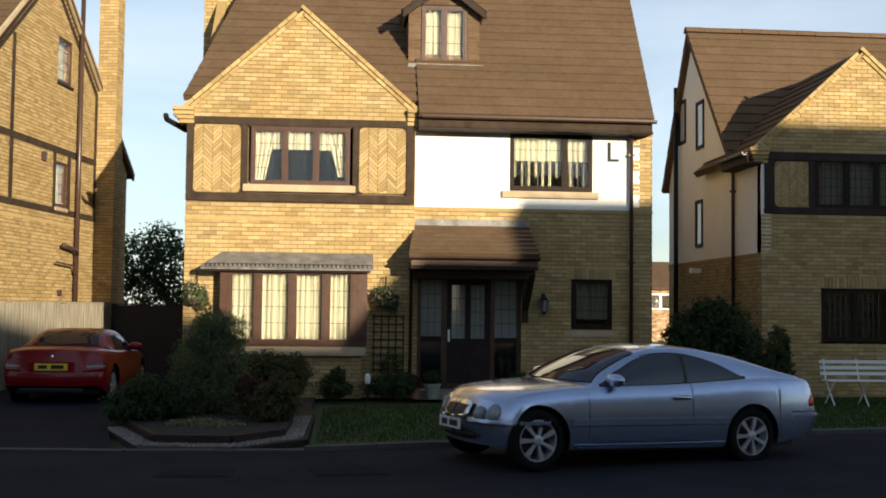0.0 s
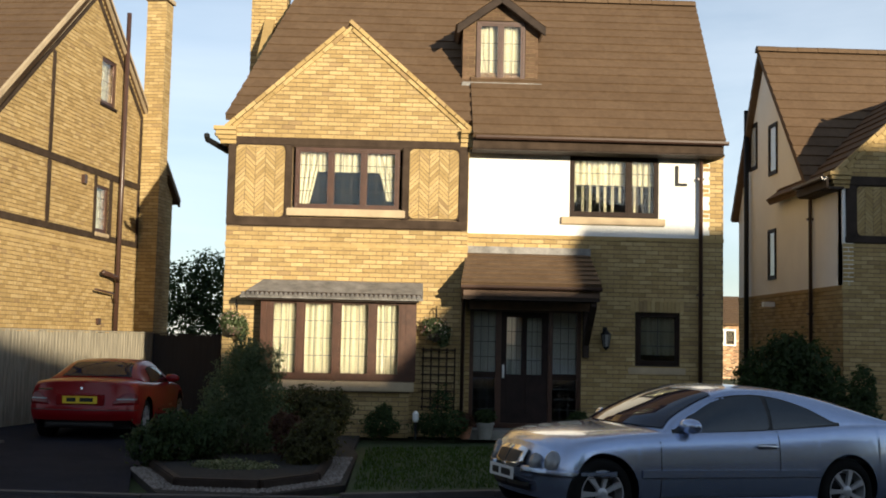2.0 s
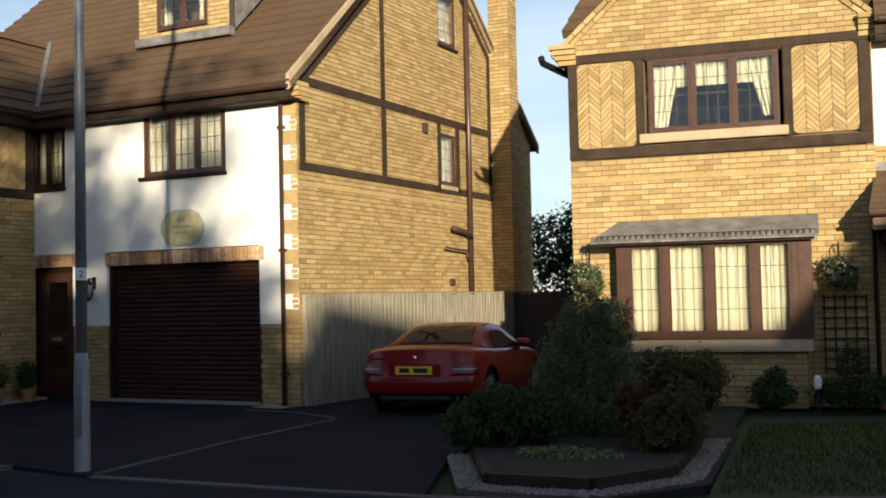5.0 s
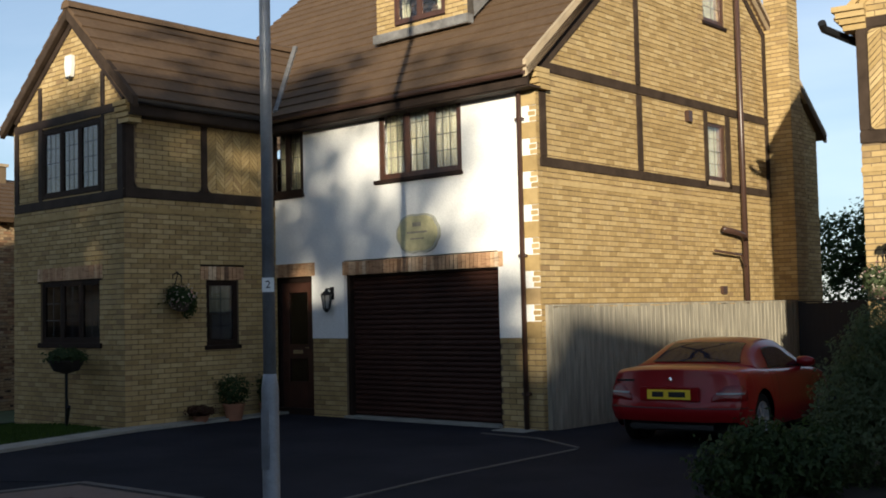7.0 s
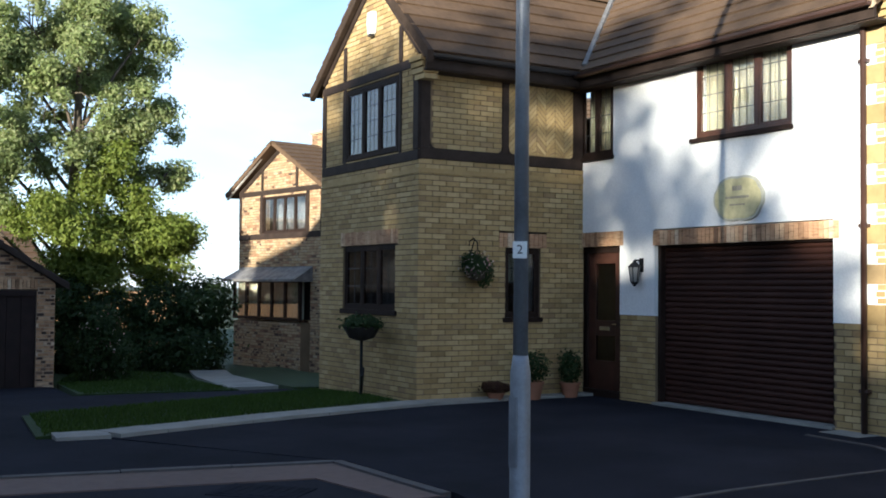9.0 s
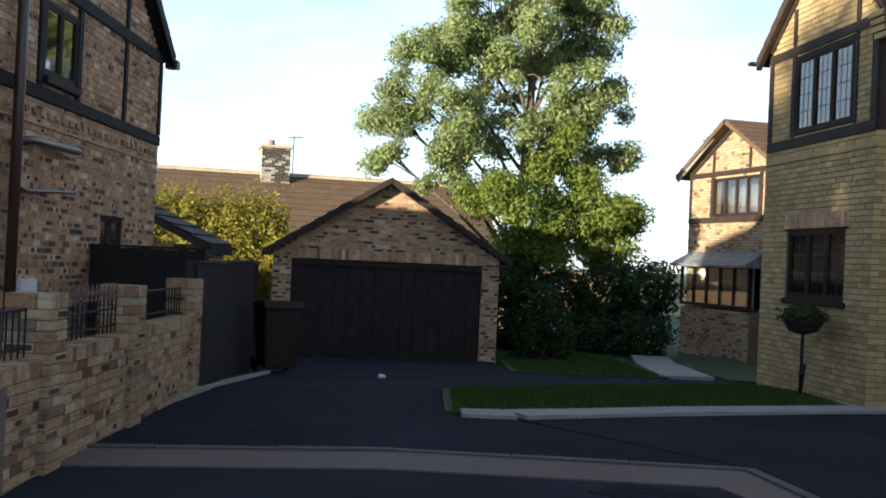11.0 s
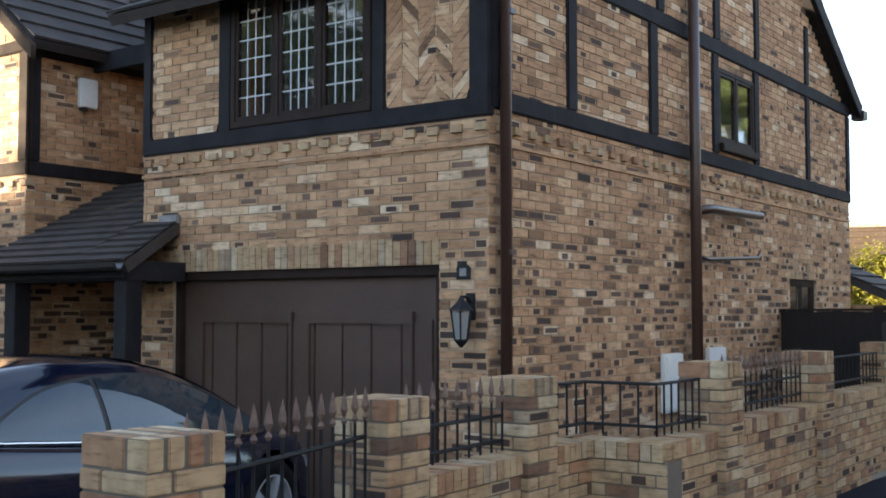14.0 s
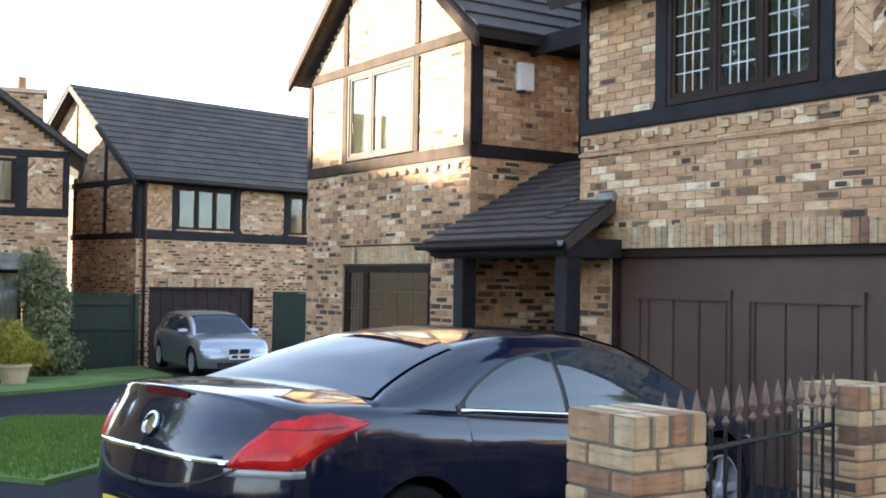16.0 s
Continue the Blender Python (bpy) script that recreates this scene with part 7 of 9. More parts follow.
def convertible():
    """Black folding-roof car before the brown garage door."""
    sh = Shape(
        half=[(-2.26, 0.82), (-2.0, 0.855), (-1.4, 0.875), (0, 0.88), (1.2, 0.87), (1.8, 0.80), (2.24, 0.72)],
        shoulder=[(-2.26, 1.035), (-2.05, 1.045), (-1.6, 1.04), (-1.1, 0.995), (-0.5, 0.93), (0.06, 0.875), (0.7, 0.83), (1.3, 0.80), (1.9, 0.72), (2.24, 0.60)],
        roof=[(-1.50, 1.04), (-1.32, 1.105), (-1.0, 1.225), (-0.7, 1.31), (-0.35, 1.35), (0.1, 1.345), (0.55, 1.285), (0.95, 1.145), (1.32, 0.95), (1.52, 0.82)],
        sill=[(-2.26, 0.32), (-2.0, 0.25), (-1.4, 0.20), (1.4, 0.19), (2.24, 0.22)],
        axles=(-1.28, 1.33), radius=0.325, ends=(-2.26, 2.24), bow=(0.30, 0.40), lean=((0.3, 0.08), (0.55, 0.0), (0.72, 0.02), (0.84, 0.04), (1.08, 0.16)), nose=((0.2, 0.05), (0.45, 0.0), (0.7, 0.2)), tuck=0.66, crown=0.06)
    c = car("gloss blue-black folding-roof convertible parked before the garage", pose(-3.72, -15.825, -0.05, 0, 0, 175.0) @ Matrix.Scale(1.02, 4), sh, "paint_black", (-1.28, 1.33), 0.85, 0.325, 5, (-1.48, 1.46))
    top = [(-0.94, 0.985), (-0.78, 1.075), (-0.48, 1.18), (-0.18, 1.218), (0.08, 1.23), (0.36, 1.215), (0.68, 1.15), (1.02, 1.03), (1.34, 0.88)]
    low = [(-0.92, 0.978), (-0.5, 0.942), (0.06, 0.89), (0.7, 0.85), (1.34, 0.825)]
    for s in (1, -1):
        part("window_surround", pane(sh, -0.95, 1.37, lambda x: curve(low, x) - 0.005, lambda x: curve(top, x) + 0.016, s, 0.004), M["trim_black"], c)
        part("side_window", pane(sh, -0.08, 1.31, lambda x: curve(low, x), lambda x: curve(top, x), s), M["side_glass"], c, "clear door window reflecting the sky", smooth=True)
        part("quarter_window", pane(sh, -0.89, -0.12, lambda x: curve(low, x), lambda x: curve(top, x), s), M["side_glass"], c, "clear quarter window reflecting the sky", smooth=True)
        part("window_chrome", Build().tube([(x, s * (line_y(sh.cabin_ring(x), curve(low, x) - 0.004) + 0.010), curve(low, x) - 0.006) for x in steps_between(-0.93, 1.34, 24)], 0.012, 8), M["chrome"], c, "bright chrome waist strip", smooth=True)
        rise = lambda t: 0.785 + max(0.0, t - 0.92) * 0.30
        cap = lambda t: min(0.985 + 0.05 * math.sin(min(1, max(0, (t - 0.62) / 0.85)) * math.pi) - 0.03 * max(0.0, t - 1.2), 0.80 + (t - 0.55) * 1.35)
        t = part("tail_light", wrap(sh, 0.56, 1.50, rise, lambda q: max(rise(q), cap(q)), s, 0.012), M["lamp_red"], c, "large red tail light", smooth=True)
        part("reversing_lens", wrap(sh, 0.55, 0.98, lambda t: 0.752, lambda t: 0.786, s, 0.003), M["lens_smoke"], t, "clear reversing lens", smooth=True)
        part("lens_line", wrap(sh, 0.66, 1.34, lambda t: 0.955, lambda t: 0.963, s, 0.014), M["trim_black"], t)
        part("boot_chrome", wrap(sh, 0.0, 0.57, lambda t: 0.805 - 0.02 * t, lambda t: 0.832 - 0.02 * t, s, 0.016), M["chrome"], c, "curved chrome boot strip", smooth=True)
        part("bumper_step", wrap(sh, 0.0, 0.62, lambda t: 0.665 + 0.12 * (t / 0.62) ** 3, lambda t: 0.682 + 0.12 * (t / 0.62) ** 3, s, 0.010), M["trim_black"], c)
        part("door_seam", seam(sh, -0.10, 0.24, 0.89, s), M["trim_black"], c)
        part("headlight", wrap(sh, 0.45, 1.05, lambda t: 0.52, lambda t: 0.64, s, 0.008, False), M["lamp_clear"], c, smooth=True)
        mirror(sh, c, 0.72, 0.965, s, "paint_black")
    part("rear_screen", screen(sh, -1.44, -0.76, 0.95), M["car_glass"], c, "rear screen reflecting the sky", smooth=True)
    part("windscreen", screen(sh, 0.42, 1.40, 0.94), M["car_glass"], c, smooth=True)
    q = skin(sh, 0.0, 0.925, 1, 0.004)
    part("badge", Build().turned([(0.062, 0), (0.062, 0.012), (0.050, 0.018), (0.048, 0.008), (0.001, 0.010)], sides=24, m=Matrix.Translation(q) @ pose(0, 0, 0, 0, -64, 0)), M["chrome"], c, "round chrome badge")
    part("brake_light", Build().box(-0.19, 0.19, -0.01, 0.03, 0, 0.03, pose(skin(sh, 0, 1.06, 1, 0)[0], 0, 1.055, 0, 0, -90)), M["lamp_dim"], c, bevel=0.008)
    plate(c, -2.275, 0.52, "plate_yellow", -1)


convertible()


def estate():
    """Silver estate on the far drive."""
    sh = Shape(
        half=[(-2.24, 0.78), (-1.2, 0.87), (1.2, 0.87), (1.8, 0.82), (2.24, 0.75)],
        shoulder=[(-2.24, 0.92), (-1.5, 0.97), (0, 0.94), (0.9, 0.92), (1.5, 0.86), (2.0, 0.74), (2.24, 0.62)],
        roof=[(-2.12, 1.0), (-1.95, 1.2), (-1.7, 1.38), (-0.8, 1.44), (0.0, 1.42), (0.45, 1.32), (0.9, 1.08), (1.2, 0.93)],
        sill=[(-2.24, 0.34), (-1.4, 0.2), (1.4, 0.19), (2.24, 0.22)],
        axles=(-1.40, 1.36), radius=0.32, ends=(-2.24, 2.24), bow=(0.2, 0.34), nose=((0.2, 0.05), (0.45, 0.0), (0.56, 0.04), (0.75, 0.22)), tuck=0.68)
    c = car("silver grey estate car on the far drive, facing out", pose(-14.1, -32.1, -0.52, 0, 0, 70) @ Matrix.Scale(0.95, 4), sh, "paint_grey", (-1.40, 1.36), 0.84, 0.32, 10, (-2.10, 1.18))
    top = [(-1.85, 1.16), (-1.5, 1.30), (-0.6, 1.34), (0.1, 1.31), (0.5, 1.18), (0.98, 0.96)]
    for s in (1, -1):
        for x0, x1 in ((-0.1, 0.92), (-1.0, -0.16), (-1.8, -1.06)):
            part("side_window", pane(sh, x0, x1, lambda x: 0.975 - 0.02 * x, lambda x: curve(top, x), s, nx=14), M["side_glass"], c, "side window reflecting the sky", smooth=True)
        part("headlight", wrap(sh, 0.40, 1.05, lambda t: 0.575, lambda t: 0.66, s, 0.008, False), M["lamp_clear"], c, smooth=True)
        mirror(sh, c, 0.72, 0.98, s, "paint_grey")
        part("roof_rail", Build().tube([(-1.6, s * 0.56, 1.40), (-1.5, s * 0.56, 1.45), (0.0, s * 0.56, 1.46), (0.1, s * 0.56, 1.41)], 0.012), M["trim_black"], c, smooth=True)
        part("kidney_grille", Build().box(s * 0.13 - 0.10, s * 0.13 + 0.10, -0.03, 0.05, 0.565, 0.645, pose(2.215, 0, 0, 0, 0, 90)), M["trim_black"], c, bevel=0.01)
    part("windscreen", screen(sh, 0.38, 1.14, 0.94), M["car_glass"], c, smooth=True)
    part("lower_grille", Build().box(-0.5, 0.5, -0.01, 0.05, 0.26, 0.36, pose(2.245, 0, 0, 0, 0, 90)), M["trim_black"], c)
    plate(c, 2.262, 0.48, "plate_white", 1)


estate()

# ---- brick garden wall, railings and gate ----


def brick_pillar(x, y, z0, z1, m, rng, label):
    """Square pillar, a brick and a half wide, with a brick-on-edge cap; every brick a part."""
    t = thing("brick_pillar", m @ pose(x, y, 0), label, "pillar", "garden wall pillars")
    h = 0.164
    part("mortar_core", Build().box(-h + 0.008, h - 0.008, -h + 0.008, h - 0.008, z0, z1 - 0.005), M["mortar_wall"], t)
    n = int((z1 - 0.107 - z0) / COURSE)
    top = z1 - 0.107
    long_ = Build().box(-0.1075, 0.1075, -0.051, 0.051, 0, 0.065).mesh("brick", M["brick_pale"], bevel=0.004)
    edge = Build().box(-0.1075, 0.1075, -0.0325, 0.0325, 0, 0.102).mesh("brick", M["brick_pale"], bevel=0.005)
    cap_end = Build().box(-0.051, 0.051, -0.0325, 0.0325, 0, 0.102).mesh("brick", M["brick_pale"], bevel=0.005)

    dark = Build()

    def lay(me, px, py, pz, turn):
        if me is long_ and rng.random() < 0.3:
            c = rng.uniform(0.012, 0.02)
            dark.box(-0.1075 + c, 0.1075 - c, -0.0535, -0.048, c, 0.065 - c, pose(px, py, pz, 0, 0, turn))
        ob = new("brick", me)
        ob.parent = t
        ob.matrix_basis = pose(px + rng.uniform(-0.002, 0.002), py + rng.uniform(-0.002, 0.002), pz, 0, 0, turn + rng.uniform(-0.6, 0.6))
    for i in range(n):
        z = top - (i + 1) * COURSE + 0.005
        s = 1 if i % 2 else -1
        for k in range(4):
            a = k * 90
            c, q = math.cos(radians(a)), math.sin(radians(a))
            lx, ly = -0.0565 * s, -0.113
            lay(long_, c * lx - q * ly, q * lx + c * ly, z, a)
    for k in range(4):
        y_ = -0.129 + k * 0.086
        lay(edge, -0.0565, y_, z1 - 0.105, 0)
        lay(cap_end, 0.113, y_, z1 - 0.105, 0)
    part("flashed_brick_face", dark, M["brick_flash"], t, kind="stuff")
    return t


def spear_rail(points, z0, z1, m, spikes, label, gate=False):
    """Iron railing along local points: two rails, many bars, spear heads where they show."""
    t = thing("iron_gate" if gate else "iron_railing", m, label, "gate" if gate else "railing", "" if gate else "wall railings")
    for zz in (z0 + 0.06, z1 - 0.14 if spikes else z1):
        part("rail", Build().tube([(x, y, zz) for x, y in points], 0.011, 6), M["metal_black"], t)
    total = [(Vector(a), Vector(b)) for a, b in zip(points, points[1:])]
    for a, b in total:
        n = max(2, round((b - a).length / 0.115))
        for k in range(n + 1):
            p = a.lerp(b, k / n)
            top = z1 if spikes else z1
            bar = part("bar", Build().tube([(p.x, p.y, z0), (p.x, p.y, top - (0.05 if spikes else 0))], 0.0075, 6), M["metal_black"], t)
            if spikes:
                part("spear_head", Build().turned([(0.004, -0.07), (0.016, -0.05), (0.006, -0.03), (0.019, 0.0), (0.010, 0.05), (0.001, 0.09)], (p.x, p.y, top), 6), M["rust"], bar)
    return t


def low_wall(points, z0, z1, m, seed, label):
    """Low brick wall with a brick-on-edge coping, bricks laid along each run."""
    rng = random.Random(seed)
    t = thing("garden_wall", m, label, "wall", "garden walls")
    for (xa, ya), (xb, yb) in zip(points, points[1:]):
        d = Vector((xb - xa, yb - ya))
        ang = math.degrees(math.atan2(d.y, d.x))
        # the outer face looks to local +x, so runs are laid with it in front
        fr = face_frame(xa, ya, ang)
        n = int((z1 - 0.11 - z0) / COURSE)
        wall = brick_wall(t, fr, rect(-0.02, d.length + 0.02), z1 - 0.11 - n * COURSE, z1 - 0.11, [], "brick_pale", "mortar_wall", rng, 0.21, near=(0, d.length, 0.0, 0.9))
        cop = Build()
        k = max(1, round(d.length / 0.075))
        for i in range(k):
            cop.box(d.length * i / k + 0.004, d.length * (i + 1) / k - 0.004, -0.012 - rng.uniform(0, 0.004), 0.222, z1 - 0.105, z1 + rng.uniform(-0.003, 0.003), fr)
        part("coping", cop, M["brick_pale"], wall, kind="stuff")
    return t


rng60 = random.Random(60)
PIERS = [(1.62, -4.42, 1.18), (1.12, -2.62, 1.16), (1.06, -1.28, 1.19), (1.56, 0.35, 1.23), (1.55, 2.42, 1.24), (1.55, 4.70, 1.26)]
for i, (x, y, z) in enumerate(PIERS):
    brick_pillar(x, y, -0.35, z, C_POSE, rng60, "pale brick pillar with a brick-on-edge cap" if i else "pale brick gate pillar with a red corner brick cap")
low_wall([(1.22, -2.46), (1.17, -1.44)], -0.35, 0.76, C_POSE, 1, "low pale brick wall under short railings")
low_wall([(1.17, -1.12), (1.17, -0.62)], -0.35, 0.77, C_POSE, 2, "short return of the low pale brick wall")
low_wall([(1.05, -0.62), (1.66, -0.62)], -0.35, 0.77, C_POSE, 3, "low brick wall that steps out to the drive")
low_wall([(1.66, -0.60), (1.66, 0.19)], -0.35, 0.78, C_POSE, 4, "low pale brick wall before the pillar")
low_wall([(1.66, 0.51), (1.66, 2.26)], -0.45, 0.82, C_POSE, 5, "brick garden wall beside the drive")
low_wall([(1.66, 2.58), (1.66, 4.54)], -0.55, 0.86, C_POSE, 6, "far end of the brick garden wall")
spear_rail([(1.11, -2.42), (1.07, -1.48)], 0.78, 1.12, C_POSE, True, "short black railing with spear heads on the wall")
spear_rail([(1.06, -1.08), (1.08, -0.52), (1.56, -0.50), (1.56, 0.15)], 0.80, 1.12, C_POSE, False, "black iron railing that follows the stepped wall")
spear_rail([(1.56, 0.55), (1.55, 2.22)], 0.84, 1.18, C_POSE, True, "black railing with spear heads between pillars")
spear_rail([(1.55, 2.62), (1.55, 4.50)], 0.88, 1.16, C_POSE, False, "black railing at the end of the wall")
spear_rail([(1.55, -4.22), (1.18, -2.82)], 0.05, 1.13, C_POSE, True, "tall black iron gate with spear heads, closed", True)


def board_fence(p, q, z0, z1, mat, label, board=0.11, cap=True):
    """Close-boarded fence: posts, rails and overlapping boards, each a part."""
    p, q = Vector(p), Vector(q)
    d = q - p
    t = thing("fence", pose(p.x, p.y, 0, 0, 0, math.degrees(math.atan2(d.y, d.x))), label, "fence", "fences")
    rng = random.Random(int(abs(p.x * 37 + q.y * 11)))
    n = max(1, round(d.length / board))
    w = d.length / n
    for k in range(n):
        zz = level(*(p.lerp(q, (k + 0.5) / n))) + z0
        top, wide = z1 + rng.uniform(-0.012, 0.008), w * 1.12
        ends = [(k * w, -0.007), (k * w + wide, 0.003), (k * w + wide, 0.014), (k * w, 0.006)]
        v = [(x, y, q_) for q_ in (zz, top) for x, y in ends]
        part("board", Build().add(v, [(3, 2, 1, 0), (4, 5, 6, 7), (0, 1, 5, 4), (1, 2, 6, 5), (2, 3, 7, 6), (3, 0, 4, 7)]), M[mat], t)
    m_ = max(1, round(d.length / 1.9))
    for k in range(m_ + 1):
        x = d.length * k / m_
        part("post", Build().box(x - 0.05, x + 0.05, 0.02, 0.12, level(*p.lerp(q, k / m_)) + z0, z1 + 0.03), M[mat], t)
    for zz in (z0 + 0.3, z1 - 0.25):
        part("rail", Build().box(0, d.length, 0.018, 0.06, zz, zz + 0.08), M[mat], t)
    if cap:
        part("capping", Build().box(0, d.length, -0.02, 0.03, z1 + 0.005, z1 + 0.03), M[mat], t)
    return t


def b_world(x, y):
    v = B_POSE @ Vector((x, y, 0))
    return v.x, v.y


def c_world(x, y):
    v = C_POSE @ Vector((x, y, 0))
    return v.x, v.y


board_fence(b_world(0.10, 0.12), (-2.41, 5.54), 0.0, 1.66, "fence_grey", "silvered close-boarded fence along the brick flank")
board_fence((-2.41, 5.60), (-0.05, 5.70), 0.0, 1.64, "fence_dark", "dark stained board gate between the houses")
board_fence(c_world(0.02, 6.25), c_world(1.50, 5.6), -0.35, 1.56, "fence_dark", "dark stained fence beside the brick flank")
board_fence(c_world(1.62, 4.95), (-15.9, -9.75), -0.1, 1.42, "fence_dark", "long dark stained fence beside the drive")
board_fence((-16.2, -9.75), (-20.6, -9.2), -0.1, 1.36, "fence_dark", "dark stained fence before the garage")

# ---- double garage ----


def double_garage():
    rng = random.Random(15)
    m = pose(-20.93, -6.46, -0.58, 0, 0, 82)
    h = thing("garage", m, "multi brick double garage with a pitched roof and dark doors", "garage")
    I = face_frame(0, 0, 0)
    G = gable_limits(-2.40, 2.34, 2.30, -0.03, 3.70)
    brick_wall(h, I, G, -0.2, 3.70, [(-2.02, 1.98, -0.2, 2.09), (-2.04, 2.0, 2.07, 2.30)], "brick_multi", "mortar_grey", rng)
    soldiers(h, I, -2.04, 2.0, 2.08, "brick_multi", rng, 0.006)
    d = new("garage_door")
    d.parent = h
    part("door_frame", Build().box(-2.08, -1.98, 0.02, 0.14, -0.1, 2.05).box(1.98, 2.08, 0.02, 0.14, -0.1, 2.05).box(-2.08, 2.08, 0.015, 0.14, 1.95, 2.06), M["door_brown"], d)
    for k in range(14):
        part("board", Build().box(-1.97 + k * 0.2815, -1.70 + k * 0.2815, 0.06, 0.10, 0.02, 1.95), M["door_brown"], d)
    part("backing", Build().box(-1.98, 1.98, 0.095, 0.13, 0.0, 1.96), M["door_brown"], d)
    part("centre_post", Build().box(-0.05, 0.05, 0.045, 0.1, 0.02, 1.95), M["door_brown"], d)
    roof_slope(h, (2.56, -0.25, 2.20), (2.56, 5.6, 2.20), (-0.03, 5.6, 3.82), (-0.03, -0.25, 3.82), "tile_dark", rng)
    roof_slope(h, (-2.62, 5.6, 2.20), (-2.62, -0.25, 2.20), (-0.03, -0.25, 3.82), (-0.03, 5.6, 3.82), "tile_dark", rng)
    verge(h, I, [(-2.64, 2.20), (-0.03, 3.84), (2.58, 2.20)], "timber", 0.13, -0.27, -0.2)
    brick_wall(h, face_frame(2.34, 0, 90), rect(0, 5.5), -0.2, 2.2, [], "brick_multi", "mortar_grey", rng)
    brick_wall(h, face_frame(-2.40, 5.5, -90), rect(0, 5.5), -0.2, 2.2, [], "brick_multi", "mortar_grey", rng)
    part("wall", Build().box(-2.3, 2.25, 5.3, 5.5, -0.2, 2.3), M["brick_multi"], h)


double_garage()

# ---- far houses ----


def house_e():
    rng = random.Random(16)
    h = thing("house", pose(-26.45, 3.3, -0.7), "small timbered brick house beyond the hedge, gable in sun", "house")
    I = face_frame(0, 0, 0)
    G = gable_limits(0, 4.5, 5.0, 2.25, 6.1)
    brick_wall(h, I, G, -0.3, 3.675, [(0.3, 3.9, 1.4, 2.55)], "brick_pale", "mortar_buff", rng)
    brick_wall(h, I, G, 3.675, 6.05, [(1.35, 3.65, 3.78, 4.82)], "brick_pale", "mortar_buff", rng)
    timbers(h, I, [(0, 4.5, 3.62, 3.78), (0, 4.5, 4.86, 5.0), (0, 0.14, 3.78, 4.86), (1.2, 1.35, 3.78, 4.86), (3.65, 3.8, 3.78, 4.86), (4.36, 4.5, 3.78, 4.86), (1.25, 1.37, 5.0, 5.6), (3.1, 3.22, 5.0, 5.6), (0.0, 4.95, 2.2, 6.05, 0.14), (4.5, 4.95, 2.3, 6.05, 0.14)], "timber", 0.03)
    window(h, I, 1.35, 3.65, 3.78, 4.82, 4, "frame_dark", (2, 3), "", lead=False)
    window(h, I, 0.3, 3.9, 1.4, 2.5, 5, "frame_dark", (2, 3), "full", out=0.35, depth=0.10, lead=False)
    part("bay_roof", Build().add([(0.1, -0.6, 2.5), (4.1, -0.6, 2.5), (4.0, 0, 2.85), (0.2, 0, 2.85), (0.1, -0.6, 2.44), (4.1, -0.6, 2.44), (4.0, 0, 2.44), (0.2, 0, 2.44)], [(0, 1, 2, 3), (7, 6, 5, 4), (0, 4, 5, 1), (1, 5, 6, 2), (2, 6, 7, 3), (3, 7, 4, 0)]), M["lead"], h)
    brick_wall(h, face_frame(0, -0.3, 0), rect(0.3, 3.9), -0.3, 1.38, [], "brick_pale", "mortar_buff", rng, 0.3)
    verge(h, I, [(-0.35, 4.9), (2.25, 6.3), (4.85, 4.9)], "white_plastic", 0.1, -0.25, -0.18)
    roof_slope(h, (4.85, -0.3, 4.95), (4.85, 8, 4.95), (2.25, 8, 6.3), (2.25, -0.3, 6.3), "tile_brown", rng)
    roof_slope(h, (-0.35, 8, 4.95), (-0.35, -0.3, 4.95), (2.25, -0.3, 6.3), (2.25, 8, 6.3), "tile_brown", rng)
    brick_wall(h, face_frame(0, 8, -90), rect(0, 8), -0.3, 4.9, [], "brick_pale", "mortar_buff", rng)
    brick_wall(h, face_frame(4.5, 0, 90), rect(0, 8), -0.3, 4.9, [], "brick_pale", "mortar_buff", rng)
    part("wall", Build().box(4.5, 10, 2.0, 8, -0.3, 4.9), M["brick_pale"], h)
    roof_slope(h, (2.3, 1.6, 4.9), (10.4, 1.6, 4.9), (10.4, 5.0, 7.2), (2.3, 5.0, 7.2), "tile_brown", rng)
    c = new("chimney")
    c.parent = h
    brick_wall(c, face_frame(0, 1.2, 0), rect(1.95, 2.55), 5.9, 6.62, [], "brick_pale", "mortar_buff", rng, 0.6)
    part("chimney_cap", Build().box(1.90, 2.60, 1.15, 1.85, 6.62, 6.70), M["stone"], c)
    part("chimney_pot", Build().turned([(0.12, 6.70), (0.10, 6.98), (0.12, 7.0)], (2.25, 1.5, 0), 12), M["terracotta"], c)
    a = part("aerial", Build().tube([(0.1, 0.4, 5.0), (0.1, 0.4, 6.1)], 0.02, 6).tube([(-0.2, 0.4, 6.0), (0.4, 0.4, 6.05)], 0.015, 5), M["metal_black"], h)
    # near-black sheet behind the windows in place of shaded rooms
    part("interior", Build().box(0.2, 4.3, 0.6, 0.65, 0, 4.9), M["dark_room"], h)


house_e()


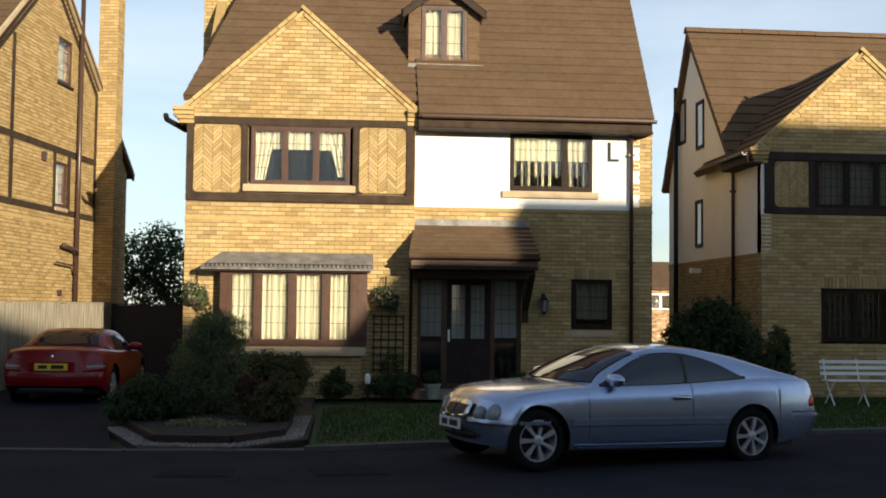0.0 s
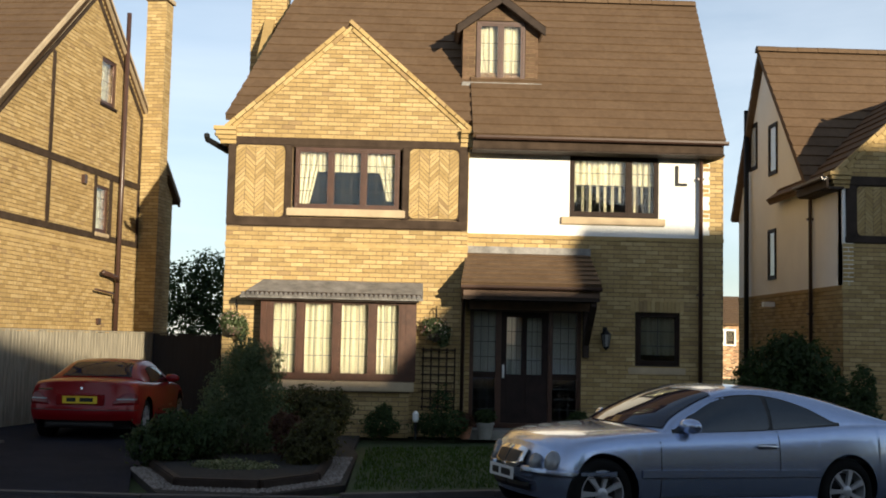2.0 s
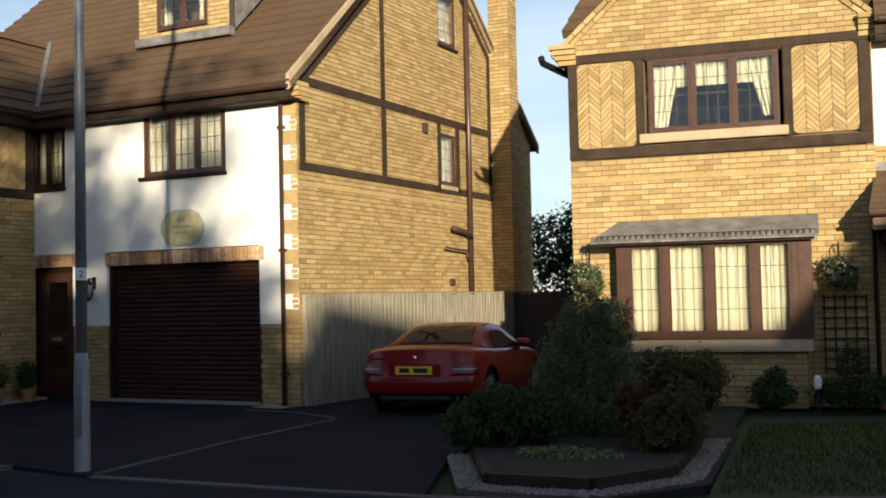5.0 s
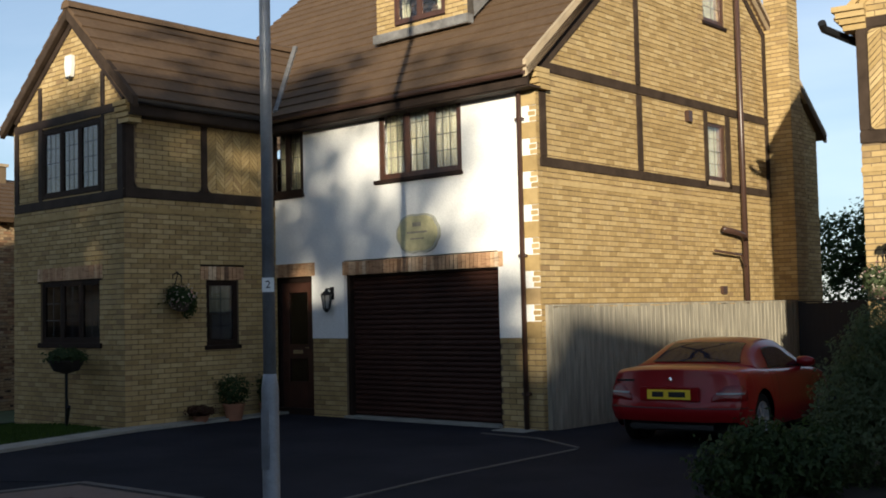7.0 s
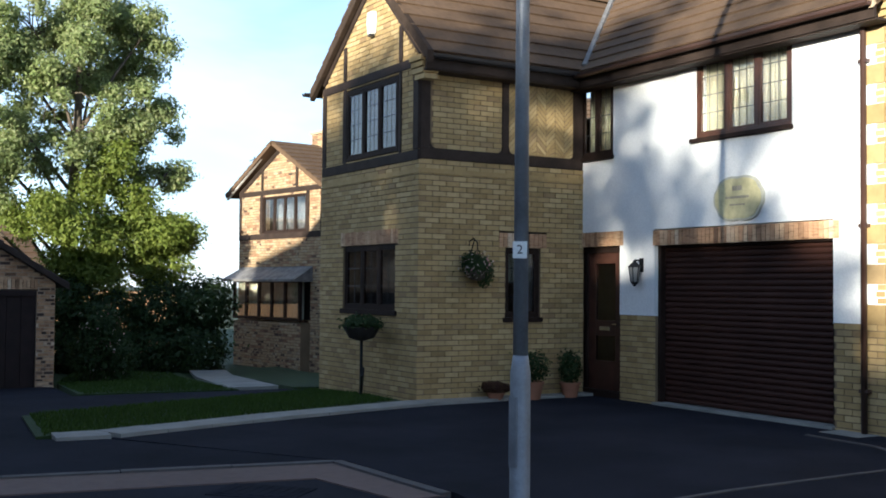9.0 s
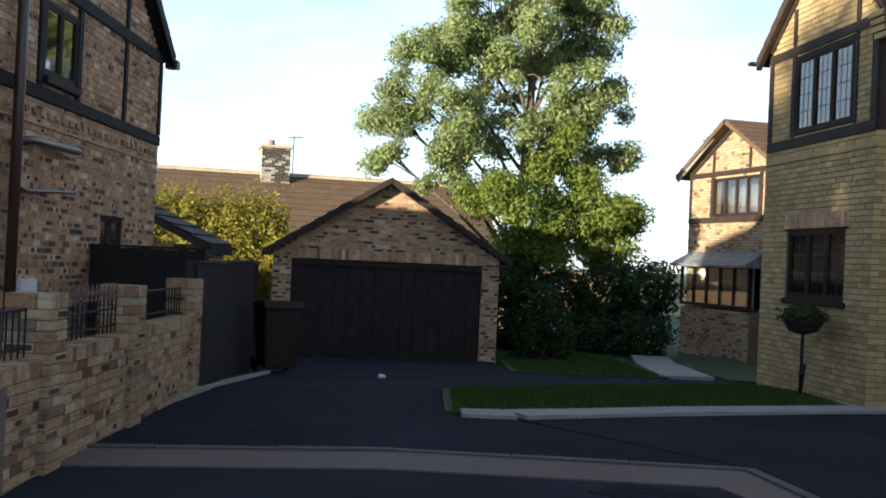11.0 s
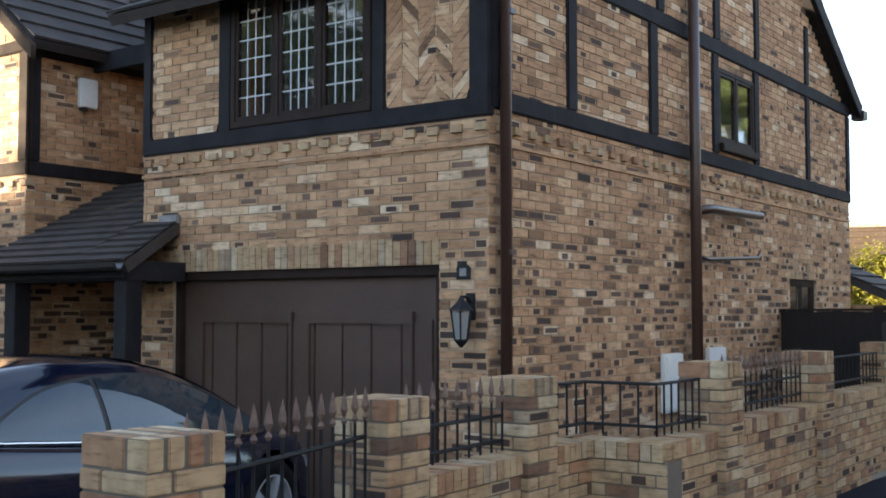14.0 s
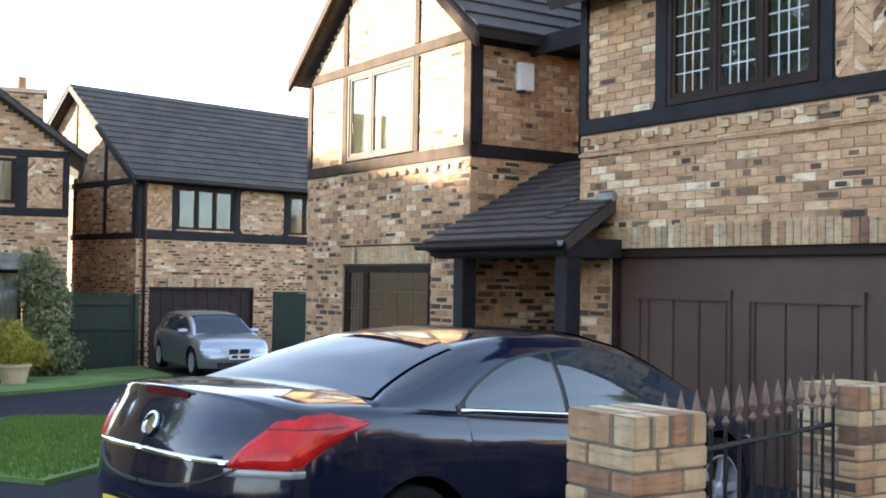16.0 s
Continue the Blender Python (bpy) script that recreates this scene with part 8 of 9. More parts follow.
def house_f():
    rng = random.Random(17)
    h = thing("house", pose(-14.12, -35.11, -0.62, 0, 0, 175) @ Matrix.Diagonal((1.1, 1, 1.03, 1)), "brick and timber house with a dark roof and brown garage", "house")
    I = face_frame(0, 0, 0)
    br, mo = "brick_multi", "mortar_grey"
    brick_wall(h, I, rect(0, 8), -0.2, 4.6, [(0.35, 3.15, -0.2, 1.9), (1.0, 2.55, 3.30, 4.36), (3.9, 5.2, 1.4, 1.75), (4.15, 5.6, 3.3, 4.36)], br, mo, rng)
    soldiers(h, I, 0.3, 3.2, 1.9, "brick_pale", rng, 0.006)
    herringbone(h, I, 0.2, 0.92, 3.30, 4.36, br, mo, rng)
    timbers(h, I, [(0, 8, 3.05, 3.28), (0, 8, 4.38, 4.6), (0, 0.2, 3.28, 4.38), (0.88, 1.0, 3.28, 4.38), (2.55, 2.72, 3.28, 4.38), (4.0, 4.15, 3.28, 4.38)], "timber_blue", 0.03)
    rounded_border(h, I, 2.72, 4.0, 3.28, 4.38, 0.1, "timber_blue", 0.028, 0.12)
    window(h, I, 1.0, 2.55, 3.30, 4.36, 3, "frame_dark", (2, 3), "", lead=False)
    window(h, I, 4.15, 5.6, 3.30, 4.36, 3, "frame_dark", (2, 3), "", lead=False)
    window(h, I, 3.9, 5.2, 1.4, 1.75, 1, "frame_dark", (2, 3), "", lead=False)
    g = new("garage_door")
    g.parent = h
    for k in range(9):
        part("board", Build().box(0.37 + k * 0.308, 0.665 + k * 0.308, 0.06, 0.1, -0.1, 1.86), M["door_brown"], g)
    part("door_frame", Build().box(0.33, 0.38, 0.0, 0.12, -0.1, 1.9).box(3.12, 3.17, 0.0, 0.12, -0.1, 1.9).box(0.33, 3.17, 0.0, 0.12, 1.84, 1.92).box(0.36, 3.14, 0.1, 0.14, -0.1, 1.9), M["frame_dark"], g)
    S = face_frame(0, 6.6, -90)
    brick_wall(h, S, gable_limits(0, 6.6, 4.5, 3.3, 6.85), -0.2, 6.8, [], br, mo, rng)
    timbers(h, S, [(0, 6.6, 3.05, 3.2), (0, 6.6, 4.38, 4.52), (6.4, 6.6, 3.2, 4.38), (4.9, 5.05, 3.2, 5.5), (3.2, 3.35, 3.2, 6.7)], "timber_blue", 0.03)
    verge(h, S, [(-0.3, 4.45), (3.3, 7.08), (6.9, 4.45)], "timber_blue", 0.18, -0.25, -0.18)
    roof_slope(h, (-0.25, -0.35, 4.5), (9, -0.35, 4.5), (9, 3.3, 7.08), (-0.25, 3.3, 7.08), "tile_dark", rng)
    roof_slope(h, (9, 6.9, 4.5), (-0.25, 6.9, 4.5), (-0.25, 3.3, 7.08), (9, 3.3, 7.08), "tile_dark", rng)
    downpipe(h, 0.18, -0.06, -0.2, 4.4, "plastic_brown")
    gutter(h, (-0.2, -0.42, 4.48), (9, -0.42, 4.48), "plastic_black")
    al = thing("alarm_box", pose(-14.15, -35.2, -0.62, 0, 0, 175) @ pose(3.3, -0.002, 4.0), "small white alarm box on the brick panel", "alarm box", "alarm boxes")
    part("case", Build().box(-0.1, 0.1, -0.07, 0, -0.15, 0.15), M["white_plastic"], al, bevel=0.01)
    board_fence((-13.9, -34.7), (-12.2, -35.6), 0.0, 1.15, "fence_green", "dark green board gate beside the house")
    board_fence((-15.95, -32.05), (-16.7, -30.8), 0.0, 1.25, "fence_green", "dark green board fence by the far garage")
    # dark sheet across the house, room shade in its colour
    part("interior", Build().box(0.3, 7.8, 0.6, 0.65, 0, 4.5), M["dark_room"], h)


M["fence_green"] = plain("dark green fence board", (0.014, 0.028, 0.018), 0.7, vary=0.25, scale=2.5, fine=40, bump=0.3, stretch=(6, 6, 0.6))
house_f()


def house_h():
    rng = random.Random(18)
    h = thing("house", pose(-11.33, -33.5, -0.3, 0, 0, 150), "brick house with a timbered gable and climbing plant", "house")
    I = face_frame(0, 0, 0)
    br, mo = "brick_multi", "mortar_grey"
    brick_wall(h, I, gable_limits(-4.4, 0, 4.55, -2.2, 6.1), -0.2, 6.05, [(-3.0, -1.1, 3.4, 4.4), (-3.4, -0.9, 0.7, 2.0)], br, mo, rng)
    herringbone(h, I, -0.85, -0.12, 3.35, 4.4, br, mo, rng)
    timbers(h, I, [(-4.4, 0, 3.15, 3.33), (-4.4, 0, 4.42, 4.58), (-0.14, 0, 3.33, 4.42), (-1.1, -0.85, 3.33, 4.42), (-3.2, -3.0, 3.33, 4.42)], "timber_blue", 0.03)
    window(h, I, -3.0, -1.1, 3.4, 4.4, 3, "frame_dark", (2, 3), "full", lead=False)
    window(h, I, -3.4, -0.9, 0.7, 2.0, 3, "frame_dark", (2, 3), "full", out=0.3, lead=False)
    part("bay_roof", Build().prism([(-3.6, 2.0), (-0.7, 2.0), (-0.8, 2.35), (-3.5, 2.35)], -0.5, 0.0), M["lead"], h)
    verge(h, I, [(-4.7, 4.5), (-2.2, 6.35), (0.35, 4.5)], "timber_blue", 0.16, -0.22, -0.16)
    roof_slope(h, (0.35, -0.25, 4.5), (0.35, 6, 4.5), (-2.2, 6, 6.35), (-2.2, -0.25, 6.35), "tile_dark", rng)
    roof_slope(h, (-4.75, 6, 4.5), (-4.75, -0.25, 4.5), (-2.2, -0.25, 6.35), (-2.2, 6, 6.35), "tile_dark", rng)
    brick_wall(h, face_frame(0, 0, 90), rect(0, 6), -0.2, 4.5, [], br, mo, rng)
    c = new("chimney")
    c.parent = h
    brick_wall(c, face_frame(0, 2.0, 0), rect(-1.6, -0.6), 4.6, 6.1, [], br, mo, rng, 0.8)
    part("chimney_cap", Build().box(-1.68, -0.52, 1.92, 2.88, 6.1, 6.2), M["stone"], c)
    part("chimney_pot", Build().turned([(0.12, 6.2), (0.1, 6.5), (0.12, 6.52)], (-1.1, 2.4, 0), 12), M["terracotta"], c)


house_h()


def bungalow():
    rng = random.Random(19)
    h = thing("house", pose(-36.0, -22, -1.0), "low house with a brown roof and patched brick chimney", "house")
    part("wall", Build().box(-4, 4.0, 0, 26, -0.5, 2.4), M["brick_multi"], h)
    roof_slope(h, (4.4, -0.3, 2.2), (4.4, 22.0, 2.2), (0, 22.0, 5.20), (0, -0.3, 5.20), "tile_brown", rng, 0.35, 0.4)
    roof_slope(h, (-4.4, 22.0, 2.2), (-4.4, -0.3, 2.2), (0, -0.3, 5.20), (0, 22.0, 5.20), "tile_brown", rng, 0.6, 0.6)
    ridge_tiles(h, (0, -0.3, 5.23), (0, 22.0, 5.23), "stone", rng)
    c = new("chimney")
    c.parent = h
    brick_wall(c, face_frame(0.45, 14.3, 90), rect(0, 0.95), 4.6, 6.08, [], "brick_patched", "mortar_grey", rng, 0.9)
    part("chimney_cap", Build().box(-0.5, 0.52, 14.24, 15.32, 6.08, 6.17), M["stone"], c)
    part("chimney_pot", Build().turned([(0.13, 6.17), (0.1, 6.35), (0.12, 6.37)], (0, 14.65, 0), 12), M["terracotta"], c)
    part("aerial", Build().tube([(0, 15.4, 5.0), (0, 15.4, 6.6)], 0.018, 5).tube([(0, 15.2, 6.5), (0, 15.7, 6.55)], 0.015, 5), M["metal_black"], h)


bungalow()


def distant_house():
    rng = random.Random(20)
    h = thing("house", pose(17.5, 40, -1.5), "distant brick house with a brown roof", "house")
    I = face_frame(0, 0, 0)
    brick_wall(h, I, rect(0, 9), 0, 4.4, [(2.0, 3.2, 3.2, 4.1), (4.0, 5.2, 3.2, 4.1)], "brick_multi", "mortar_grey", rng)
    window(h, I, 2.0, 3.2, 3.2, 4.1, 2, "white_plastic", (2, 2), "", lead=False)
    window(h, I, 4.0, 5.2, 3.2, 4.1, 2, "white_plastic", (2, 2), "", lead=False)
    # dark sheet that gives the windows an unlit room
    part("interior", Build().box(0.2, 8.8, 0.5, 0.55, 0, 4.3), M["dark_room"], h)
    roof_slope(h, (-0.3, -0.3, 4.4), (9.3, -0.3, 4.4), (9.3, 3.5, 6.0), (-0.3, 3.5, 6.0), "tile_brown", rng)


distant_house()

# rear lean-to behind the timbered flank
lt = thing("outhouse", C_POSE @ pose(0.3, 9.6, -0.45), "small brick outhouse with a dark tiled roof", "outhouse")
brick_wall(lt, face_frame(0, 0, 0), rect(-1.6, 0.4), 0, 2.1, [], "brick_multi", "mortar_grey", random.Random(3), 0.2)
brick_wall(lt, face_frame(0.4, 0, 90), rect(0, 1.3), 0, 2.1, [], "brick_multi", "mortar_grey", random.Random(4), 0.2)
roof_slope(lt, (0.5, -0.3, 2.1), (0.5, 1.4, 2.1), (-1.2, 1.4, 2.9), (-1.2, -0.3, 2.9), "tile_dark", random.Random(5))
part("gutter_board", Build().box(0.45, 0.52, -0.3, 1.4, 1.95, 2.1), M["timber_blue"], lt)

# ---- street furniture and loose things ----
lp = thing("street_lamp", pose(-3.31, -7.0, 0), "grey steel lamp post with a small number label", "lamp post")

M["post_grey"] = plain("galvanised post paint", (0.22, 0.23, 0.25), 0.5, 0.3, vary=0.25, scale=3, fine=40)
part("base_section", Build().turned([(0.09, 0.0), (0.073, 0.03), (0.073, 1.02), (0.066, 1.06), (0.055, 1.14)], sides=24), M["post_grey"], lp, smooth=True)
part("column", Build().turned([(0.054, 1.1), (0.048, 4.0), (0.042, 8.0)], sides=20), M["post_grey"], lp, smooth=True)
part("access_door", Build().box(-0.04, 0.04, -0.077, -0.05, 0.35, 0.85), M["post_grey"], lp, bevel=0.004)
part("lamp_head", Build().turned([(0.05, 7.95), (0.16, 8.05), (0.2, 8.2), (0.1, 8.32)], sides=20), M["post_grey"], lp, smooth=True)
lab = part("number_label", Build().box(-0.05, 0.05, -0.062, -0.05, -0.06, 0.06, pose(0, 0, 1.89, 0, 0, 38)), M["white_plastic"], lp, "white label")
fc = bpy.data.curves.new("digit", "FONT")
fc.body, fc.size, fc.extrude, fc.align_x, fc.align_y = "2", 0.09, 0.001, "CENTER", "CENTER"
fc.materials.append(M["trim_black"])
fo = new("digit", fc)
fo.parent = lab
fo.matrix_basis = pose(0, 0, 1.89, 0, 0, 38) @ pose(0, -0.0635, 0, 90, 0, 0)

bn = thing("wheelie_bin", pose(-14.7, -9.5, level(-14.7, -9.5) + 0.02, 0, 0, 100), "dark brown wheelie bin against the fence", "bin")
part("body", Build().add([(x * k, y * k, z) for k, z in ((0.82, 0.08), (1.0, 0.95)) for x, y in ((-0.28, -0.33), (0.28, -0.33), (0.28, 0.33), (-0.28, 0.33))], [(3, 2, 1, 0), (4, 5, 6, 7), (0, 1, 5, 4), (1, 2, 6, 5), (2, 3, 7, 6), (3, 0, 4, 7)]), M["door_brown"], bn, bevel=0.02)
part("lid", Build().prism([(-0.36, 0.95), (0.36, 0.95), (0.34, 1.02), (-0.30, 1.07)], -0.30, 0.30, pose(0, 0, 0, 0, 0, 90)), M["door_brown"], bn, bevel=0.015)
for s in (-1, 1):
    part("wheel", Build().turned([(0.1, -0.03), (0.1, 0.03), (0.04, 0.03)], sides=16, m=pose(s * 0.25, 0.26, 0.1, 0, 90, 0)), M["tyre"], bn)
part("handle", Build().tube([(-0.2, 0.38, 0.98), (0.2, 0.38, 0.98)], 0.015), M["door_brown"], bn)
lit = thing("litter", pose(-13.5, -8.15, level(-13.5, -8.15) + 0.04) @ Matrix.Scale(0.55, 4), "crumpled white paper cup on the tarmac", "litter")
part("cup", Build().turned([(0.06, -0.03), (0.075, 0.0), (0.07, 0.05), (0.04, 0.08)], sides=9, m=pose(0, 0, 0, 75, 10, 30)), M["white_plastic"], lit)
part("napkin", Build().turned([(0.03, -0.03), (0.06, 0.0), (0.045, 0.04), (0.01, 0.05)], (0.09, 0.05, 0), 7), M["white_plastic"], lit)


def bench():
    t = thing("garden_bench", pose(11.15, -2.05, 0.04, 0, 0, 0), "white slatted folding garden bench on the lawn", "bench")
    L = 1.35
    for k in range(5):
        part("seat_slat", Build().box(0, L, 0.02 + k * 0.08, 0.08 + k * 0.08, 0.43, 0.45), M["white_plastic"], t, bevel=0.004)
    for k in range(3):
        part("back_slat", Build().box(0, L, 0.42 + k * 0.03, 0.44 + k * 0.03, 0.52 + k * 0.1, 0.58 + k * 0.1), M["white_plastic"], t, bevel=0.004)
    for x in (0.08, L / 2, L - 0.08):
        part("leg", Build().tube([(x, 0.02, 0.0), (x, 0.40, 0.44), (x, 0.50, 0.80)], 0.013, 8), M["white_plastic"], t)
        part("leg", Build().tube([(x, 0.45, 0.0), (x, 0.04, 0.43)], 0.013, 8), M["white_plastic"], t)


bench()

# ---- plants ----


def leaves(blobs, size, count, seed, fill=0.55, flat=False):
    """Leaf blades through a set of rounded clumps (x, y, z, rx, ry, rz)."""
    rng = random.Random(seed)
    vol = [b[3] * b[4] * b[5] for b in blobs]
    tot = sum(v ** 0.75 for v in vol)
    out = Build()
    for (cx, cy, cz, rx, ry, rz), v in zip(blobs, vol):
        for _ in range(int(count * v ** 0.75 / tot)):
            d = Vector((rng.gauss(0, 1), rng.gauss(0, 1), rng.gauss(0, 1))).normalized()
            lump = 1 + 0.42 * noise.noise(Vector((cx, cy, cz)) * 3 + d * 2.6)
            if rng.random() < 0.10:
                lump *= rng.uniform(1.08, 1.35)
            r = (fill + (1 - fill) * rng.random() ** 0.6) * lump
            p = Vector((cx + d.x * rx * r, cy + d.y * ry * r, cz + d.z * rz * r))
            n = (d + Vector((rng.uniform(-1, 1), rng.uniform(-1, 1), rng.uniform(-0.6, 1.2))) * 0.9).normalized()
            a = n.orthogonal().normalized()
            a = Matrix.Rotation(rng.uniform(0, math.tau), 3, n) @ a
            b = n.cross(a)
            s = size * rng.uniform(0.6, 1.35)
            out.add([p - a * s, p - b * s * 0.45 + n * s * 0.1, p + a * s, p + b * s * 0.45 + n * s * 0.1], [(0, 1, 2), (0, 2, 3)])
    return out


def shrub(name, x, y, blobs, size, count, mat, seed, label, category="shrub", stem=True, group="", z=None):
    z = level(x, y) if z is None else z
    t = thing(name, pose(x, y, z), label, category, group)
    if stem:
        rng = random.Random(seed)
        for b in blobs[:6]:
            s = Build()
            s.tube([(b[0] * 0.2 + rng.uniform(-0.03, 0.03), b[1] * 0.2, 0.0), (b[0] * 0.7, b[1] * 0.7, b[2] * 0.6), (b[0], b[1], b[2])], 0.02, 5, 0.006)
            part("stem", s, M["bark"], t)
    part("foliage", leaves(blobs, size, count, seed), M[mat], t, kind="stuff")
    return t


Z = 0.05
M["petal"] = leaf_material("pale petals", (0.6, 0.5, 0.45), (0.7, 0.62, 0.5), (0.6, 0.25, 0.3))
shrub("shrub", 1.02, -4.3, [(0.0, 0, 0.45, 0.42, 0.42, 0.50), (-0.22, 0.05, 0.75, 0.34, 0.34, 0.42), (0.2, 0.0, 0.85, 0.36, 0.34, 0.42), (-0.05, 0.1, 1.12, 0.34, 0.32, 0.30), (0.26, 0.05, 1.22, 0.26, 0.26, 0.28), (0.02, 0, 1.36, 0.24, 0.24, 0.24), (-0.32, -0.1, 0.4, 0.28, 0.3, 0.4), (0.36, -0.1, 0.45, 0.28, 0.3, 0.4)], 0.021, 26000, "leaf_grey", 31, "broad feathery grey green shrub in the front bed", z=Z)
shrub("shrub", 0.35, -5.2, [(0, 0, 0.3, 0.4, 0.4, 0.3), (-0.3, -0.1, 0.25, 0.3, 0.35, 0.25), (0.3, 0.1, 0.35, 0.3, 0.3, 0.3), (0, -0.2, 0.5, 0.25, 0.25, 0.2)], 0.03, 7000, "leaf_dark", 32, "low dark green shrub at the edge of the bed", z=Z)
shrub("shrub", 1.95, -4.0, [(0, 0, 0.5, 0.4, 0.35, 0.35), (-0.2, 0.1, 0.7, 0.3, 0.3, 0.25), (0.25, 0, 0.65, 0.25, 0.25, 0.25)], 0.03, 6000, "leaf_olive", 33, "dark olive shrub below the bay window", z=Z)
shrub("shrub", 1.72, -5.0, [(0, 0, 0.35, 0.22, 0.2, 0.25), (-0.1, 0, 0.5, 0.16, 0.16, 0.18)], 0.03, 2200, "leaf_red", 34, "small bronze leaved shrub", z=Z)
shrub("shrub", 2.02, -5.3, [(0, 0, 0.3, 0.3, 0.3, 0.28), (0.1, -0.05, 0.5, 0.2, 0.2, 0.2), (-0.1, -0.2, 0.2, 0.25, 0.2, 0.2)], 0.03, 4500, "leaf_olive", 35, "olive brown flowering shrub in the bed", z=Z)
shrub("ground_cover", 1.15, -6.0, [(0, 0, 0.06, 0.35, 0.25, 0.1), (0.3, 0.05, 0.05, 0.25, 0.2, 0.08), (-0.3, 0.1, 0.05, 0.2, 0.2, 0.08)], 0.022, 3500, "leaf_vari", 36, "low silver variegated ground cover", "plant", stem=False, z=Z)
shrub("shrub", 2.75, -0.75, [(0, 0, 0.2, 0.3, 0.25, 0.22), (0.05, 0, 0.4, 0.15, 0.15, 0.15)], 0.03, 2000, "leaf_dark", 37, "small dark shrub below the bay", z=Z)
shrub("shrub", 3.75, -0.6, [(-0.2, 0, 0.2, 0.3, 0.25, 0.2), (0.2, 0, 0.22, 0.25, 0.25, 0.22), (0, 0.2, 0.5, 0.2, 0.12, 0.35)], 0.03, 3000, "leaf_dark", 38, "climbing plant at the foot of the trellis", z=Z)
shrub("shrub", 9.75, 0.3, [(0, 0, 0.7, 0.85, 0.7, 0.7), (-0.4, -0.2, 1.1, 0.5, 0.5, 0.55), (0.35, -0.1, 1.2, 0.55, 0.5, 0.6), (0.0, -0.3, 1.55, 0.4, 0.4, 0.4), (0.7, -0.6, 0.8, 0.35, 0.35, 0.5)], 0.05, 12000, "leaf_dark", 39, "large dark green bush between the houses")
shrub("shrub", 10.6, -1.0, [(0, 0, 0.5, 0.3, 0.3, 0.5), (0.05, 0, 1.0, 0.22, 0.22, 0.4)], 0.04, 3000, "leaf_dark", 40, "narrow dark shrub at the white wall corner")
fs = shrub("shrub", -21.5, -3.0, [(0, 0, 0.7, 0.45, 0.45, 0.7), (0.1, 0.2, 1.3, 0.4, 0.4, 0.5), (0, 0.6, 0.6, 0.4, 0.4, 0.6)], 0.05, 5000, "leaf_dark", 41, "dark shrub with white blossom beside the double garage")
part("blossom", leaves([(0.25, 0.1, 1.2, 0.35, 0.5, 0.5), (0.3, 0.2, 0.5, 0.3, 0.5, 0.4)], 0.035, 90, 48, 0.8), M["petal"], fs, kind="stuff")
shrub("climbing_plant", 0.42, -0.45, [(0, 0, 0.7, 0.16, 0.12, 0.5), (0.08, 0, 1.15, 0.2, 0.14, 0.3), (0.18, -0.05, 1.3, 0.16, 0.12, 0.2), (-0.1, 0, 0.95, 0.14, 0.12, 0.3)], 0.026, 3000, "leaf_vari", 49, "pale flowering climber at the brick wall beside the bay", "climber", z=Z)
shrub("shrub", -10.7, -33.2, [(0, 0, 1.2, 0.5, 0.5, 1.2), (0.2, -0.1, 2.0, 0.4, 0.4, 0.7), (-0.1, 0.1, 0.5, 0.6, 0.5, 0.5)], 0.06, 6000, "leaf_vari", 42, "tall variegated shrub against the far house")
shrub("shrub", -9.4, -32.1, [(0, 0, 0.6, 0.6, 0.5, 0.45), (0.3, 0.2, 0.9, 0.4, 0.4, 0.35)], 0.05, 5000, "leaf_yellow", 43, "golden rounded shrub by the far lawn")
shrub("hedge", -24.4, -0.6, [(-2.4 + 0.55 * k, -3.6 + 1.0 * k, 0.55, 0.8, 0.85, 0.75) for k in range(6)] + [(-2.4 + 0.55 * k, -3.4 + 1.0 * k, 1.35 + 0.18 * (k % 3), 0.75, 0.8, 0.75) for k in range(6)], 0.07, 34000, "leaf_dark", 44, "tall dark green hedge along the lawn", "hedge")
shrub("hedge", -24.2, -10.2, [(0.05 * (k % 2), -2.8 + 0.5 * k, 2.02 + 0.06 * (k % 3), 0.6, 0.5, 1.42) for k in range(10)], 0.05, 58000, "leaf_yellow", 45, "clipped golden conifer hedge behind the fence", "hedge")
shrub("tree", -2.9, 13.0, [(0, 0, 1.5, 1.2, 1.0, 1.5), (-0.5, 0.2, 2.9, 0.9, 0.9, 0.9), (0.7, 0, 2.6, 0.8, 0.8, 1.0), (0.3, 0.3, 3.5, 0.6, 0.6, 0.6)], 0.07, 9000, "leaf_dark", 46, "dark evergreen tree behind the houses", "tree")
shrub("tree", 24.5, 52, [(0, 0, 3.5, 2.5, 2, 2.2), (-1.8, 0, 2.8, 1.6, 1.6, 1.8)], 0.2, 3000, "leaf_tree", 47, "distant green tree beyond the houses", "tree", z=-1.0)


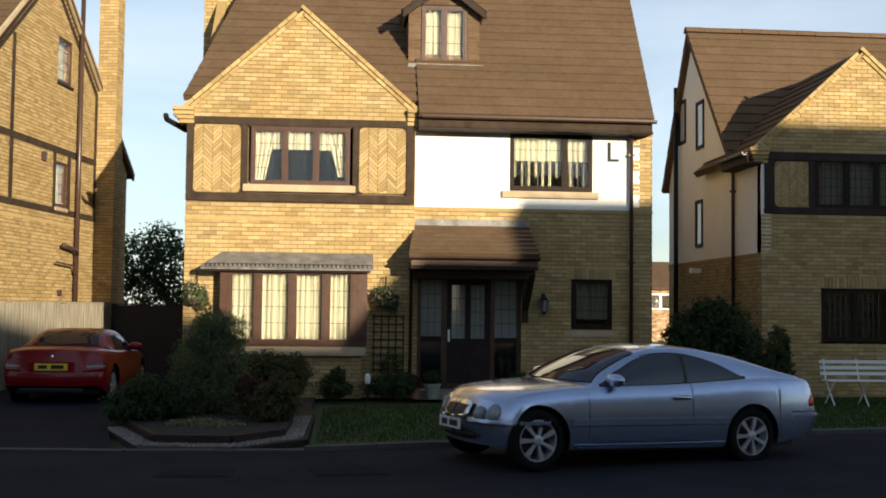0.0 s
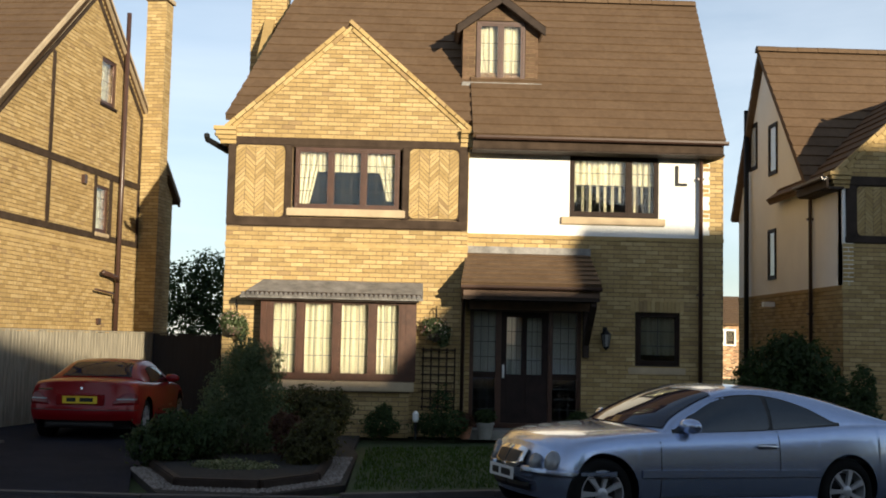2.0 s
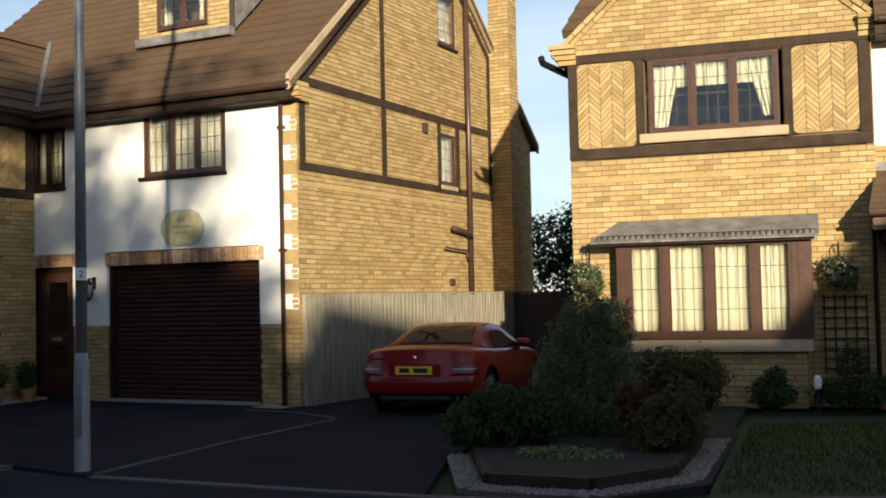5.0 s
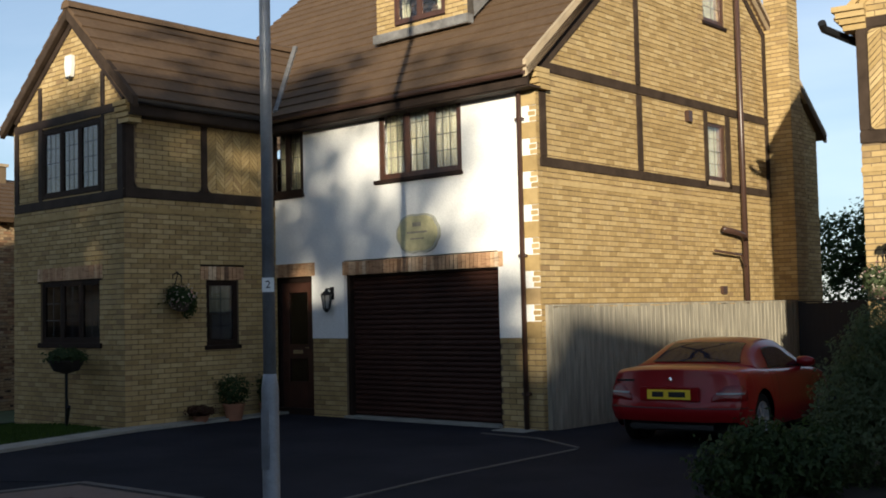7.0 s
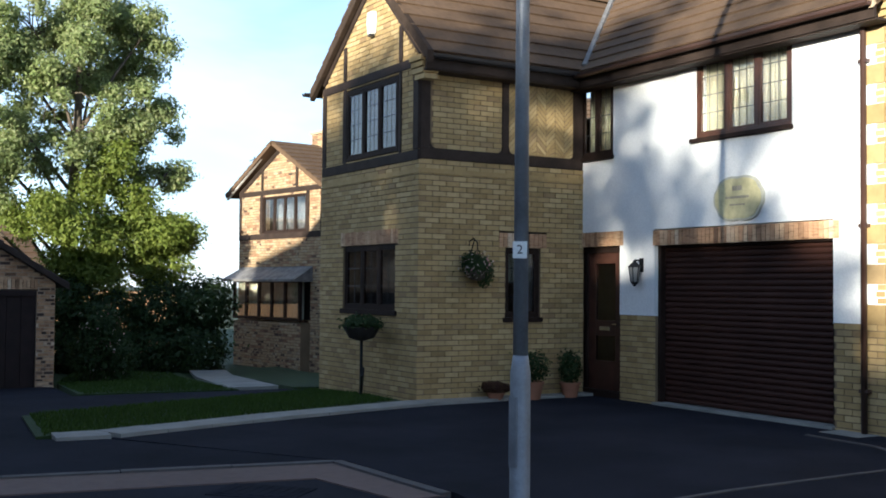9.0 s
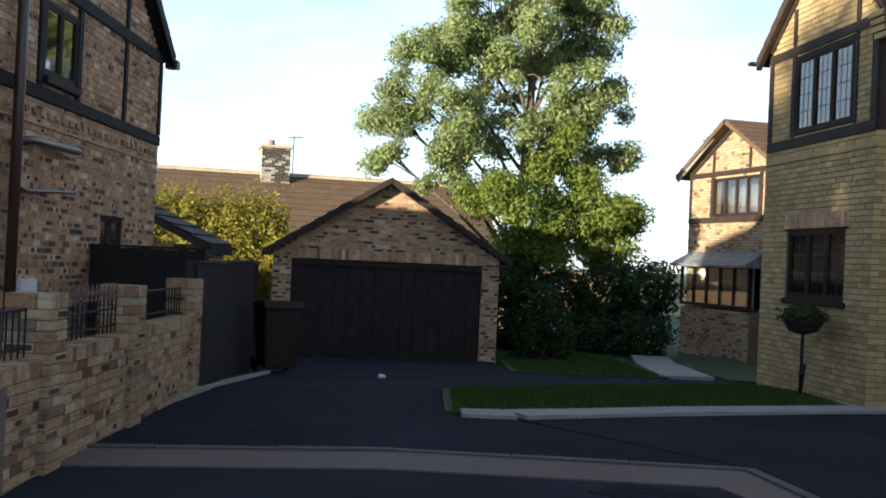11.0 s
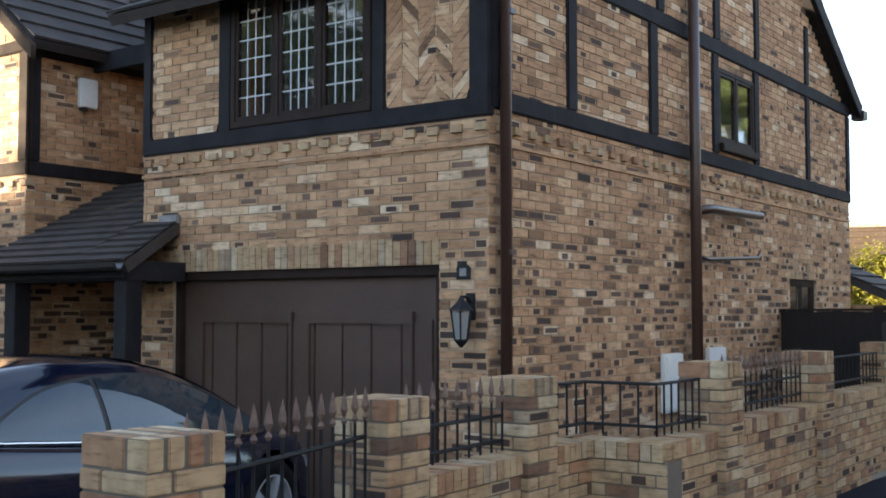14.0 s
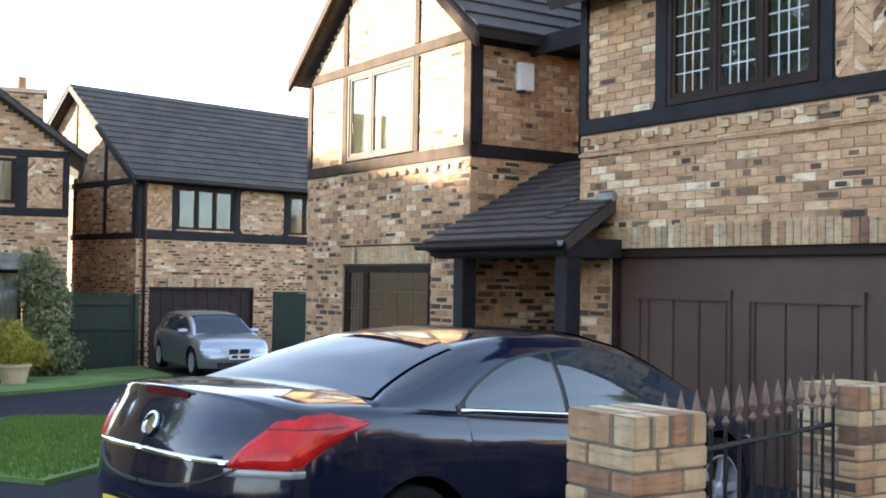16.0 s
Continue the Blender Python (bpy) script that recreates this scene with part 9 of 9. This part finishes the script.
def big_tree():
    rng = random.Random(50)
    t = thing("tree", pose(-26.3, -2.4, -0.6), "tall leafy ash tree in evening sun behind the lawn", "tree")
    trunk = Build().tube([(0, 0.6, 0), (0.1, 0.6, 1.5), (0.0, 0.6, 3.2), (0.2, 0.7, 5.5), (0.1, 0.8, 8.0), (0.3, 1.0, 9.6)], 0.26, 12, 0.04)
    tr = part("trunk", trunk, M["bark"], t, smooth=True)
    # rounded masses of the crown: sideways, height, radius
    masses = ((-0.4, 9.0, 1.2), (0.8, 9.6, 1.0), (1.8, 9.7, 0.9), (2.6, 9.1, 0.6), (-1.2, 8.3, 1.0), (-2.3, 7.5, 0.8), (-2.5, 6.6, 0.8), (0.0, 7.4, 1.3), (1.5, 8.0, 1.1), (2.4, 8.1, 0.6),
              (-2.7, 5.8, 0.75), (-1.1, 6.1, 1.2), (0.6, 6.2, 1.1), (-2.9, 4.9, 0.5), (-1.7, 4.6, 0.95), (2.5, 6.5, 0.8), (1.8, 7.0, 0.8), (3.2, 5.4, 0.6), (2.2, 5.4, 0.8))
    crown = []
    for y, z, r in masses:
        fork = Vector((rng.uniform(-0.1, 0.2), 0.65 + 0.03 * z, max(1.8, z - 1.6 - abs(y - 0.6) * 0.55)))
        heart = Vector((rng.uniform(-0.8, 0.8), y, z))
        mid = fork.lerp(heart, 0.5) + Vector((0, 0, 0.15))
        limb = part("limb", Build().tube([fork, mid, heart], 0.06, 7, 0.02), M["bark"], tr, smooth=True)
        n = max(6, int(13 * r * r))
        for _ in range(n):
            d = Vector((rng.gauss(0, 1), rng.gauss(0, 1), rng.gauss(0, 0.85))).normalized() * r * rng.uniform(0.35, 1.2)
            e = heart + d
            part("branch", Build().tube([heart.lerp(mid, rng.uniform(0.0, 0.5)), heart + d * 0.5 + Vector((0, 0, 0.08)), e], 0.022, 5, 0.006), M["bark"], limb)
            q = rng.uniform(0.26, 0.58)
            crown.append((e.x, e.y, e.z, q, q, q * 0.85))
    part("crown", leaves(crown, 0.060, 105000, 51, 0.0), M["leaf_tree"], t, kind="stuff")
    low = []
    for y, z, r in ((1.3, 4.8, 1.25), (2.7, 4.0, 1.0), (0.5, 3.6, 1.1), (2.9, 2.9, 0.85), (-0.4, 4.0, 0.95), (1.6, 3.3, 1.2), (3.4, 3.6, 0.5), (1.0, 2.4, 1.0)):
        for _ in range(8):
            d = Vector((rng.gauss(0, 1), rng.gauss(0, 1), rng.gauss(0, 1))).normalized() * r * rng.uniform(0.3, 0.9)
            q = rng.uniform(0.4, 0.7)
            low.append((0.7 + d.x, y + d.y, z + d.z, q, q, q * 0.85))
    part("lower_crown", leaves(low, 0.06, 52000, 52, 0.05), M["leaf_pale"], t, kind="stuff")


big_tree()


def shade_tree(x, y, h, r, seed, count=9000):
    """Unseen trees added across the road to dapple the light."""
    rng = random.Random(seed)
    t = thing("tree", pose(x, y, -0.5), "unseen leafy tree added across the road to dapple light", "tree", "trees across the road")
    part("trunk", Build().tube([(0, 0, 0), (0.1, 0, h * 0.5), (0, 0.1, h * 0.85)], 0.22, 10, 0.05), M["bark"], t)
    blobs = [(rng.uniform(-r, r) * 0.8, rng.uniform(-r, r) * 0.8, h * rng.uniform(0.45, 0.98), r * rng.uniform(0.2, 0.4), r * rng.uniform(0.2, 0.4), r * rng.uniform(0.18, 0.32)) for _ in range(34)]
    part("crown", leaves(blobs, 0.16, count, seed, 0.2), M["leaf_tree"], t, kind="stuff")


shade_tree(6.9, -38.2, 12.5, 3.0, 71, 9000)
shade_tree(10.7, -37.2, 12.5, 2.6, 72, 1700)
shade_tree(5.0, -31.0, 12.0, 3.0, 75, 3600)
shade_tree(5.8, -41, 10.8, 2.7, 73, 16000)
shade_tree(12.3, -39.2, 10.2, 1.8, 74, 3200)


def gravel(line, width, count, seed):
    rng = random.Random(seed)
    b = Build()
    segs = [(Vector(p), Vector(q)) for p, q in zip(line, line[1:])]
    tot = sum((q - p).length for p, q in segs)
    for p, q in segs:
        d = (q - p).normalized()
        s = Vector((-d.y, d.x))
        for _ in range(int(count * (q - p).length / tot)):
            c = p.lerp(q, rng.random()) + s * rng.uniform(-width / 2, width / 2)
            r = rng.uniform(0.012, 0.028)
            z = 0.035
            pts = [Vector((c.x, c.y, z)) + Vector((math.cos(k * 1.2566) * r * rng.uniform(0.7, 1.2), math.sin(k * 1.2566) * r * rng.uniform(0.7, 1.2), 0)) for k in range(5)]
            b.add(pts + [Vector((c.x + rng.uniform(-0.005, 0.005), c.y, z + r * rng.uniform(0.5, 1.0)))], [(k, (k + 1) % 5, 5) for k in range(5)])
    solid("gravel", b, M["gravel"], pose(0, 0, 0), "pale gravel border around the front bed", "gravel", kind="stuff")


gravel([(-0.04, -5.45), (0.66, -7.27), (1.66, -7.38), (2.30, -6.55), (2.32, -3.9)], 0.24, 4600, 81)
ed = thing("bed_edging", pose(0, 0, 0), "dark weathered timber edging round the front bed", "edging")
EDGE = [(0.10, -5.4), (0.74, -7.08), (1.62, -7.18), (2.16, -6.45), (2.18, -4.6)]
for p, q in zip(EDGE, EDGE[1:]):
    d = Vector(q) - Vector(p)
    part("sleeper", Build().box(0, d.length, -0.05, 0.05, -0.05, 0.13, pose(p[0], p[1], 0, 0, 0, math.degrees(math.atan2(d.y, d.x)))), M["timber"], ed, bevel=0.015)
part("soil", sheet(EDGE + [(2.1, -3.0), (0.1, -3.0)], 0.12, 1.0), M["soil"], ed)


def basket(x, y, z, m, seed, mat, label):
    t = thing("hanging_basket", m @ pose(x, y, z), label, "hanging basket", "hanging baskets")
    part("bowl", Build().turned([(0.03, -0.14), (0.10, -0.12), (0.15, -0.04), (0.16, 0.0)], sides=16), M["bark"], t, smooth=True)
    part("bracket", Build().tube([(0, 0.22, 0.1), (0, 0.22, 0.42), (0, 0.1, 0.46), (0, 0, 0.40), (0, 0, 0.34)], 0.009, 6).tube([(0, 0.21, 0.2), (0, 0.08, 0.44)], 0.007, 6), M["metal_black"], t)
    for k in range(3):
        a = k * math.tau / 3
        part("chain", Build().tube([(0.15 * math.cos(a), 0.15 * math.sin(a), 0), (0, 0, 0.34)], 0.003, 4), M["metal_black"], t)
    part("planting", leaves([(0, 0, 0.06, 0.22, 0.22, 0.17), (-0.1, 0, 0.15, 0.14, 0.14, 0.12), (0.12, 0, -0.05, 0.12, 0.14, 0.18)], 0.028, 1600, seed), M[mat], t, kind="stuff")
    part("blossom", leaves([(0, 0, 0.08, 0.24, 0.24, 0.18)], 0.02, 160, seed + 1, 0.95), M["petal"], t, kind="stuff")


basket(0.24, -0.24, 1.80, pose(0, 0, 0), 91, "leaf_grey", "hanging basket with pale flowers beside the bay")
basket(3.64, -0.24, 1.76, pose(0, 0, 0), 93, "leaf_grey", "hanging basket with trailing leaves above the trellis")
basket(-0.0, 0.0, 0.0, B_POSE @ pose(-5.20, -2.05, 1.86, 0, 0, 90), 95, "leaf_dark", "small hanging basket on the brick wing")
tr = thing("trellis", pose(0, 0, 0), "square wooden trellis fixed to the brick wall", "trellis")
for k in range(5):
    part("slat", Build().box(3.42 + k * 0.135, 3.445 + k * 0.135, -0.035, -0.02, 0.45, 1.52), M["timber_grey"], tr)
for k in range(8):
    part("slat", Build().box(3.40, 3.99, -0.05, -0.035, 0.50 + k * 0.138, 0.525 + k * 0.138), M["timber_grey"], tr)


def pot(x, y, z, r, h, mat, label, plant=None, m=pose(0, 0, 0), seed=1):
    t = thing("plant_pot", m @ pose(x, y, z), label, "plant pot", "plant pots")
    part("pot", Build().turned([(r * 0.7, 0), (r * 0.95, h * 0.85), (r * 1.05, h * 0.86), (r * 1.05, h), (r * 0.9, h), (r * 0.88, h * 0.9), (0.001, h * 0.9)], sides=20), M[mat], t, smooth=False)
    if plant:
        mat_, pr, ph = plant
        part("plant", leaves([(0, 0, h + ph * 0.5, pr, pr, ph * 0.55)], 0.025, 1500, seed), M[mat_], t, kind="stuff")


pot(4.48, -0.50, 0.03, 0.15, 0.27, "paving", "pale stone pot with a small plant by the door", ("leaf_dark", 0.16, 0.2), seed=101)
pot(4.15, -0.55, 0.03, 0.11, 0.2, "terracotta", "small terracotta pot by the porch", ("leaf_red", 0.13, 0.2), seed=102)
pot(6.05, -0.42, 0.03, 0.13, 0.22, "terracotta", "dark pot beside the front door", ("leaf_dark", 0.16, 0.25), seed=103)
pot(-5.12, -1.15, 0.02, 0.17, 0.26, "terracotta", "pot with a clipped dark ball shrub", ("leaf_dark", 0.24, 0.42), B_POSE, 104)
pot(-5.14, -0.45, 0.02, 0.15, 0.22, "terracotta", "dark pot with a leafy plant beside the door", ("leaf_dark", 0.16, 0.45), B_POSE, 105)
pot(-5.16, -1.75, 0.02, 0.13, 0.12, "terracotta", "low bowl of red flowers on the slab path", ("leaf_red", 0.2, 0.14), B_POSE, 106)
pot(-9.1, -31.5, -0.5, 0.3, 0.4, "stone", "pale stone tub by the far lawn", ("leaf_yellow", 0.35, 0.5), seed=107)
gl = thing("garden_light", pose(3.32, -0.85, 0.03), "small pale garden spike light on the border", "garden light")
part("stake", Build().tube([(0, 0, 0), (0, 0, 0.3)], 0.02, 8), M["metal_black"], gl)
part("head", Build().turned([(0.03, 0.28), (0.05, 0.32), (0.05, 0.42), (0.02, 0.46)], sides=12), M["white_plastic"], gl)
tp = thing("planter_stand", pose(-10.79, -3.2, 0.04), "iron post planter with a round basket of plants", "planter")
part("post", Build().tube([(0, 0, 0), (0, 0, 0.86)], 0.022, 8), M["metal_black"], tp)
part("arm", Build().tube([(0, 0, 0.05), (-0.30, 0.24, 0.38)], 0.026, 6), M["metal_black"], tp)
part("arm", Build().tube([(0, 0, 0.05), (0.36, -0.24, 0.34)], 0.026, 6), M["metal_black"], tp)
part("bowl", Build().turned([(0.04, 0.80), (0.18, 0.84), (0.26, 0.98), (0.27, 1.0)], sides=20), M["soil"], tp, smooth=True)
part("planting", leaves([(0, 0, 1.04, 0.28, 0.28, 0.13)], 0.03, 1500, 111), M["leaf_dark"], tp, kind="stuff")

# ---- single bricks of the walls nearest the way ----
one = {}
for index, m in LAID:
    wall, near, mat = PIECES[index]
    if mat not in one:
        one[mat] = Build().box(0, LONG - JOINT, 0, 0.012, 0, COURSE - JOINT).mesh("brick", M[mat])
    ob = new("brick", one[mat])
    ob.parent = wall
    ob.matrix_basis = m
